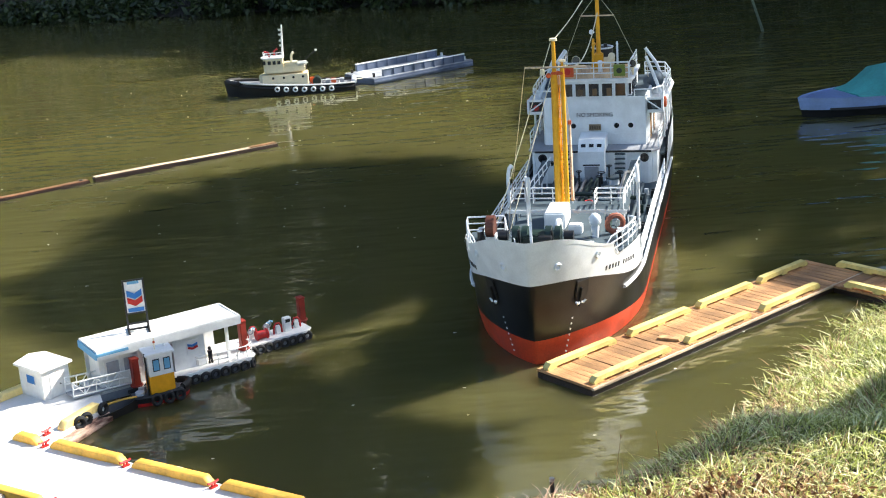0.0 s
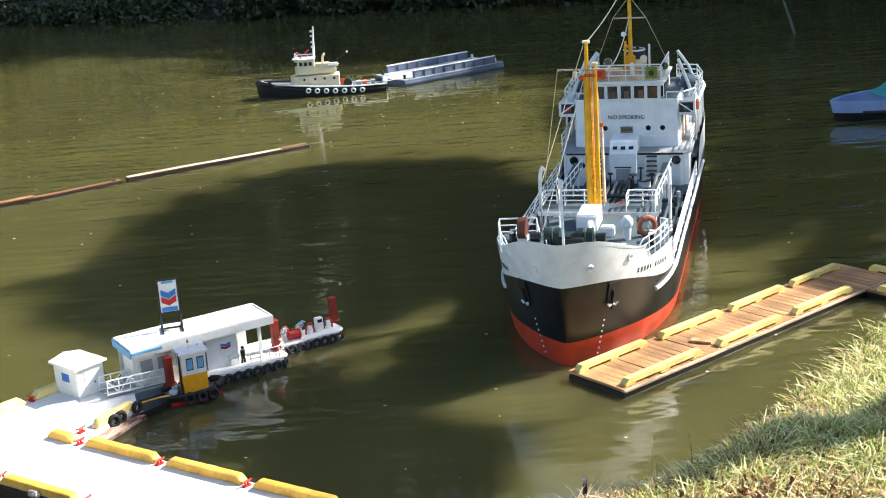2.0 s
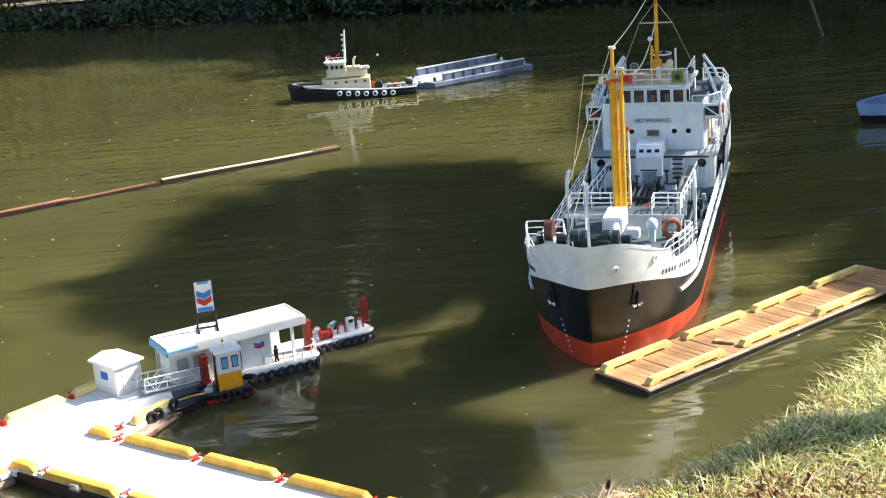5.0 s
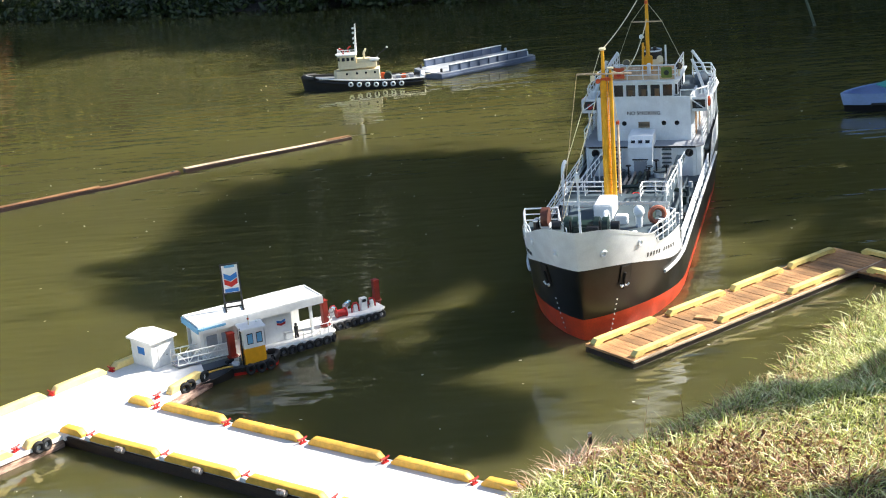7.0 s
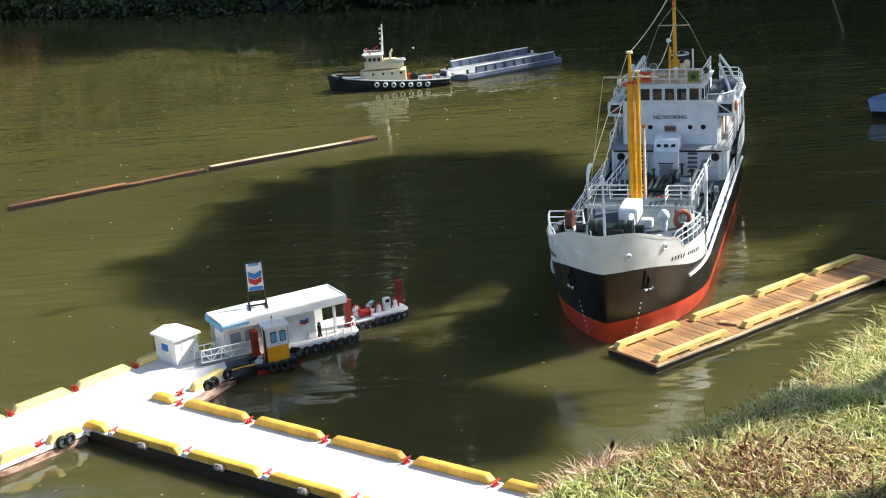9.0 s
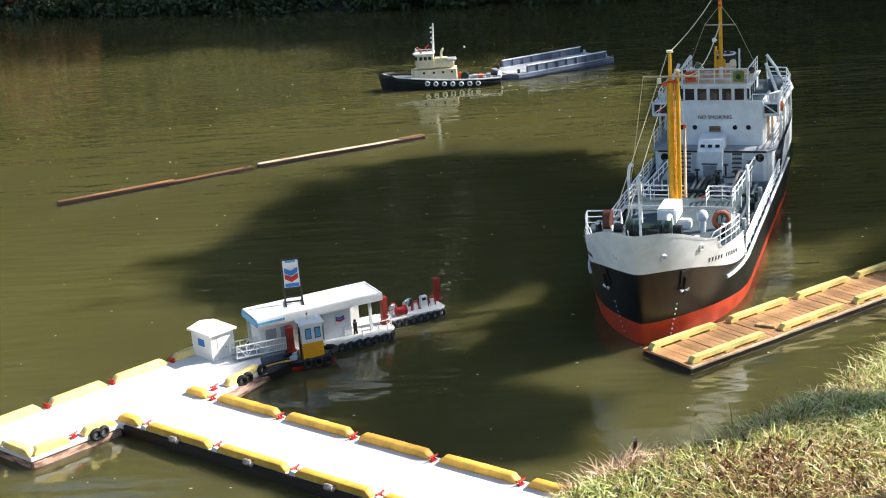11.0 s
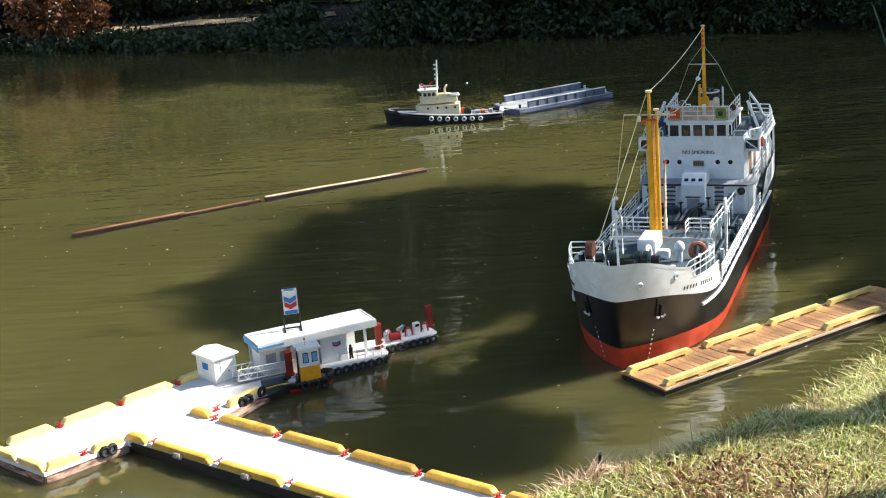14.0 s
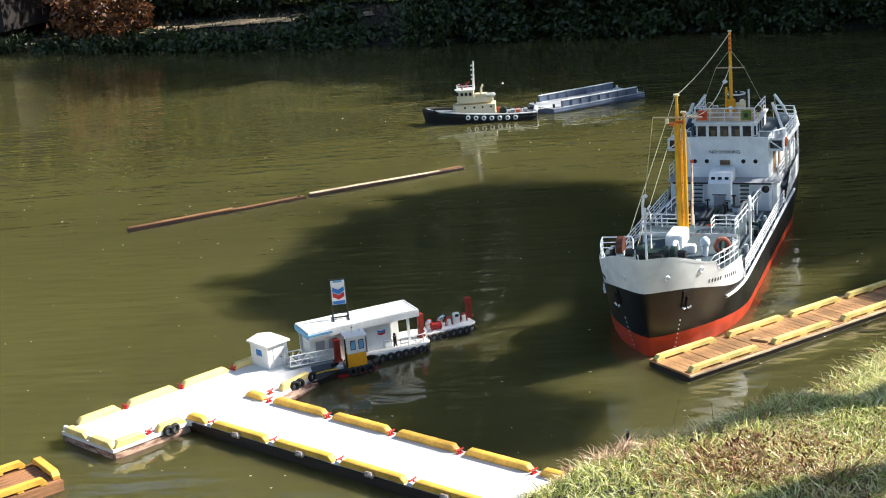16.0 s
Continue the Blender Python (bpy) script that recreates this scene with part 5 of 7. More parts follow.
for s in (1, -1):
    for x in (-0.68, -0.90):
        d = part("side_door", box(B(), (x, s * (BW + 0.014), 0.475), (0.085, 0.005, 0.155), bev=0.001), TAN_DOOR, mid, "tan wooden side door")
        part("frame", box(B(), (x, s * (BW + 0.013), 0.475), (0.10, 0.003, 0.168)), SHIP_WHITE, d)
    wing = part("bridge_wing", box(B(), (-0.62, s * 0.322, 0.568), (0.17, 0.085, 0.010), bev=0.002), SHIP_WHITE, ship)
    wf = B()
    box(wf, (FX - 0.006, s * 0.322, 0.640), (0.010, 0.085, 0.012)), box(wf, (FX - 0.006, s * 0.361, 0.606), (0.010, 0.010, 0.07))
    box(wf, (FX - 0.006, s * 0.322, 0.574), (0.010, 0.085, 0.010))
    part("wing_front", wf, SHIP_WHITE, wing)
    # black block paints the shade inside the open wing front
    part("wing_recess", box(B(), (FX - 0.02, s * 0.318, 0.606), (0.010, 0.072, 0.055)), BLACK, wing, "side-light recess with its shade painted black")
    part("side_lamp", cyl(B(), (FX - 0.015, s * 0.318, 0.600), (FX - 0.006, s * 0.318, 0.600), 0.016, seg=12), RED if s < 0 else DECK_TEAL, wing)
    part("bracket", tube(B(), [(FX + 0.002, s * 0.282, 0.632), (FX + 0.002, s * 0.358, 0.578)], 0.004), SHIP_WHITE, wing)
    part("wing_side", box(B(), (-0.62, s * 0.363, 0.606), (0.17, 0.006, 0.07), bev=0.002), SHIP_WHITE, wing)
    part("lifebuoy", ring(B(), (-0.62, s * 0.371, 0.606), 0.024, 0.007, (0, 1, 0), 16, 8), ORANGE, wing)
    # the boat deck that overhangs the side passage, on pillars
    bd = part("boat_deck", prism(B(), [(-0.70, s * 0.27), (-0.70, s * 0.362), (-1.15, s * 0.372), (-1.38, s * 0.33), (-1.42, s * 0.2), (-1.38, s * 0.1), (-1.15, s * 0.1), (-1.15, s * 0.27)] if s > 0 else [(-1.15, -0.27), (-1.15, -0.1), (-1.38, -0.1), (-1.42, -0.2), (-1.38, -0.33), (-1.15, -0.372), (-0.70, -0.362), (-0.70, -0.27)], 0.575, 0.590), SHIP_WHITE, ship, "white overhanging boat deck")
    part("deck_edge", tube(B(), [(-0.70, s * 0.364, 0.60), (-1.15, s * 0.374, 0.605), (-1.38, s * 0.332, 0.61), (-1.42, s * 0.2, 0.61)], 0.012, 8), SHIP_WHITE, bd)
    for x in (-0.72, -0.90, -1.08, -1.28):
        part("pillar", cyl(B(), (x, s * 0.355, 0.39), (x, s * 0.355, 0.577), 0.006, seg=8), SHIP_WHITE, bd)
    railing(ship, [(LX - 0.05, s * 0.342, 0.395), (-0.72, s * 0.348, 0.395), (-1.0, s * 0.348, 0.395), (-1.3, s * 0.33, 0.395)], 0.085, 3, 0.11, 0.003)
    railing(ship, [(-0.72, s * 0.355, 0.605), (-1.15, s * 0.365, 0.605), (-1.38, s * 0.32, 0.605), (-1.41, s * 0.2, 0.605)], 0.08, 3, 0.11, 0.003)
    # boat davits leaning inboard over a covered boat
    for k, (x, y, z) in enumerate([(-0.84, 0.255, 0.815), (-1.12, 0.228, 0.815)]):
        dv = part("boat_davit", tube(B(), [(x + 0.035, s * 0.345, 0.59), (x + 0.01, s * 0.29, 0.73), (x, s * y, z)], 0.0095, 8), SHIP_WHITE, ship)
        part("foot", box(B(), (x + 0.035, s * 0.345, 0.605), (0.03, 0.03, 0.035), bev=0.004), SHIP_WHITE, dv)
        part("tackle", cyl(B(), (x, s * y, z - 0.005), (x, s * (y + 0.01), 0.70), 0.0025, seg=5), ROPE, dv)
    bt = B()
    ball(bt, (-0.99, s * 0.29, 0.655), 0.048, 0.95, 18, 12)
    for v in bt.verts:
        v.co.x = -0.99 + (v.co.x + 0.99) * 3.4
    boat = part("lifeboat", bt, mat("boat_blue", lin(0.15, 0.25, 0.32), 0.6) if s > 0 else bpy.data.materials["boat_blue"], ship, "lifeboat under a dark blue cover")
    part("keel_chock", box(B(), (-0.92, s * 0.29, 0.602), (0.02, 0.07, 0.03)), SHIP_WHITE, boat)
    part("keel_chock", box(B(), (-1.07, s * 0.29, 0.602), (0.02, 0.07, 0.03)), SHIP_WHITE, boat)
    # open rail on the bridge front's outer ends
    railing(ship, [(FX - 0.01, s * 0.215, 0.655), (FX - 0.01, s * 0.30, 0.655), (FX - 0.16, s * 0.355, 0.645)], 0.035, 1, 0.07, 0.0032)

wh = part("wheelhouse", prism(B(), [(FX - 0.002, -0.172), (FX - 0.002, 0.172), (FX - 0.035, 0.198), (-0.95, 0.198), (-0.95, -0.198), (FX - 0.035, -0.198)], 0.655, 0.742), SHIP_WHITE, ship, "white wheelhouse with a row of square windows", smooth=False)
part("roof", prism(B(), [(FX + 0.012, -0.180), (FX + 0.012, 0.180), (FX - 0.03, 0.212), (-0.96, 0.212), (-0.96, -0.212), (FX - 0.03, -0.212)], 0.742, 0.752), SHIP_WHITE, wh)
PANE_TAN = mat("lit_cabin", lin(0.45, 0.35, 0.24), 0.5, var=0.2)
for k, y in enumerate((-0.142, -0.071, 0.0, 0.071, 0.142)):
    wn_ = part("window", box(B(), (FX - 0.0008, y, 0.694), (0.006, 0.054, 0.068)), DARK_GLASS, wh)
    fr = B()
    for dy in (-0.0295, 0.0295):
        box(fr, (FX + 0.002, y + dy, 0.694), (0.008, 0.005, 0.078))
    for dz in (-0.0365, 0.0365):
        box(fr, (FX + 0.002, y, 0.694 + dz), (0.008, 0.054, 0.005))
    part("window_frame", fr, SHIP_WHITE, wn_)
    # tan patches over three panes paint glimpses of a lit cabin
    if k in (1, 2, 3):
        part("wheelhouse_fitting", box(B(), (FX + 0.0028, y - 0.008 + 0.006 * k, 0.682), (0.0012, 0.026, 0.026 + 0.006 * k)), PANE_TAN, wn_, "tan patch on the glass, painted as a glimpse of the lit cabin")
for s in (1, -1):
    for x in (-0.62, -0.71, -0.82):
        part("side_window", box(B(), (x, s * 0.1985, 0.694), (0.055, 0.005, 0.058)), DARK_GLASS, wh)
    part("corner_window", box(B(), (FX - 0.0185, s * 0.1855, 0.694), (0.003, 0.030, 0.060), rz=-s * radians(38)), DARK_GLASS, wh)
    railing(ship, [(-0.55, s * 0.19, 0.752), (-0.94, s * 0.195, 0.752)], 0.085, 3, 0.085, 0.003)
railing(ship, [(-0.548, -0.185, 0.752), (-0.548, 0.185, 0.752)], 0.085, 3, 0.085, 0.003)
part("bridge_dodger", box(B(), (-0.556, 0.0, 0.768), (0.006, 0.37, 0.034)), mat("dodger_cream", lin(0.86, 0.74, 0.60), 0.6), ship, "buff canvas wind dodger")
lb = part("side_light_board", box(B(), (-0.542, -0.138, 0.795), (0.012, 0.062, 0.062), bev=0.003), ORANGE, ship, "orange-red side light board")
part("light", cyl(B(), (-0.537, -0.138, 0.795), (-0.528, -0.138, 0.795), 0.017, seg=12), RED, lb)
lb = part("side_light_board", box(B(), (-0.542, 0.138, 0.795), (0.012, 0.062, 0.062), bev=0.003), mat("board_green", lin(0.45, 0.52, 0.20), 0.5), ship, "green side light board")
part("light", cyl(B(), (-0.537, 0.138, 0.795), (-0.528, 0.138, 0.795), 0.015, seg=12), GREEN_MACH, lb)
part("deck_canvas", box(B(), (-0.75, 0, 0.755), (0.38, 0.37, 0.006)), mat("monkey_deck", lin(0.80, 0.66, 0.48), 0.7), ship, "buff wheelhouse top")
for x, y, h in ((-0.585, -0.095, 0.085), (-0.62, -0.19, 0.05), (-0.64, 0.20, 0.05)):
    sl = part("searchlight", cyl(B(), (x, y, 0.752), (x, y, 0.752 + h), 0.006, seg=8), CREAM, ship)
    part("lamp", cyl(B(), (x - 0.02, y, 0.762 + h), (x + 0.022, y, 0.766 + h), 0.017, 0.023, 14), CREAM, sl)
    part("glass", cyl(B(), (x + 0.022, y, 0.766 + h), (x + 0.026, y, 0.7665 + h), 0.020, seg=14), DARK_GLASS, sl)
bin_ = part("compass_binnacle", cyl(B(), (-0.60, 0.03, 0.755), (-0.60, 0.03, 0.82), 0.013, 0.011, 12), SHIP_WHITE, ship)
part("dome", ball(B(), (-0.60, 0.03, 0.828), 0.015, 0.9, 12, 8), SHIP_WHITE, bin_)
for y in (-0.055, 0.095):
    part("flag_locker", box(B(), (-0.66, y, 0.778), (0.05, 0.05, 0.045), bev=0.004), PALE_BOARD, ship)
AX = -0.80
am = part("aft_mast", cyl(B(), (AX, 0, 0.752), (AX, 0, 1.285), 0.0135, 0.0085, 14), MAST_YELLOW, ship, "yellow signal mast")
part("mast_base", box(B(), (AX, 0, 0.80), (0.045, 0.05, 0.095), bev=0.006), MAST_YELLOW, am)
part("lamp_bracket", box(B(), (AX + 0.03, -0.022, 0.90), (0.04, 0.018, 0.016), bev=0.003), MAST_YELLOW, am)
part("strut", cyl(B(), (AX + 0.03, -0.03, 0.752), (AX + 0.02, -0.025, 0.93), 0.007, seg=8), MAST_YELLOW, am)
part("yard", cyl(B(), (AX + 0.015, -0.092, 1.054), (AX + 0.015, 0.092, 1.054), 0.004, seg=8), PALE_BOARD, am)
for z in (1.16, 1.19, 1.22, 1.25):
    part("lantern", cyl(B(), (AX + 0.017, 0, z), (AX + 0.017, 0, z + 0.018), 0.009), ORANGE, am)
part("mast_top", cyl(B(), (AX, 0, 1.285), (AX, 0, 1.292), 0.013), CREAM, am)
part("horn", cyl(B(), (AX + 0.02, -0.022, 0.965), (AX + 0.055, -0.03, 0.972), 0.006, 0.014, 12), SHIP_WHITE, am)
for s in (1, -1):
    line_between(ship, (AX + 0.015, s * 0.09, 1.054), (-0.86, s * 0.2, 0.79), 0, 0.0013)
    line_between(ship, (AX, 0, 1.17), (AX + 0.015, s * 0.09, 1.054), 0, 0.0015)
fun = part("funnel", cyl(B(), (-0.99, 0.0, 0.655), (-0.99, 0.0, 0.800), 0.062, 0.060, 28), CREAM, ship, "cream funnel with a black top band")
part("black_band", cyl(B(), (-0.99, 0.0, 0.800), (-0.99, 0.0, 0.848), 0.0605, 0.059, 28), BLACK, fun)
part("rim", ring(B(), (-0.99, 0, 0.848), 0.058, 0.005, (0, 0, 1), 24, 6), SHIP_WHITE, fun)
for dx, dy in ((0.02, 0.02), (-0.02, -0.02), (0.02, -0.03)):
    part("exhaust_pipe", cyl(B(), (-0.99 + dx, dy, 0.84), (-0.99 + dx, dy, 0.87), 0.011, seg=10), BLACK, fun)
part("vent_pipe", cyl(B(), (-0.97, 0.085, 0.655), (-0.97, 0.085, 0.88), 0.006, seg=8), SHIP_WHITE, fun)
v = part("cowl_vent", tube(B(), [(-0.86, 0.07, 0.752), (-0.86, 0.07, 0.80), (-0.845, 0.07, 0.818), (-0.82, 0.07, 0.824)], 0.013, 10), CREAM, ship, "cream cowl ventilator")
part("mouth", cyl(B(), (-0.822, 0.07, 0.823), (-0.808, 0.07, 0.826), 0.018, 0.020, 14), CREAM, v)
part("aft_casing", box(B(), (-1.26, 0, 0.46), (0.22, 0.36, 0.13), bev=0.006), SHIP_WHITE, ship)
railing(ship, [(-1.38, 0.30, 0.44), (-1.52, 0.22, 0.44), (-1.60, 0.10, 0.44), (-1.62, 0, 0.44), (-1.60, -0.10, 0.44), (-1.52, -0.22, 0.44), (-1.38, -0.30, 0.44)], 0.07, 3, 0.1)

# ---- fuel station float ----
FA = math.atan2(0.493, 0.87)
FM = frame_at(-1.047, 6.038, FA)
station = thing("fuel_float", "white fuel-station float with a row of black tyre fenders", "float", FM)
part("float_hull", prism(B(), [(-0.19, 0.06), (-0.03, 0.06), (-0.03, 0.0), (0.47, 0.0), (0.50, 0.03), (0.50, 0.24), (-0.19, 0.24)], -0.03, 0.034), DECK_GREY, station, smooth=False)
part("deck", prism(B(), [(-0.19, 0.055), (-0.035, 0.055), (-0.035, -0.005), (0.472, -0.005), (0.505, 0.028), (0.505, 0.245), (-0.19, 0.245)], 0.034, 0.042), DECK_WHITE, station, smooth=False)
part("edge_strip", box(B(), (0.22, -0.008, 0.040), (0.5, 0.008, 0.016), bev=0.002), WHITE, station)
part("walkway_hull", prism(B(), [(0.505, 0.125), (0.80, 0.125), (0.83, 0.15), (0.83, 0.235), (0.505, 0.235)], -0.03, 0.034), DECK_GREY, station, smooth=False)
part("walkway_deck", prism(B(), [(0.507, 0.12), (0.802, 0.12), (0.835, 0.148), (0.835, 0.24), (0.507, 0.24)], 0.034, 0.042), DECK_WHITE, station, smooth=False)
TYRE_S = mesh_of(ring(B(), (0, 0, 0), 0.0165, 0.0075, (0, 1, 0), 16, 8), "tyre", RUBBER)
for k in range(10):
    if k != 3:
        piece("tyre", TYRE_S, station, pose(0.035 + 0.0445 * k, -0.014, 0.016, 0, 0, (k * 37) % 16 - 8))
for k in range(3):
    piece("tyre", TYRE_S, station, pose(0.478 + 0.012 * k, -0.002 + 0.035 * k, 0.016, 0, 0, 50))
for k in range(8):
    piece("tyre", TYRE_S, station, pose(0.53 + 0.039 * k, 0.112 + (0.014 if k == 7 else 0), 0.016, 0, 0, (k * 53) % 16 - 8))

shop = thing("fuel_shop", "long low white fuel-station building with an overhanging flat roof", "building", FM)
Z0 = 0.042
part("wall", box(B(), (-0.03, 0.115, Z0 + 0.072), (0.25, 0.12, 0.146), bev=0.001), WHITE, shop)
part("wall", box(B(), (0.23, 0.118, Z0 + 0.072), (0.14, 0.11, 0.146), bev=0.001), WHITE, shop)
part("back_wall", box(B(), (0.12, 0.208, Z0 + 0.075), (0.56, 0.008, 0.150)), WHITE, shop)
part("end_post", box(B(), (0.40, 0.06, Z0 + 0.072), (0.012, 0.012, 0.146)), WHITE, shop)
part("lintel", box(B(), (0.13, 0.060, Z0 + 0.136), (0.30, 0.01, 0.02)), WHITE, shop)
d = part("door", box(B(), (0.125, 0.075, Z0 + 0.056), (0.05, 0.006, 0.112), rz=radians(28)), DARK_GLASS, shop, "open dark doorway")
# black block fills the doorway as painted shade
part("doorway", box(B(), (0.127, 0.145, Z0 + 0.06), (0.058, 0.05, 0.12)), BLACK, shop, "doorway recess with its shade painted black")
for x, w_ in ((-0.10, 0.05), (-0.03, 0.045), (0.045, 0.04)):
    wn_ = part("window", box(B(), (x, 0.0535, Z0 + 0.095), (w_, 0.004, 0.05)), DECK_GREY, shop)
    part("window_frame", box(B(), (x, 0.0545, Z0 + 0.067), (w_ + 0.01, 0.006, 0.005)), WHITE, wn_)
for x in (-0.135, -0.065, 0.008):
    part("wall_batten", box(B(), (x, 0.0535, Z0 + 0.072), (0.005, 0.006, 0.146)), WHITE, shop)
RZ0, RZ1 = 0.192, 0.226
roof = part("roof", prism(B(), [(-0.170, 0.018), (0.452, 0.018), (0.452, 0.224), (-0.170, 0.224)], RZ0, RZ1), WHITE, shop, "white flat roof with a raised rim", smooth=False)
part("roof_trim", box(B(), (-0.173, 0.121, (RZ0 + RZ1) / 2), (0.006, 0.206, 0.028)), TRIM_BLUE, roof, "pale blue fascia")
part("roof_trim", box(B(), (-0.105, 0.0155, (RZ0 + RZ1) / 2 + 0.004), (0.13, 0.005, 0.010)), TRIM_BLUE, roof)
for c, s in (((0.141, 0.023, RZ1 + 0.002), (0.62, 0.006, 0.004)), ((0.141, 0.220, RZ1 + 0.002), (0.62, 0.006, 0.004)), ((0.448, 0.121, RZ1 + 0.002), (0.006, 0.19, 0.004)), ((-0.166, 0.121, RZ1 + 0.002), (0.006, 0.19, 0.004))):
    part("roof_rim", box(B(), c, s), WHITE, roof)


def bent_bands(parent, at, w, h, normal="-y"):
    """Two plain bent bands, blue over red, under a small text bar."""
    for z, mt in ((0.62, BLUE), (0.40, RED)):
        bm = B()
        pts = [(-0.36, 0.10), (0, -0.02), (0.36, 0.10), (0.36, -0.08), (0, -0.20), (-0.36, -0.08)]
        f = [bm.verts.new((p[0] * w, -0.0016, (z + p[1]) * h)) for p in pts]
        g = [bm.verts.new((p[0] * w, 0.0016, (z + p[1]) * h)) for p in pts]
        bm.faces.new((f[0], f[1], f[4], f[5])), bm.faces.new((f[1], f[2], f[3], f[4]))
        bm.faces.new((g[5], g[4], g[1], g[0])), bm.faces.new((g[4], g[3], g[2], g[1]))
        for k in range(6):
            bm.faces.new((f[k], g[k], g[(k + 1) % 6], f[(k + 1) % 6]))
        ob = part("emblem_band", bm, mt, parent, smooth=False)
        ob.matrix_basis = at


panel = part("wall_emblem", box(B(), (0.245, 0.0615, Z0 + 0.09), (0.05, 0.003, 0.055)), WHITE, shop)
bent_bands(panel, pose(0.245, 0.0588, Z0 + 0.066), 0.06, 0.055)

sign = thing("roof_sign", "white sign panel with blue and red bands, black frame", "sign", FM @ pose(0.060, 0.150, RZ1, 0, 0, -16) @ Matrix.Scale(0.93, 4))
part("panel", box(B(), (0, 0, 0.157), (0.078, 0.006, 0.145)), WHITE, sign)
face = sign.children[0]
bent_bands(face, pose(0, -0.0042, 0.085), 0.09, 0.145)
part("text_bar", box(B(), (0, -0.0042, 0.222), (0.05, 0.002, 0.012)), TRIM_BLUE, face)
part("text_bar", box(B(), (0, -0.0042, 0.098), (0.068, 0.002, 0.018)), BLUE, face)
for x in (-0.043, 0.043):
    part("frame_post", box(B(), (x, 0, 0.118), (0.008, 0.011, 0.236), bev=0.001), BLACK, sign)
    part("foot", box(B(), (x, 0, 0.004), (0.009, 0.10, 0.008), bev=0.001), BLACK, sign)
    part("brace", tube(B(), [(x, 0.045, 0.006), (x, 0.003, 0.07)], 0.003), BLACK, sign)
    part("brace", tube(B(), [(x, -0.045, 0.006), (x, -0.003, 0.07)], 0.003), BLACK, sign)
for z in (0.232, 0.083, 0.035, 0.010):
    part("frame_bar", box(B(), (0, 0, z), (0.086, 0.008, 0.007)), BLACK, sign)

for (x, y, h, nm) in ((-0.024, 0.020, 0.160, 1), (0.488, 0.100, 0.170, 2), (0.842, 0.245, 0.150, 3)):
    pile = thing("mooring_pile", "square rust-red steel mooring pile", "pile", FM @ pose(x, y, 0), "mooring piles")
    part("shaft", box(B(), (0, 0, h / 2 - 0.1), (0.028, 0.034, h + 0.2), bev=0.003), PILE_RED, pile)
    part("cap", box(B(), (0, 0, h + 0.003), (0.033, 0.039, 0.007), bev=0.002), PILE_RED, pile)
    part("collar", ring(B(), (0, 0, 0.05), 0.023, 0.004, (0, 0, 1), 12, 6), PILE_RED, pile)

# gear on the walkway
for k, (x, y, kind) in enumerate([(0.56, 0.185, 0), (0.605, 0.165, 1), (0.64, 0.20, 0), (0.69, 0.18, 2), (0.735, 0.18, 3), (0.785, 0.19, 2), (0.66, 0.215, 0), (0.585, 0.215, 2)]):
    if kind == 3:
        t = thing("fuel_pump", "small white fuel pump cabinet", "pump", FM @ pose(x, y, 0.042))
        part("cabinet", box(B(), (0, 0, 0.032), (0.036, 0.024, 0.064), bev=0.003), WHITE, t)
        part("dial", box(B(), (0, -0.0125, 0.05), (0.022, 0.003, 0.014)), DARK_GLASS, t)
        part("hose", tube(B(), [(0.02, 0, 0.03), (0.03, 0, 0.045), (0.034, 0, 0.02), (0.02, 0, 0.012)], 0.003), BLACK, t)
    elif kind == 1:
        t = thing("hose_drum", "red hose drum on a small stand", "hose reel", FM @ pose(x, y, 0.042))
        part("drum", cyl(B(), (-0.022, 0, 0.02), (0.022, 0, 0.02), 0.018, seg=16), RED, t)
        part("flange", cyl(B(), (-0.026, 0, 0.02), (-0.022, 0, 0.02), 0.023, seg=16), RED, t)
        part("flange", cyl(B(), (0.022, 0, 0.02), (0.026, 0, 0.02), 0.023, seg=16), RED, t)
    elif kind == 2:
        t = thing("hose_hoop", "red hose looped over a white stand", "hose", FM @ pose(x, y, 0.042), "fuel hoses")
        part("stand", box(B(), (0, 0, 0.018), (0.02, 0.014, 0.036), bev=0.002), WHITE, t)
        part("hose", tube(B(), [(-0.02, 0, 0.0), (-0.018, 0, 0.03), (-0.008, 0, 0.046), (0.008, 0, 0.046), (0.018, 0, 0.03), (0.02, 0, 0.0)], 0.004), RED, t)
    else:
        t = thing("valve_stand", "small white and grey valve stand", "valve", FM @ pose(x, y, 0.042), "valve stands")
        part("pipe", cyl(B(), (0, 0, 0), (0, 0, 0.042), 0.007, seg=8), WHITE, t)
        part("wheel", ring(B(), (0, -0.008, 0.040), 0.012, 0.003, (0, 1, 0), 12, 5), STEEL, t)
        part("arm", tube(B(), [(0, 0, 0.044), (0.012, 0, 0.052), (0.024, 0, 0.046)], 0.004), TRIM_BLUE, t)
part_rail = thing("deck_rail", "low white pipe rail on the fuel float", "rail", FM)
SMALL_POST = mesh_of(cyl(B(), (0, 0, 0), (0, 0, 0.078), 0.0022, seg=6), "rail_post", WHITE)
railing(part_rail, [(0.33, 0.01, 0.042), (0.46, 0.01, 0.042), (0.495, 0.04, 0.042), (0.495, 0.10, 0.042)], 0.05, 2, 0.045, 0.0018, WHITE, SMALL_POST)
fig = B()
cyl(fig, (-0.006, 0, 0), (-0.004, 0, 0.03), 0.005, seg=8), cyl(fig, (0.007, 0, 0), (0.004, 0, 0.03), 0.005, seg=8)
cyl(fig, (0, 0, 0.028), (0, 0, 0.056), 0.009, 0.011, seg=10), ball(fig, (0, 0, 0.066), 0.0075)
figure = part("figurine", fig, BLACK)
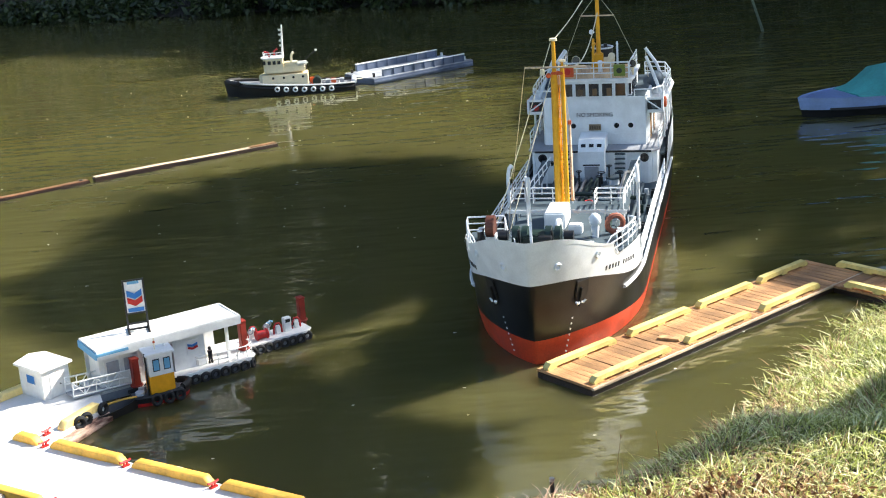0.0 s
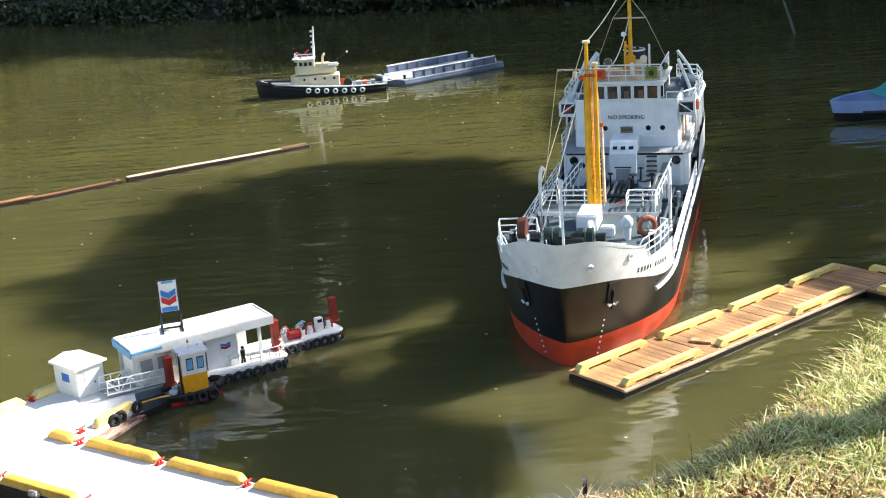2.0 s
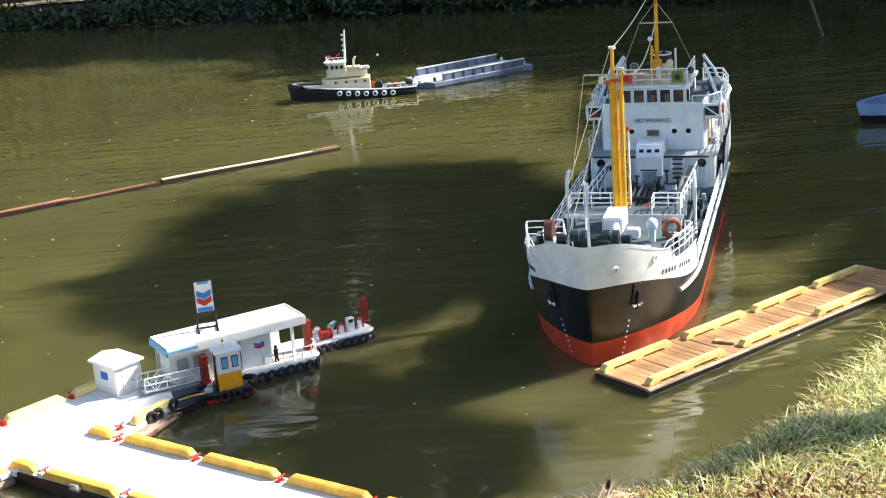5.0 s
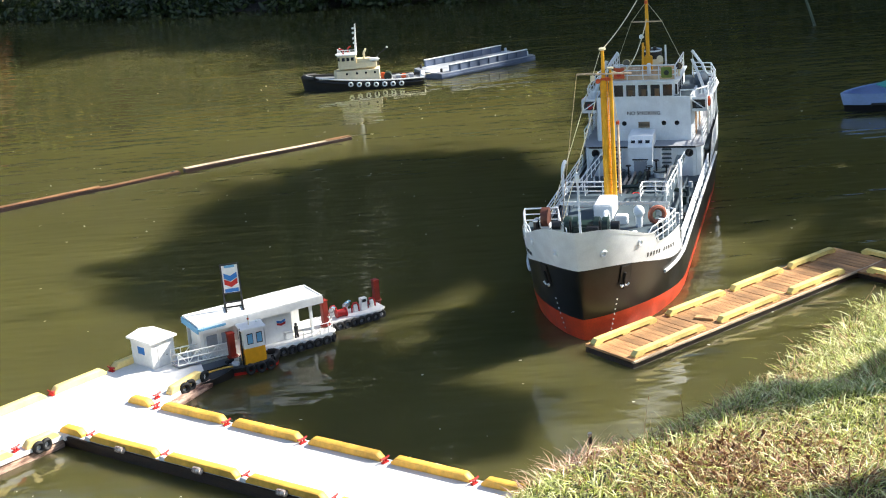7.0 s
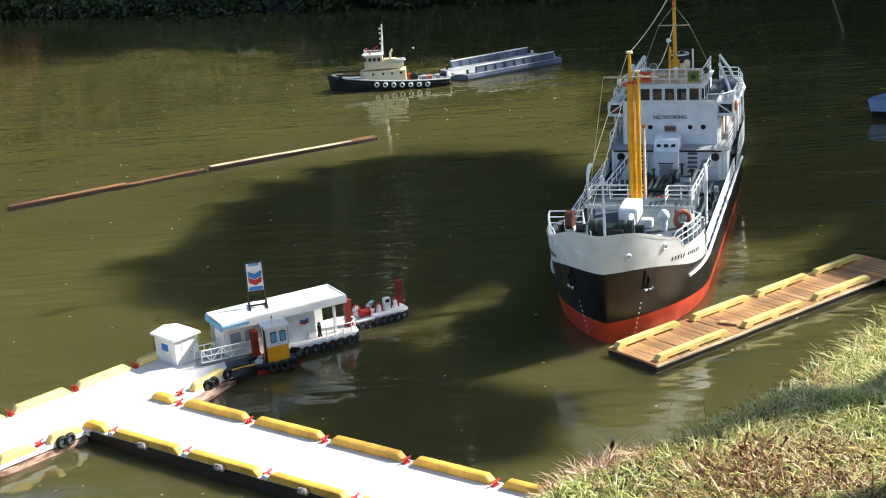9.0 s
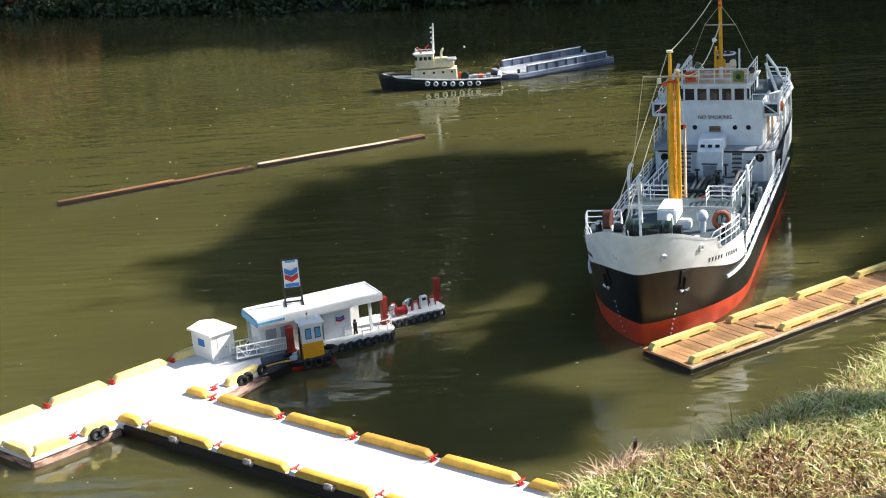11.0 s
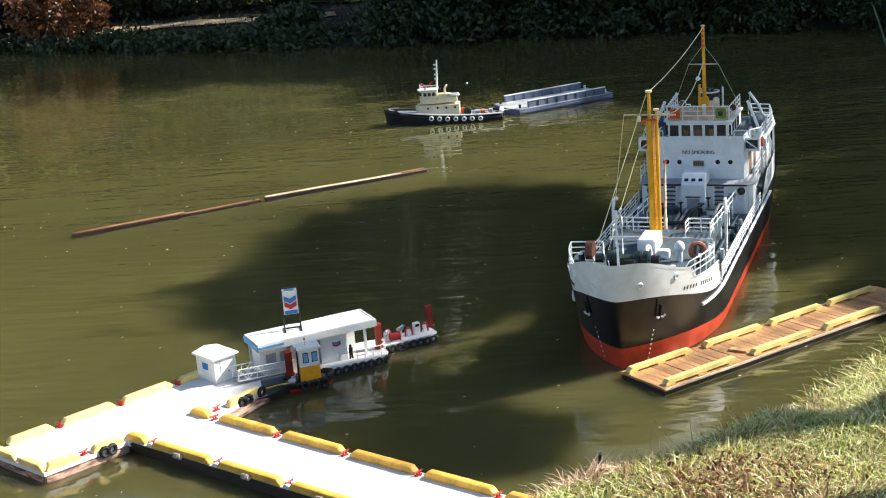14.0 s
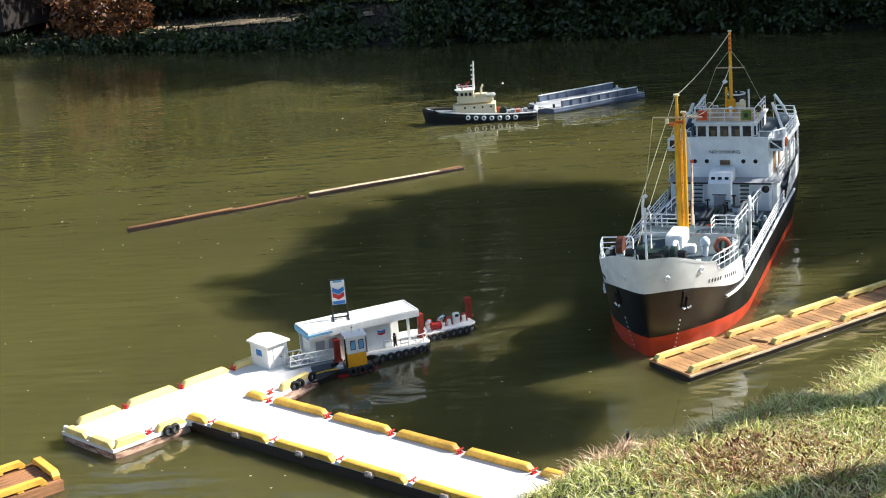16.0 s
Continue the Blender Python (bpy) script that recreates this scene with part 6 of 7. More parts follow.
figure.matrix_basis = FM @ pose(0.315, 0.055, 0.042)
tagged(figure, "small dark plain figurine standing on the fuel float", "figurine")
cb = thing("ice_chest", "small white rounded box on the fuel float", "box", FM @ pose(0.275, 0.065, 0.042))
part("body", box(B(), (0, 0, 0.018), (0.045, 0.03, 0.036), bev=0.006), WHITE, cb)
part("lid", box(B(), (0, 0, 0.040), (0.047, 0.032, 0.008), bev=0.003), WHITE, cb)

# gangway
gw = thing("gangway", "white lattice-sided gangway between dock and fuel float", "gangway", FM @ pose(-0.275, 0.025, 0.068, 0, 4, 5))
part("tread", box(B(), (0.135, 0.03, 0.0), (0.29, 0.075, 0.006)), DECK_GREY, gw)
for y in (-0.008, 0.068):
    for z in (0.006, 0.034, 0.062):
        part("chord", tube(B(), [(-0.01, y, z), (0.28, y, z)], 0.0032), WHITE, gw)
    for k in range(7):
        part("upright", tube(B(), [(-0.01 + 0.0483 * k, y, 0.004), (-0.01 + 0.0483 * k, y, 0.062)], 0.0026), WHITE, gw)
    for k in range(6):
        x0 = -0.01 + 0.0483 * k
        part("brace", tube(B(), [(x0, y, 0.006 if k % 2 else 0.062), (x0 + 0.0483, y, 0.062 if k % 2 else 0.006)], 0.0022), WHITE, gw)

# the dock hut
hut = thing("dock_hut", "small white shed with a blue notice panel on the dock", "shed", frame_at(-1.949, 5.058, CA) @ Matrix.Scale(1.018, 4) @ pose(1.05, 0.288, DOCK_Z + 0.002) @ Matrix.Scale(0.88, 4))
part("wall", box(B(), (0, 0, 0.07), (0.135, 0.165, 0.14), bev=0.001), WHITE, hut)
bm = B()
hw = [(-0.085, -0.10, 0.138), (0.085, -0.10, 0.138), (0.085, 0.10, 0.138), (-0.085, 0.10, 0.138)]
lo = [bm.verts.new(p) for p in hw]
mid_ = [bm.verts.new((p[0], p[1], p[2] + 0.010)) for p in hw]
ri = [bm.verts.new((0, -0.10, 0.166)), bm.verts.new((0, 0.10, 0.166))]
bm.faces.new(lo[::-1])
for k in range(4):
    bm.faces.new((lo[k], lo[(k + 1) % 4], mid_[(k + 1) % 4], mid_[k]))
bm.faces.new((mid_[0], mid_[1], ri[0])), bm.faces.new((mid_[2], mid_[3], ri[1]))
bm.faces.new((mid_[1], mid_[2], ri[1], ri[0])), bm.faces.new((mid_[3], mid_[0], ri[0], ri[1]))
part("roof", bm, WHITE, hut)
part("notice", box(B(), (-0.0685, 0.005, 0.085), (0.003, 0.055, 0.038)), BLUE, hut, "blue notice with a pale border")
part("notice_border", box(B(), (-0.0682, 0.005, 0.085), (0.002, 0.062, 0.045)), WHITE, hut)
dr = part("door", box(B(), (0.0, -0.0835, 0.058), (0.062, 0.003, 0.112)), WHITE, hut)
part("handle", cyl(B(), (0.018, -0.085, 0.055), (0.018, -0.09, 0.055), 0.003, seg=8), BLACK, dr)
for k in range(5):
    part("corner_board", box(B(), (-0.0675 + 0.135 * (k % 2), -0.0825 + 0.165 * (k // 2 % 2), 0.07), (0.006, 0.006, 0.14)), WHITE, hut) if k < 4 else None

# mooring skiff bow under the gangway
sb = thing("moored_skiff", "black skiff with a yellow gunwale moored at the dock", "boat", FM @ pose(-0.20, -0.115, 0.0, 0, 0, 8))
bm = B()
rows = []
for i in range(9):
    x = -0.11 + 0.24 * i / 8
    w_ = 0.042 * (1 - max(0, (i - 3) / 5) ** 2.0) ** 0.7
    rows.append([bm.verts.new((x, y * w_, z + 0.012 * (i / 8) ** 2)) for y, z in ((-0.25, -0.02), (-1.0, 0.035), (-0.82, 0.035), (-0.4, 0.012), (0.4, 0.012), (0.82, 0.035), (1.0, 0.035), (0.25, -0.02))])
for a, b in zip(rows, rows[1:]):
    for k in range(8):
        bm.faces.new((a[k], a[(k + 1) % 8], b[(k + 1) % 8], b[k]))
bm.faces.new(rows[0][::-1])
part("hull", bm, BLACK, sb)
part("gunwale", tube(B(), [(-0.11 + 0.24 * i / 8, 0.042 * (1 - max(0, (i - 3) / 5) ** 2.0) ** 0.7, 0.038 + 0.012 * (i / 8) ** 2) for i in range(9)], 0.004), BAR_YELLOW, sb)


# ---- boats ----
def boat_hull(parent, L, W, zb, zs, zf, za, material, low_material, name="hull", bluff=2.6, stern=0.8):
    """A rounded boat hull along x, bow at +L/2; zb keel, zs waterband, zf and za sheer fore and aft."""
    def hb(x, k):
        t = x / (L / 2)
        if t >= 0:
            h = max(0.0, 1 - t ** (bluff - 0.8 * (1 - k))) ** 0.75
        else:
            h = 1 - (1 - stern) * (-t) ** 3
        return W / 2 * h * (0.82 + 0.18 * k)
    def sheer(x):
        t = (x / L + 0.5)
        return za + (zf - za) * t ** 2
    n = 26
    for nm, mt, lo, hi in (("bottom", low_material, lambda x: zb, lambda x: zs), (name, material, lambda x: zs, sheer)):
        bm = B()
        grid = []
        for r in range(4):
            for s in (1, -1):
                line = []
                for i in range(n + 1):
                    x = -L / 2 + L * i / n
                    z = lo(x) + (hi(x) - lo(x)) * r / 3
                    k = max(0.0, min(1.0, (z - zb) / (zf - zb)))
                    line.append(bm.verts.new((x + 0.04 * L * k * (max(0, x) / (L / 2)) ** 3, s * hb(x, k), z)))
                grid.append(line)
        for r in range(3):
            for s in (0, 1):
                a, b = grid[2 * r + s], grid[2 * r + 2 + s]
                for i in range(n):
                    bm.faces.new((a[i], a[i + 1], b[i + 1], b[i]))
            a, b, c, d_ = grid[2 * r], grid[2 * r + 2], grid[2 * r + 3], grid[2 * r + 1]
            bm.faces.new((a[0], b[0], c[0], d_[0]))
        bmesh.ops.remove_doubles(bm, verts=bm.verts, dist=0.0003)
        part(nm, bm, mt, parent)
    return hb, sheer


def deck_plate(parent, hb, sheer, L, drop, material, name="deck"):
    bm = B()
    n = 24
    rows = []
    for i in range(n):
        x = -L / 2 + L * i / n
        z = sheer(x) - drop
        w_ = hb(x, 0.9) * 0.96
        rows.append((bm.verts.new((x, w_, z)), bm.verts.new((x, -w_, z))))
    for a, b in zip(rows, rows[1:]):
        bm.faces.new((a[0], a[1], b[1], b[0]))
    tip = bm.verts.new((L / 2 * 0.99, 0, sheer(L / 2) - drop))
    bm.faces.new((rows[-1][0], rows[-1][1], tip))
    bmesh.ops.solidify(bm, geom=bm.faces[:], thickness=0.004)
    part(name, bm, material, parent)


# yellow harbour tug
yt = thing("harbour_tug", "tiny model harbour tug with a yellow and white wheelhouse", "tug boat", frame_at(-0.982, 5.999, radians(21)) @ Matrix.Diagonal((0.84, 0.92, 1.03, 1.0)))
hb, sh = boat_hull(yt, 0.27, 0.125, -0.03, 0.014, 0.055, 0.042, BLACK, RED, bluff=3.2, stern=0.75)
deck_plate(yt, hb, sh, 0.27, 0.012, DECK_GREY)
part("fender", tube(B(), [(x, hb(x, 1) + 0.003, sh(x) - 0.004) for x in [0.137 - 0.274 * (k / 24) for k in range(25)]] [1:], 0.007, 8), RUBBER, yt, "black rubber bow fender")
part("fender", tube(B(), [(x, -hb(x, 1) - 0.003, sh(x) - 0.004) for x in [0.137 - 0.274 * (k / 24) for k in range(25)]] [1:], 0.007, 8), RUBBER, yt)
part("bow_pad", tube(B(), [(0.10, 0.045, 0.045), (0.13, 0.025, 0.048), (0.142, 0, 0.05), (0.13, -0.025, 0.048), (0.10, -0.045, 0.045)], 0.016, 10), RUBBER, yt)
for s in (1, -1):
    for x in (-0.035, 0.025, 0.08):
        piece("tyre", TYRE, yt, pose(x, s * (hb(x, 1) + 0.011), 0.026))
cab = part("cabin", prism(B(), [(0.068, -0.040), (0.068, 0.040), (-0.05, 0.048), (-0.05, -0.048)], 0.035, 0.112), TUG_YELLOW, yt, "orange-yellow lower cabin")
bm = prism(B(), [(0.068, -0.040), (0.068, 0.040), (-0.05, 0.048), (-0.05, -0.048)], 0.112, 0.195)
wheel = part("wheelhouse", bm, WHITE, yt, "white wheelhouse with dark rounded windows")
for s in (1, -1):
    for x in (0.040, -0.012):
        wdw = part("window", box(B(), (x, s * (0.0446 - 0.068 * x), 0.155), (0.034, 0.003, 0.050), bev=0.001, rz=-s * 0.07), BLACK, wheel)
        part("pane", box(B(), (x, s * (0.0459 - 0.068 * x), 0.155), (0.026, 0.002, 0.041), rz=-s * 0.07), TRIM_BLUE, wdw)
for y in (-0.017, 0.017):
    part("window", box(B(), (0.0685, y, 0.156), (0.003, 0.028, 0.044)), DARK_GLASS, wheel)
part("rear_door", box(B(), (-0.051, 0.0, 0.11), (0.004, 0.036, 0.13)), BLACK, wheel)
part("roof", box(B(), (0.010, 0, 0.200), (0.142, 0.112, 0.011), bev=0.003), WHITE, yt)
part("mast", cyl(B(), (0.0, 0, 0.2), (0.0, 0, 0.25), 0.003, seg=8), CREAM, yt)
part("mast_light", ball(B(), (0.0, 0, 0.235), 0.006), ORANGE, yt)
part("searchlight", ball(B(), (0.05, 0.02, 0.209), 0.008), WHITE, yt)
part("exhaust", cyl(B(), (-0.058, -0.030, 0.035), (-0.058, -0.030, 0.205), 0.005, seg=8), BLACK, yt)
part("hatch", cyl(B(), (-0.095, 0, 0.035), (-0.095, 0, 0.046), 0.022, seg=16), WHITE, yt)
part("towing_post", cyl(B(), (-0.068, 0, 0.035), (-0.068, 0, 0.065), 0.006, seg=8), STEEL, yt)

# the large tug out on the pond
tg = thing("towing_tug", "model towing tug with black hull and cream deckhouse", "tug boat", frame_at(-0.69, 12.59, radians(180)))
hb, sh = boat_hull(tg, 1.06, 0.29, -0.08, 0.010, 0.140, 0.066, HULL_BLACK, HULL_BLACK, bluff=2.8, stern=0.8)
deck_plate(tg, hb, sh, 1.06, 0.018, DECK_GREY)
for s in (1, -1):
    part("bulwark_cap", tube(B(), [(x, s * hb(x, 1), sh(x)) for x in [0.52 - 1.05 * k / 30 for k in range(31)]], 0.007), WHITE if s > 0 else RUBBER, tg)
    part("belt_fender", tube(B(), [(x, s * (hb(x, 0.8) + 0.006), sh(x) - 0.032) for x in [0.50 - 1.02 * k / 30 for k in range(31)]], 0.012), RUBBER, tg)
    for k in range(7):
        x = 0.12 - 0.075 * k
        part("tyre", ring(B(), (x, s * (hb(x, 0.9) + 0.018), sh(x) - 0.035), 0.017, 0.0065, (0, 1, 0), 14, 6), SHIP_WHITE, tg, "white-painted tyre fender")
part("bow_fender", tube(B(), [(0.44, 0.10, 0.12), (0.51, 0.06, 0.125), (0.54, 0, 0.13), (0.51, -0.06, 0.125), (0.44, -0.10, 0.12)], 0.02, 10), RUBBER, tg)
part("stern_roller", cyl(B(), (-0.52, -0.10, 0.068), (-0.52, 0.10, 0.068), 0.022, seg=12), SHIP_WHITE, tg)
part("deckhouse", prism(B(), [(0.24, -0.07), (0.27, 0), (0.24, 0.07), (-0.14, 0.085), (-0.14, -0.085)], 0.045, 0.165), CREAM, tg, "cream deckhouse")
wh2 = part("wheelhouse", prism(B(), [(0.20, -0.06), (0.225, 0), (0.20, 0.06), (0.06, 0.07), (0.06, -0.07)], 0.18, 0.30), CREAM, tg)
for s in (1, -1):
    for x in (0.17, 0.13, 0.09):
        part("window", box(B(), (x, s * 0.0665, 0.268), (0.026, 0.006, 0.03), rz=-s * 0.07), DARK_GLASS, wh2)
    for x in (0.15, 0.06, -0.02, -0.10):
        part("porthole", cyl(B(), (x, s * 0.076, 0.14), (x, s * 0.0875, 0.14), 0.010, seg=12), DARK_GLASS, tg)
for y in (-0.04, 0.0, 0.04):
    part("front_window", box(B(), (0.212, y, 0.268), (0.02, 0.028, 0.03)), DARK_GLASS, wh2)
part("roof", prism(B(), [(0.22, -0.07), (0.245, 0), (0.22, 0.07), (0.05, 0.08), (0.05, -0.08)], 0.30, 0.31), WHITE, wh2)
railing(tg, [(0.20, -0.065, 0.31), (0.22, 0, 0.31), (0.20, 0.065, 0.31), (0.06, 0.07, 0.31)], 0.04, 2, 0.05)
m2 = part("mast", cyl(B(), (0.06, 0, 0.30), (0.045, 0, 0.57), 0.011, 0.006), WHITE, tg, "white signal mast with lamps")
for z in (0.40, 0.44, 0.49, 0.53):
    part("lamp", box(B(), (0.062, 0, z), (0.03, 0.016, 0.016), bev=0.003), WHITE, m2)
part("yard", cyl(B(), (0.055, -0.05, 0.46), (0.055, 0.05, 0.46), 0.003, seg=6), WHITE, m2)
part("monitor", tube(B(), [(0.17, 0.02, 0.31), (0.17, 0.02, 0.345), (0.21, 0.02, 0.36)], 0.008), RED, tg, "red fire monitor")
part("monitor", tube(B(), [(0.13, -0.03, 0.31), (0.13, -0.03, 0.35), (0.10, -0.03, 0.37)], 0.007), RED, tg)
part("casing", prism(B(), [(0.06, -0.055), (0.06, 0.055), (-0.12, 0.05), (-0.12, -0.05)], 0.18, 0.225), CREAM, tg)
for y in (-0.035, 0.035):
    part("exhaust", tube(B(), [(-0.01, y, 0.22), (-0.012, y, 0.31), (-0.03, y, 0.335)], 0.010), CREAM, tg)
sl = part("casing_top", prism(B(), [(0.05, -0.045), (0.05, 0.045), (-0.06, 0.045), (-0.06, -0.045)], 0.225, 0.26), CREAM, tg)
part("dinghy", box(B(), (-0.09, 0.02, 0.245), (0.12, 0.05, 0.03), bev=0.012), WHITE, tg)
part("crane", tube(B(), [(-0.13, -0.04, 0.18), (-0.13, -0.04, 0.27), (-0.22, -0.03, 0.33)], 0.006), BLACK, tg)
part("crane_lamp", ball(B(), (-0.22, -0.03, 0.335), 0.010), WHITE, tg)
part("winch", cyl(B(), (-0.21, -0.05, 0.085), (-0.21, 0.05, 0.085), 0.035, seg=16), GREEN_MACH, tg)
part("tow_hook", box(B(), (-0.17, 0, 0.085), (0.04, 0.03, 0.06), bev=0.004), ORANGE, tg)
part("cargo_rail", tube(B(), [(-0.25, 0.10, 0.06), (-0.25, 0.10, 0.10), (-0.40, 0.10, 0.10), (-0.40, 0.10, 0.055)], 0.005), WHITE, tg)
for x in (-0.30, -0.35, -0.42):
    part("deck_gear", box(B(), (x, -0.02, 0.068), (0.04, 0.06, 0.035), bev=0.004), ORANGE if x == -0.35 else DECK_GREY, tg)
for k in range(8):
    part("name_bar", box(B(), (0.40 - 0.016 * k, hb(0.40 - 0.016 * k, 0.85) + 0.004, 0.112), (0.009, 0.003, 0.012), rz=-0.5), WHITE, tg)
line_between(tg, (-0.50, 0, 0.08), (-0.66, -0.24, 0.06), 0.02, 0.003)

# barge
bg = thing("towed_barge", "blue-grey steel barge with ribbed side walls under tow", "barge", frame_at(-0.04, 12.62, math.atan2(0.524, 0.80)))
# x: towards the stern; near side at y = 0
BL, BW = 1.12, 0.46
part("hull", prism(B(), [(0.05, 0.0), (BL, 0.0), (BL, BW), (0.05, BW), (0, BW / 2)], -0.05, 0.045), BARGE_BLUE, bg, smooth=False)
part("deck", prism(B(), [(0.05, 0.004), (BL, 0.004), (BL, BW - 0.004), (0.05, BW - 0.004), (0.005, BW / 2)], 0.045, 0.051), mat("barge_deck", lin(0.70, 0.72, 0.74), 0.6), bg, smooth=False)
part("rubbing_band", box(B(), (BL / 2 + 0.02, -0.004, 0.02), (BL - 0.05, 0.012, 0.016), bev=0.003), BARGE_BLUE, bg)
for y in (0.025, BW - 0.025):
    w3 = part("side_wall", box(B(), (0.60, y, 0.08), (0.88, 0.012, 0.060)), BARGE_BLUE, bg)
    part("top_rail", box(B(), (0.60, y, 0.113), (0.89, 0.022, 0.008), bev=0.002), SHIP_WHITE, w3)
    for k in range(9):
        part("rib", box(B(), (0.165 + 0.108 * k, y, 0.08), (0.012, 0.030, 0.062), bev=0.002), BARGE_BLUE, w3)
for y in (0.06, BW - 0.06):
    b_ = part("bitt", cyl(B(), (0.09, y, 0.05), (0.09, y, 0.085), 0.012, seg=10), BLACK, bg)
    part("bitt", cyl(B(), (BL - 0.05, y, 0.05), (BL - 0.05, y, 0.085), 0.012, seg=10), SHIP_WHITE, bg)

# covered boat at the eastern side
cv = thing("covered_boat", "pale blue model boat under a teal canvas cover", "boat", frame_at(3.68, 10.30, radians(180 + 12)) @ Matrix.Scale(1.05, 4))
hb, sh = boat_hull(cv, 1.45, 0.50, -0.06, 0.05, 0.135, 0.12, PALE_BLUE, BLACK, bluff=2.2, stern=0.85)
deck_plate(cv, hb, sh, 1.45, 0.004, PALE_BLUE)
bm = B()
rows = []
for i in range(13):
    x = 0.42 - 0.98 * i / 12
    top = 0.13 + 0.17 * smooth(0.42, 0.12, x)
    w_ = hb(x, 1) * 0.93
    rows.append([bm.verts.new((x, y * w_, z)) for y, z in ((-1, 0.125), (-0.72, 0.125 + (top - 0.125) * 0.75 + 0.006 * math.sin(9 * i)), (0, top), (0.72, 0.125 + (top - 0.125) * 0.75 + 0.006 * math.cos(7 * i)), (1, 0.125))])
for a, b in zip(rows, rows[1:]):
    for k in range(4):
        bm.faces.new((a[k], a[k + 1], b[k + 1], b[k]))
bm.faces.new(rows[0]), bm.faces.new(rows[-1][::-1])
part("canvas_cover", bm, TEAL_CANVAS, cv, "teal canvas cover")
part("cabin", box(B(), (-0.22, 0, 0.33), (0.34, 0.26, 0.20), bev=0.012), DECK_GREY, cv)
part("cabin_roof", box(B(), (-0.22, 0, 0.435), (0.38, 0.30, 0.016), bev=0.004), WHITE, cv)
part("side_fender", tube(B(), [(x, hb(x, 0.6) + 0.008, 0.05) for x in (0.6, 0.4, 0.1, -0.3, -0.7)], 0.014), RUBBER, cv)

# leaning pole in the water off the far bank
lp = thing("leaning_pole", "thin pale pole leaning out of the water", "pole", frame_at(3.75, 13.9, 0))
part("shaft", cyl(B(), (0, 0, -0.1), (-0.22, 0.1, 0.62), 0.014, 0.009), mat("pole_green", lin(0.42, 0.47, 0.40), 0.7), lp)


# ---- far bank: path, lawn strip, bushes ----
def strip(name, pts, width, lift, material, label, cat_):
    bm = B()
    rows = []
    for i, (x, y) in enumerate(pts):
        a, b = Vector(pts[max(i - 1, 0)]), Vector(pts[min(i + 1, len(pts) - 1)])
        n = Vector((-(b - a).y, (b - a).x)).normalized() * width / 2
        row = []
        for k in range(-2, 3):
            u, v = x + n.x * k / 2, y + n.y * k / 2
            row.append(bm.verts.new((u, v, float(ground_z(u, v)) + lift)))
        rows.append(row)
    for a, b in zip(rows, rows[1:]):
        for k in range(4):
            bm.faces.new((a[k], a[k + 1], b[k + 1], b[k]))
    return tagged(part(name, bm, material), label, cat_, kind="structure")


strip("footpath", [(-7.0 + 0.35 * k, 20.75 + 0.02 * k - 0.002 * k * k + 0.10 * math.sin(k * 1.1)) for k in range(13)], 0.55, 0.03, PATH_TAN, "pale gravel footpath on the far bank", "path")
LAWN = mat("sunlit_lawn", lin(0.62, 0.68, 0.32), 0.9, var=0.2, scale=2, bump=0.5, grain=40)
strip("lawn", [(-4.6 + 0.5 * k, 23.0 - 0.12 * k) for k in range(12)], 0.9, 0.03, LAWN, "sunlit lawn beyond the far bank", "lawn")


def bush(x, y, r, h, material, seed, label, leaf=0.05, n=46):
    me_, tips_ = crown_mesh("foliage", seed, h, r, n, 46, leaf, material, 0.03)
    t = thing("bush", label, "bush", pose(x, y, float(ground_z(x, y)) - 0.05), "bank bushes")
    part("foliage", me_, None, t)
    bm = B()
    for q in tips_[:9]:
        cyl(bm, (q[0] * 0.1, q[1] * 0.1, 0), Vector(q) * 0.85, 0.012, 0.004, 5)
    part("stem", bm, BARK, t)


bush(-6.55, 20.1, 0.55, 1.2, LEAF_RUST, 201, "bush with orange-brown autumn leaves on the far shore")
bush(-7.2, 20.5, 0.6, 1.5, LEAF_RUST, 202, "bush with orange-brown autumn leaves on the far shore")
for k, (x, y, r, h) in enumerate([(-1.6, 18.7, 0.55, 0.7), (-0.7, 18.5, 0.6, 0.9), (0.2, 18.4, 0.6, 1.0), (1.1, 18.2, 0.6, 0.9), (2.0, 18.0, 0.6, 1.1), (2.9, 17.7, 0.6, 1.0), (3.8, 17.4, 0.6, 1.2), (4.8, 17.0, 0.7, 1.1), (6.0, 16.4, 0.8, 1.2), (-3.2, 19.3, 0.4, 0.35), (-10.5, 22.3, 0.8, 1.0), (-0.3, 19.4, 0.8, 1.4), (1.6, 19.1, 0.8, 1.5), (3.4, 18.6, 0.8, 1.5), (5.2, 17.9, 0.8, 1.5), (7.0, 16.2, 0.9, 1.4)]):
    # tall eastern bushes get the sunlit gold colour for the reflection below them
    gold = h > 1.35 and x > 1
    bush(x, y, r, h, LEAF_SUN_GOLD if gold else LEAF_DARK, 300 + k, "bush above the far shore, sunlight put into its yellow-green leaves" if gold else "dark green bush overhanging the far shore")
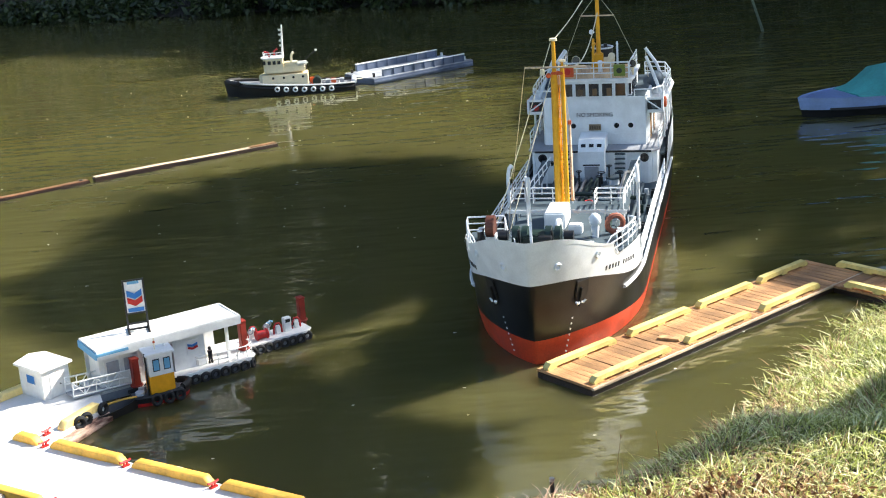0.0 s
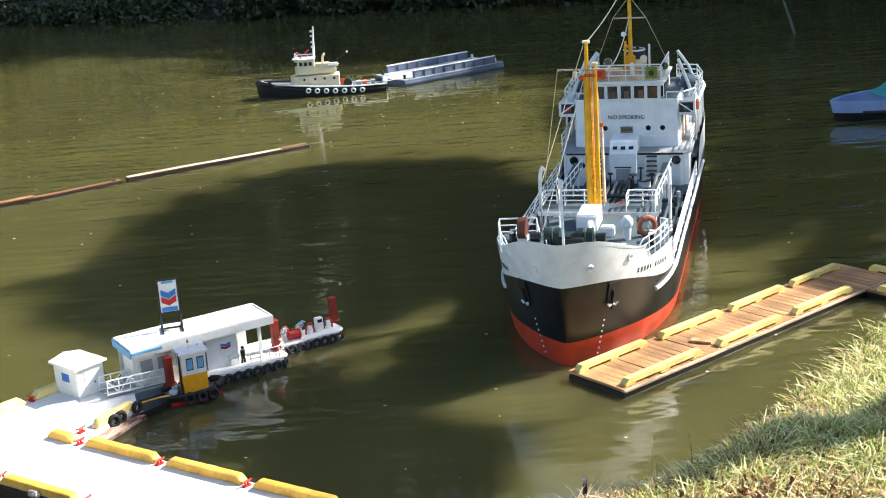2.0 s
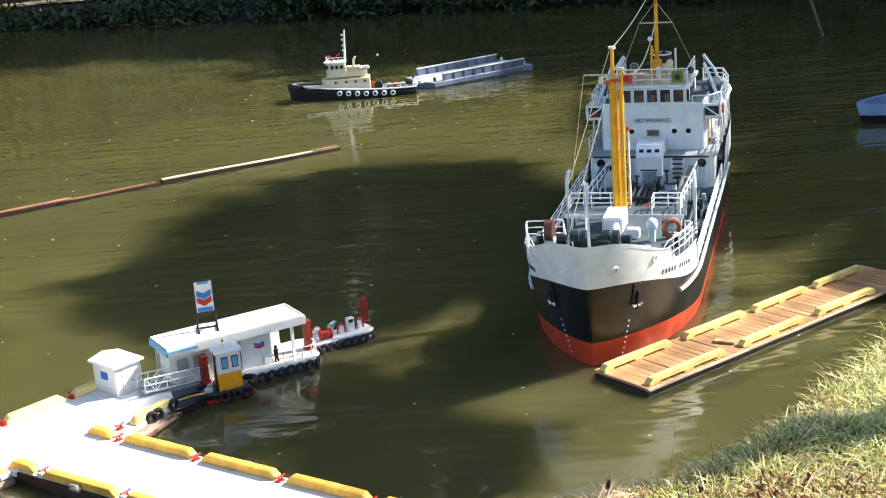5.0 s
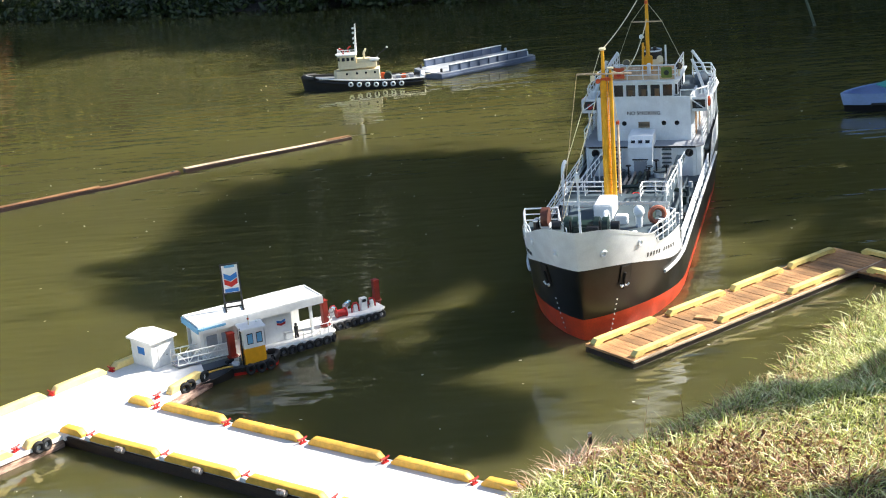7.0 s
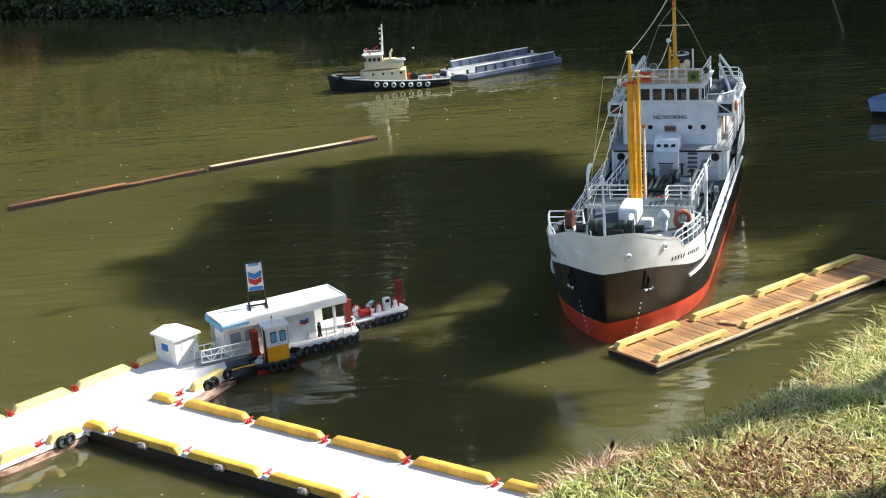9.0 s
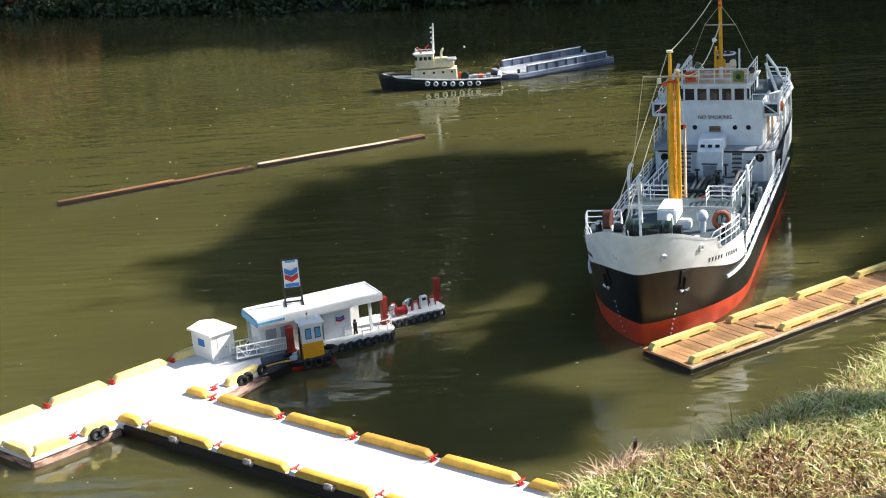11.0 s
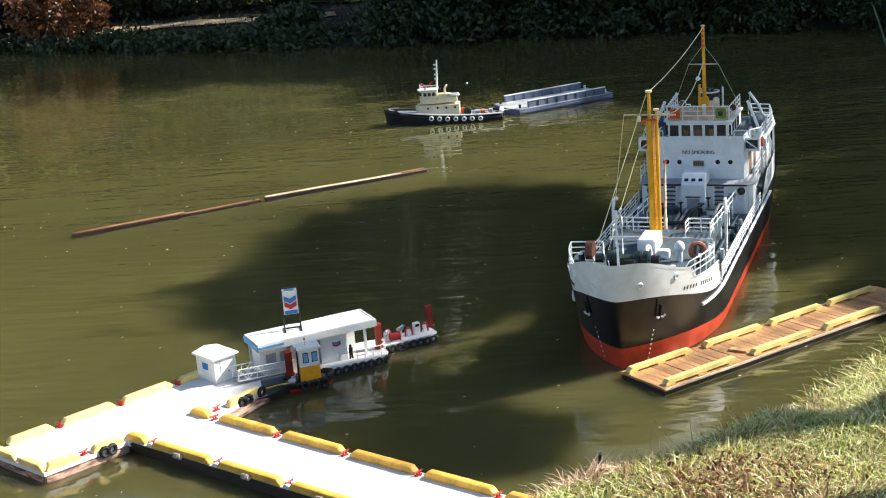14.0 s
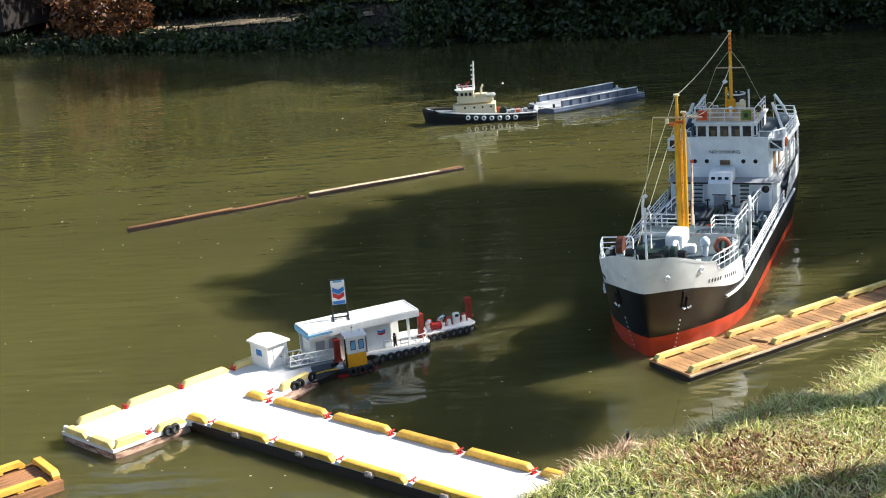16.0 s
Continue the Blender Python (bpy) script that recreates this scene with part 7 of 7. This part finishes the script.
# dark leaf colour puts the bank's shade into this grass
tagged(new("far_bank_grass", blades("far_bank_grass", 9000, (-10.5, 8.0, 15.5, 23.5), 0.03, 0.11, 0.008, LEAF_DARK, 1.2)), "rough grass and weeds on the far shore, coloured dark as if shaded", "grass", kind="stuff")
# dark row added along the waterline, its colour standing in for shade
for k, (x, y) in enumerate([(-7.6, 20.35), (-6.7, 20.05), (-5.9, 19.75), (-5.1, 19.45), (-4.3, 19.15), (-3.6, 18.9), (-2.9, 18.75), (-8.6, 20.8), (-1.7, 18.3), (-0.7, 18.15), (0.3, 18.0), (1.3, 17.8), (2.3, 17.5), (3.3, 17.15), (4.3, 16.8), (5.3, 16.25), (6.2, 15.75)]):
    bush(x, y, 0.5, (0.14 if x < -2.0 else 0.34) + 0.04 * (k % 3), LEAF_DARK, 400 + k, "low bank growth over the water, added dark for the shoreline's shade", 0.04, 40)

# dark boathouse behind the orange bush
shed = thing("boathouse", "dark brown timber boathouse with a pale roof edge", "shed", frame_at(-9.4, 21.6, radians(-14)))
SHED_BROWN = mat("shed_brown", lin(0.13, 0.10, 0.085), 0.85, var=0.25, scale=3, bump=0.4, grain=20, stretch=(1, 1, 6))
SHED_GREY = mat("shed_grey", lin(0.40, 0.37, 0.34), 0.8)
part("wall", box(B(), (0, 0, 0.9), (2.2, 1.6, 1.2), bev=0.01), SHED_BROWN, shed)
for k in range(9):
    part("board", box(B(), (-1.0 + 0.25 * k, -0.81, 0.9), (0.22, 0.02, 1.18), bev=0.004), SHED_BROWN, shed)
part("roof", box(B(), (0, 0, 1.56), (2.5, 1.9, 0.08), rx=radians(6)), SHED_BROWN, shed)
part("eave_board", box(B(), (0, -0.96, 1.45), (2.5, 0.03, 0.06)), SHED_GREY, shed, "grey eave board")
for x in (-0.9, 0, 0.9):
    part("post", box(B(), (x, -0.7, 0.2), (0.1, 0.1, 0.5)), SHED_BROWN, shed)
# shrubs added as a dark backdrop that hides the bright ground behind the path
for k in range(9):
    bush(-9.0 + 0.85 * k, 22.35 + 0.1 * math.sin(k * 2.0), 0.65, 0.9 + 0.2 * (k % 3), LEAF_DARK, 450 + k, "dark shrubs added behind the far footpath as a dim backdrop", 0.05, 44)
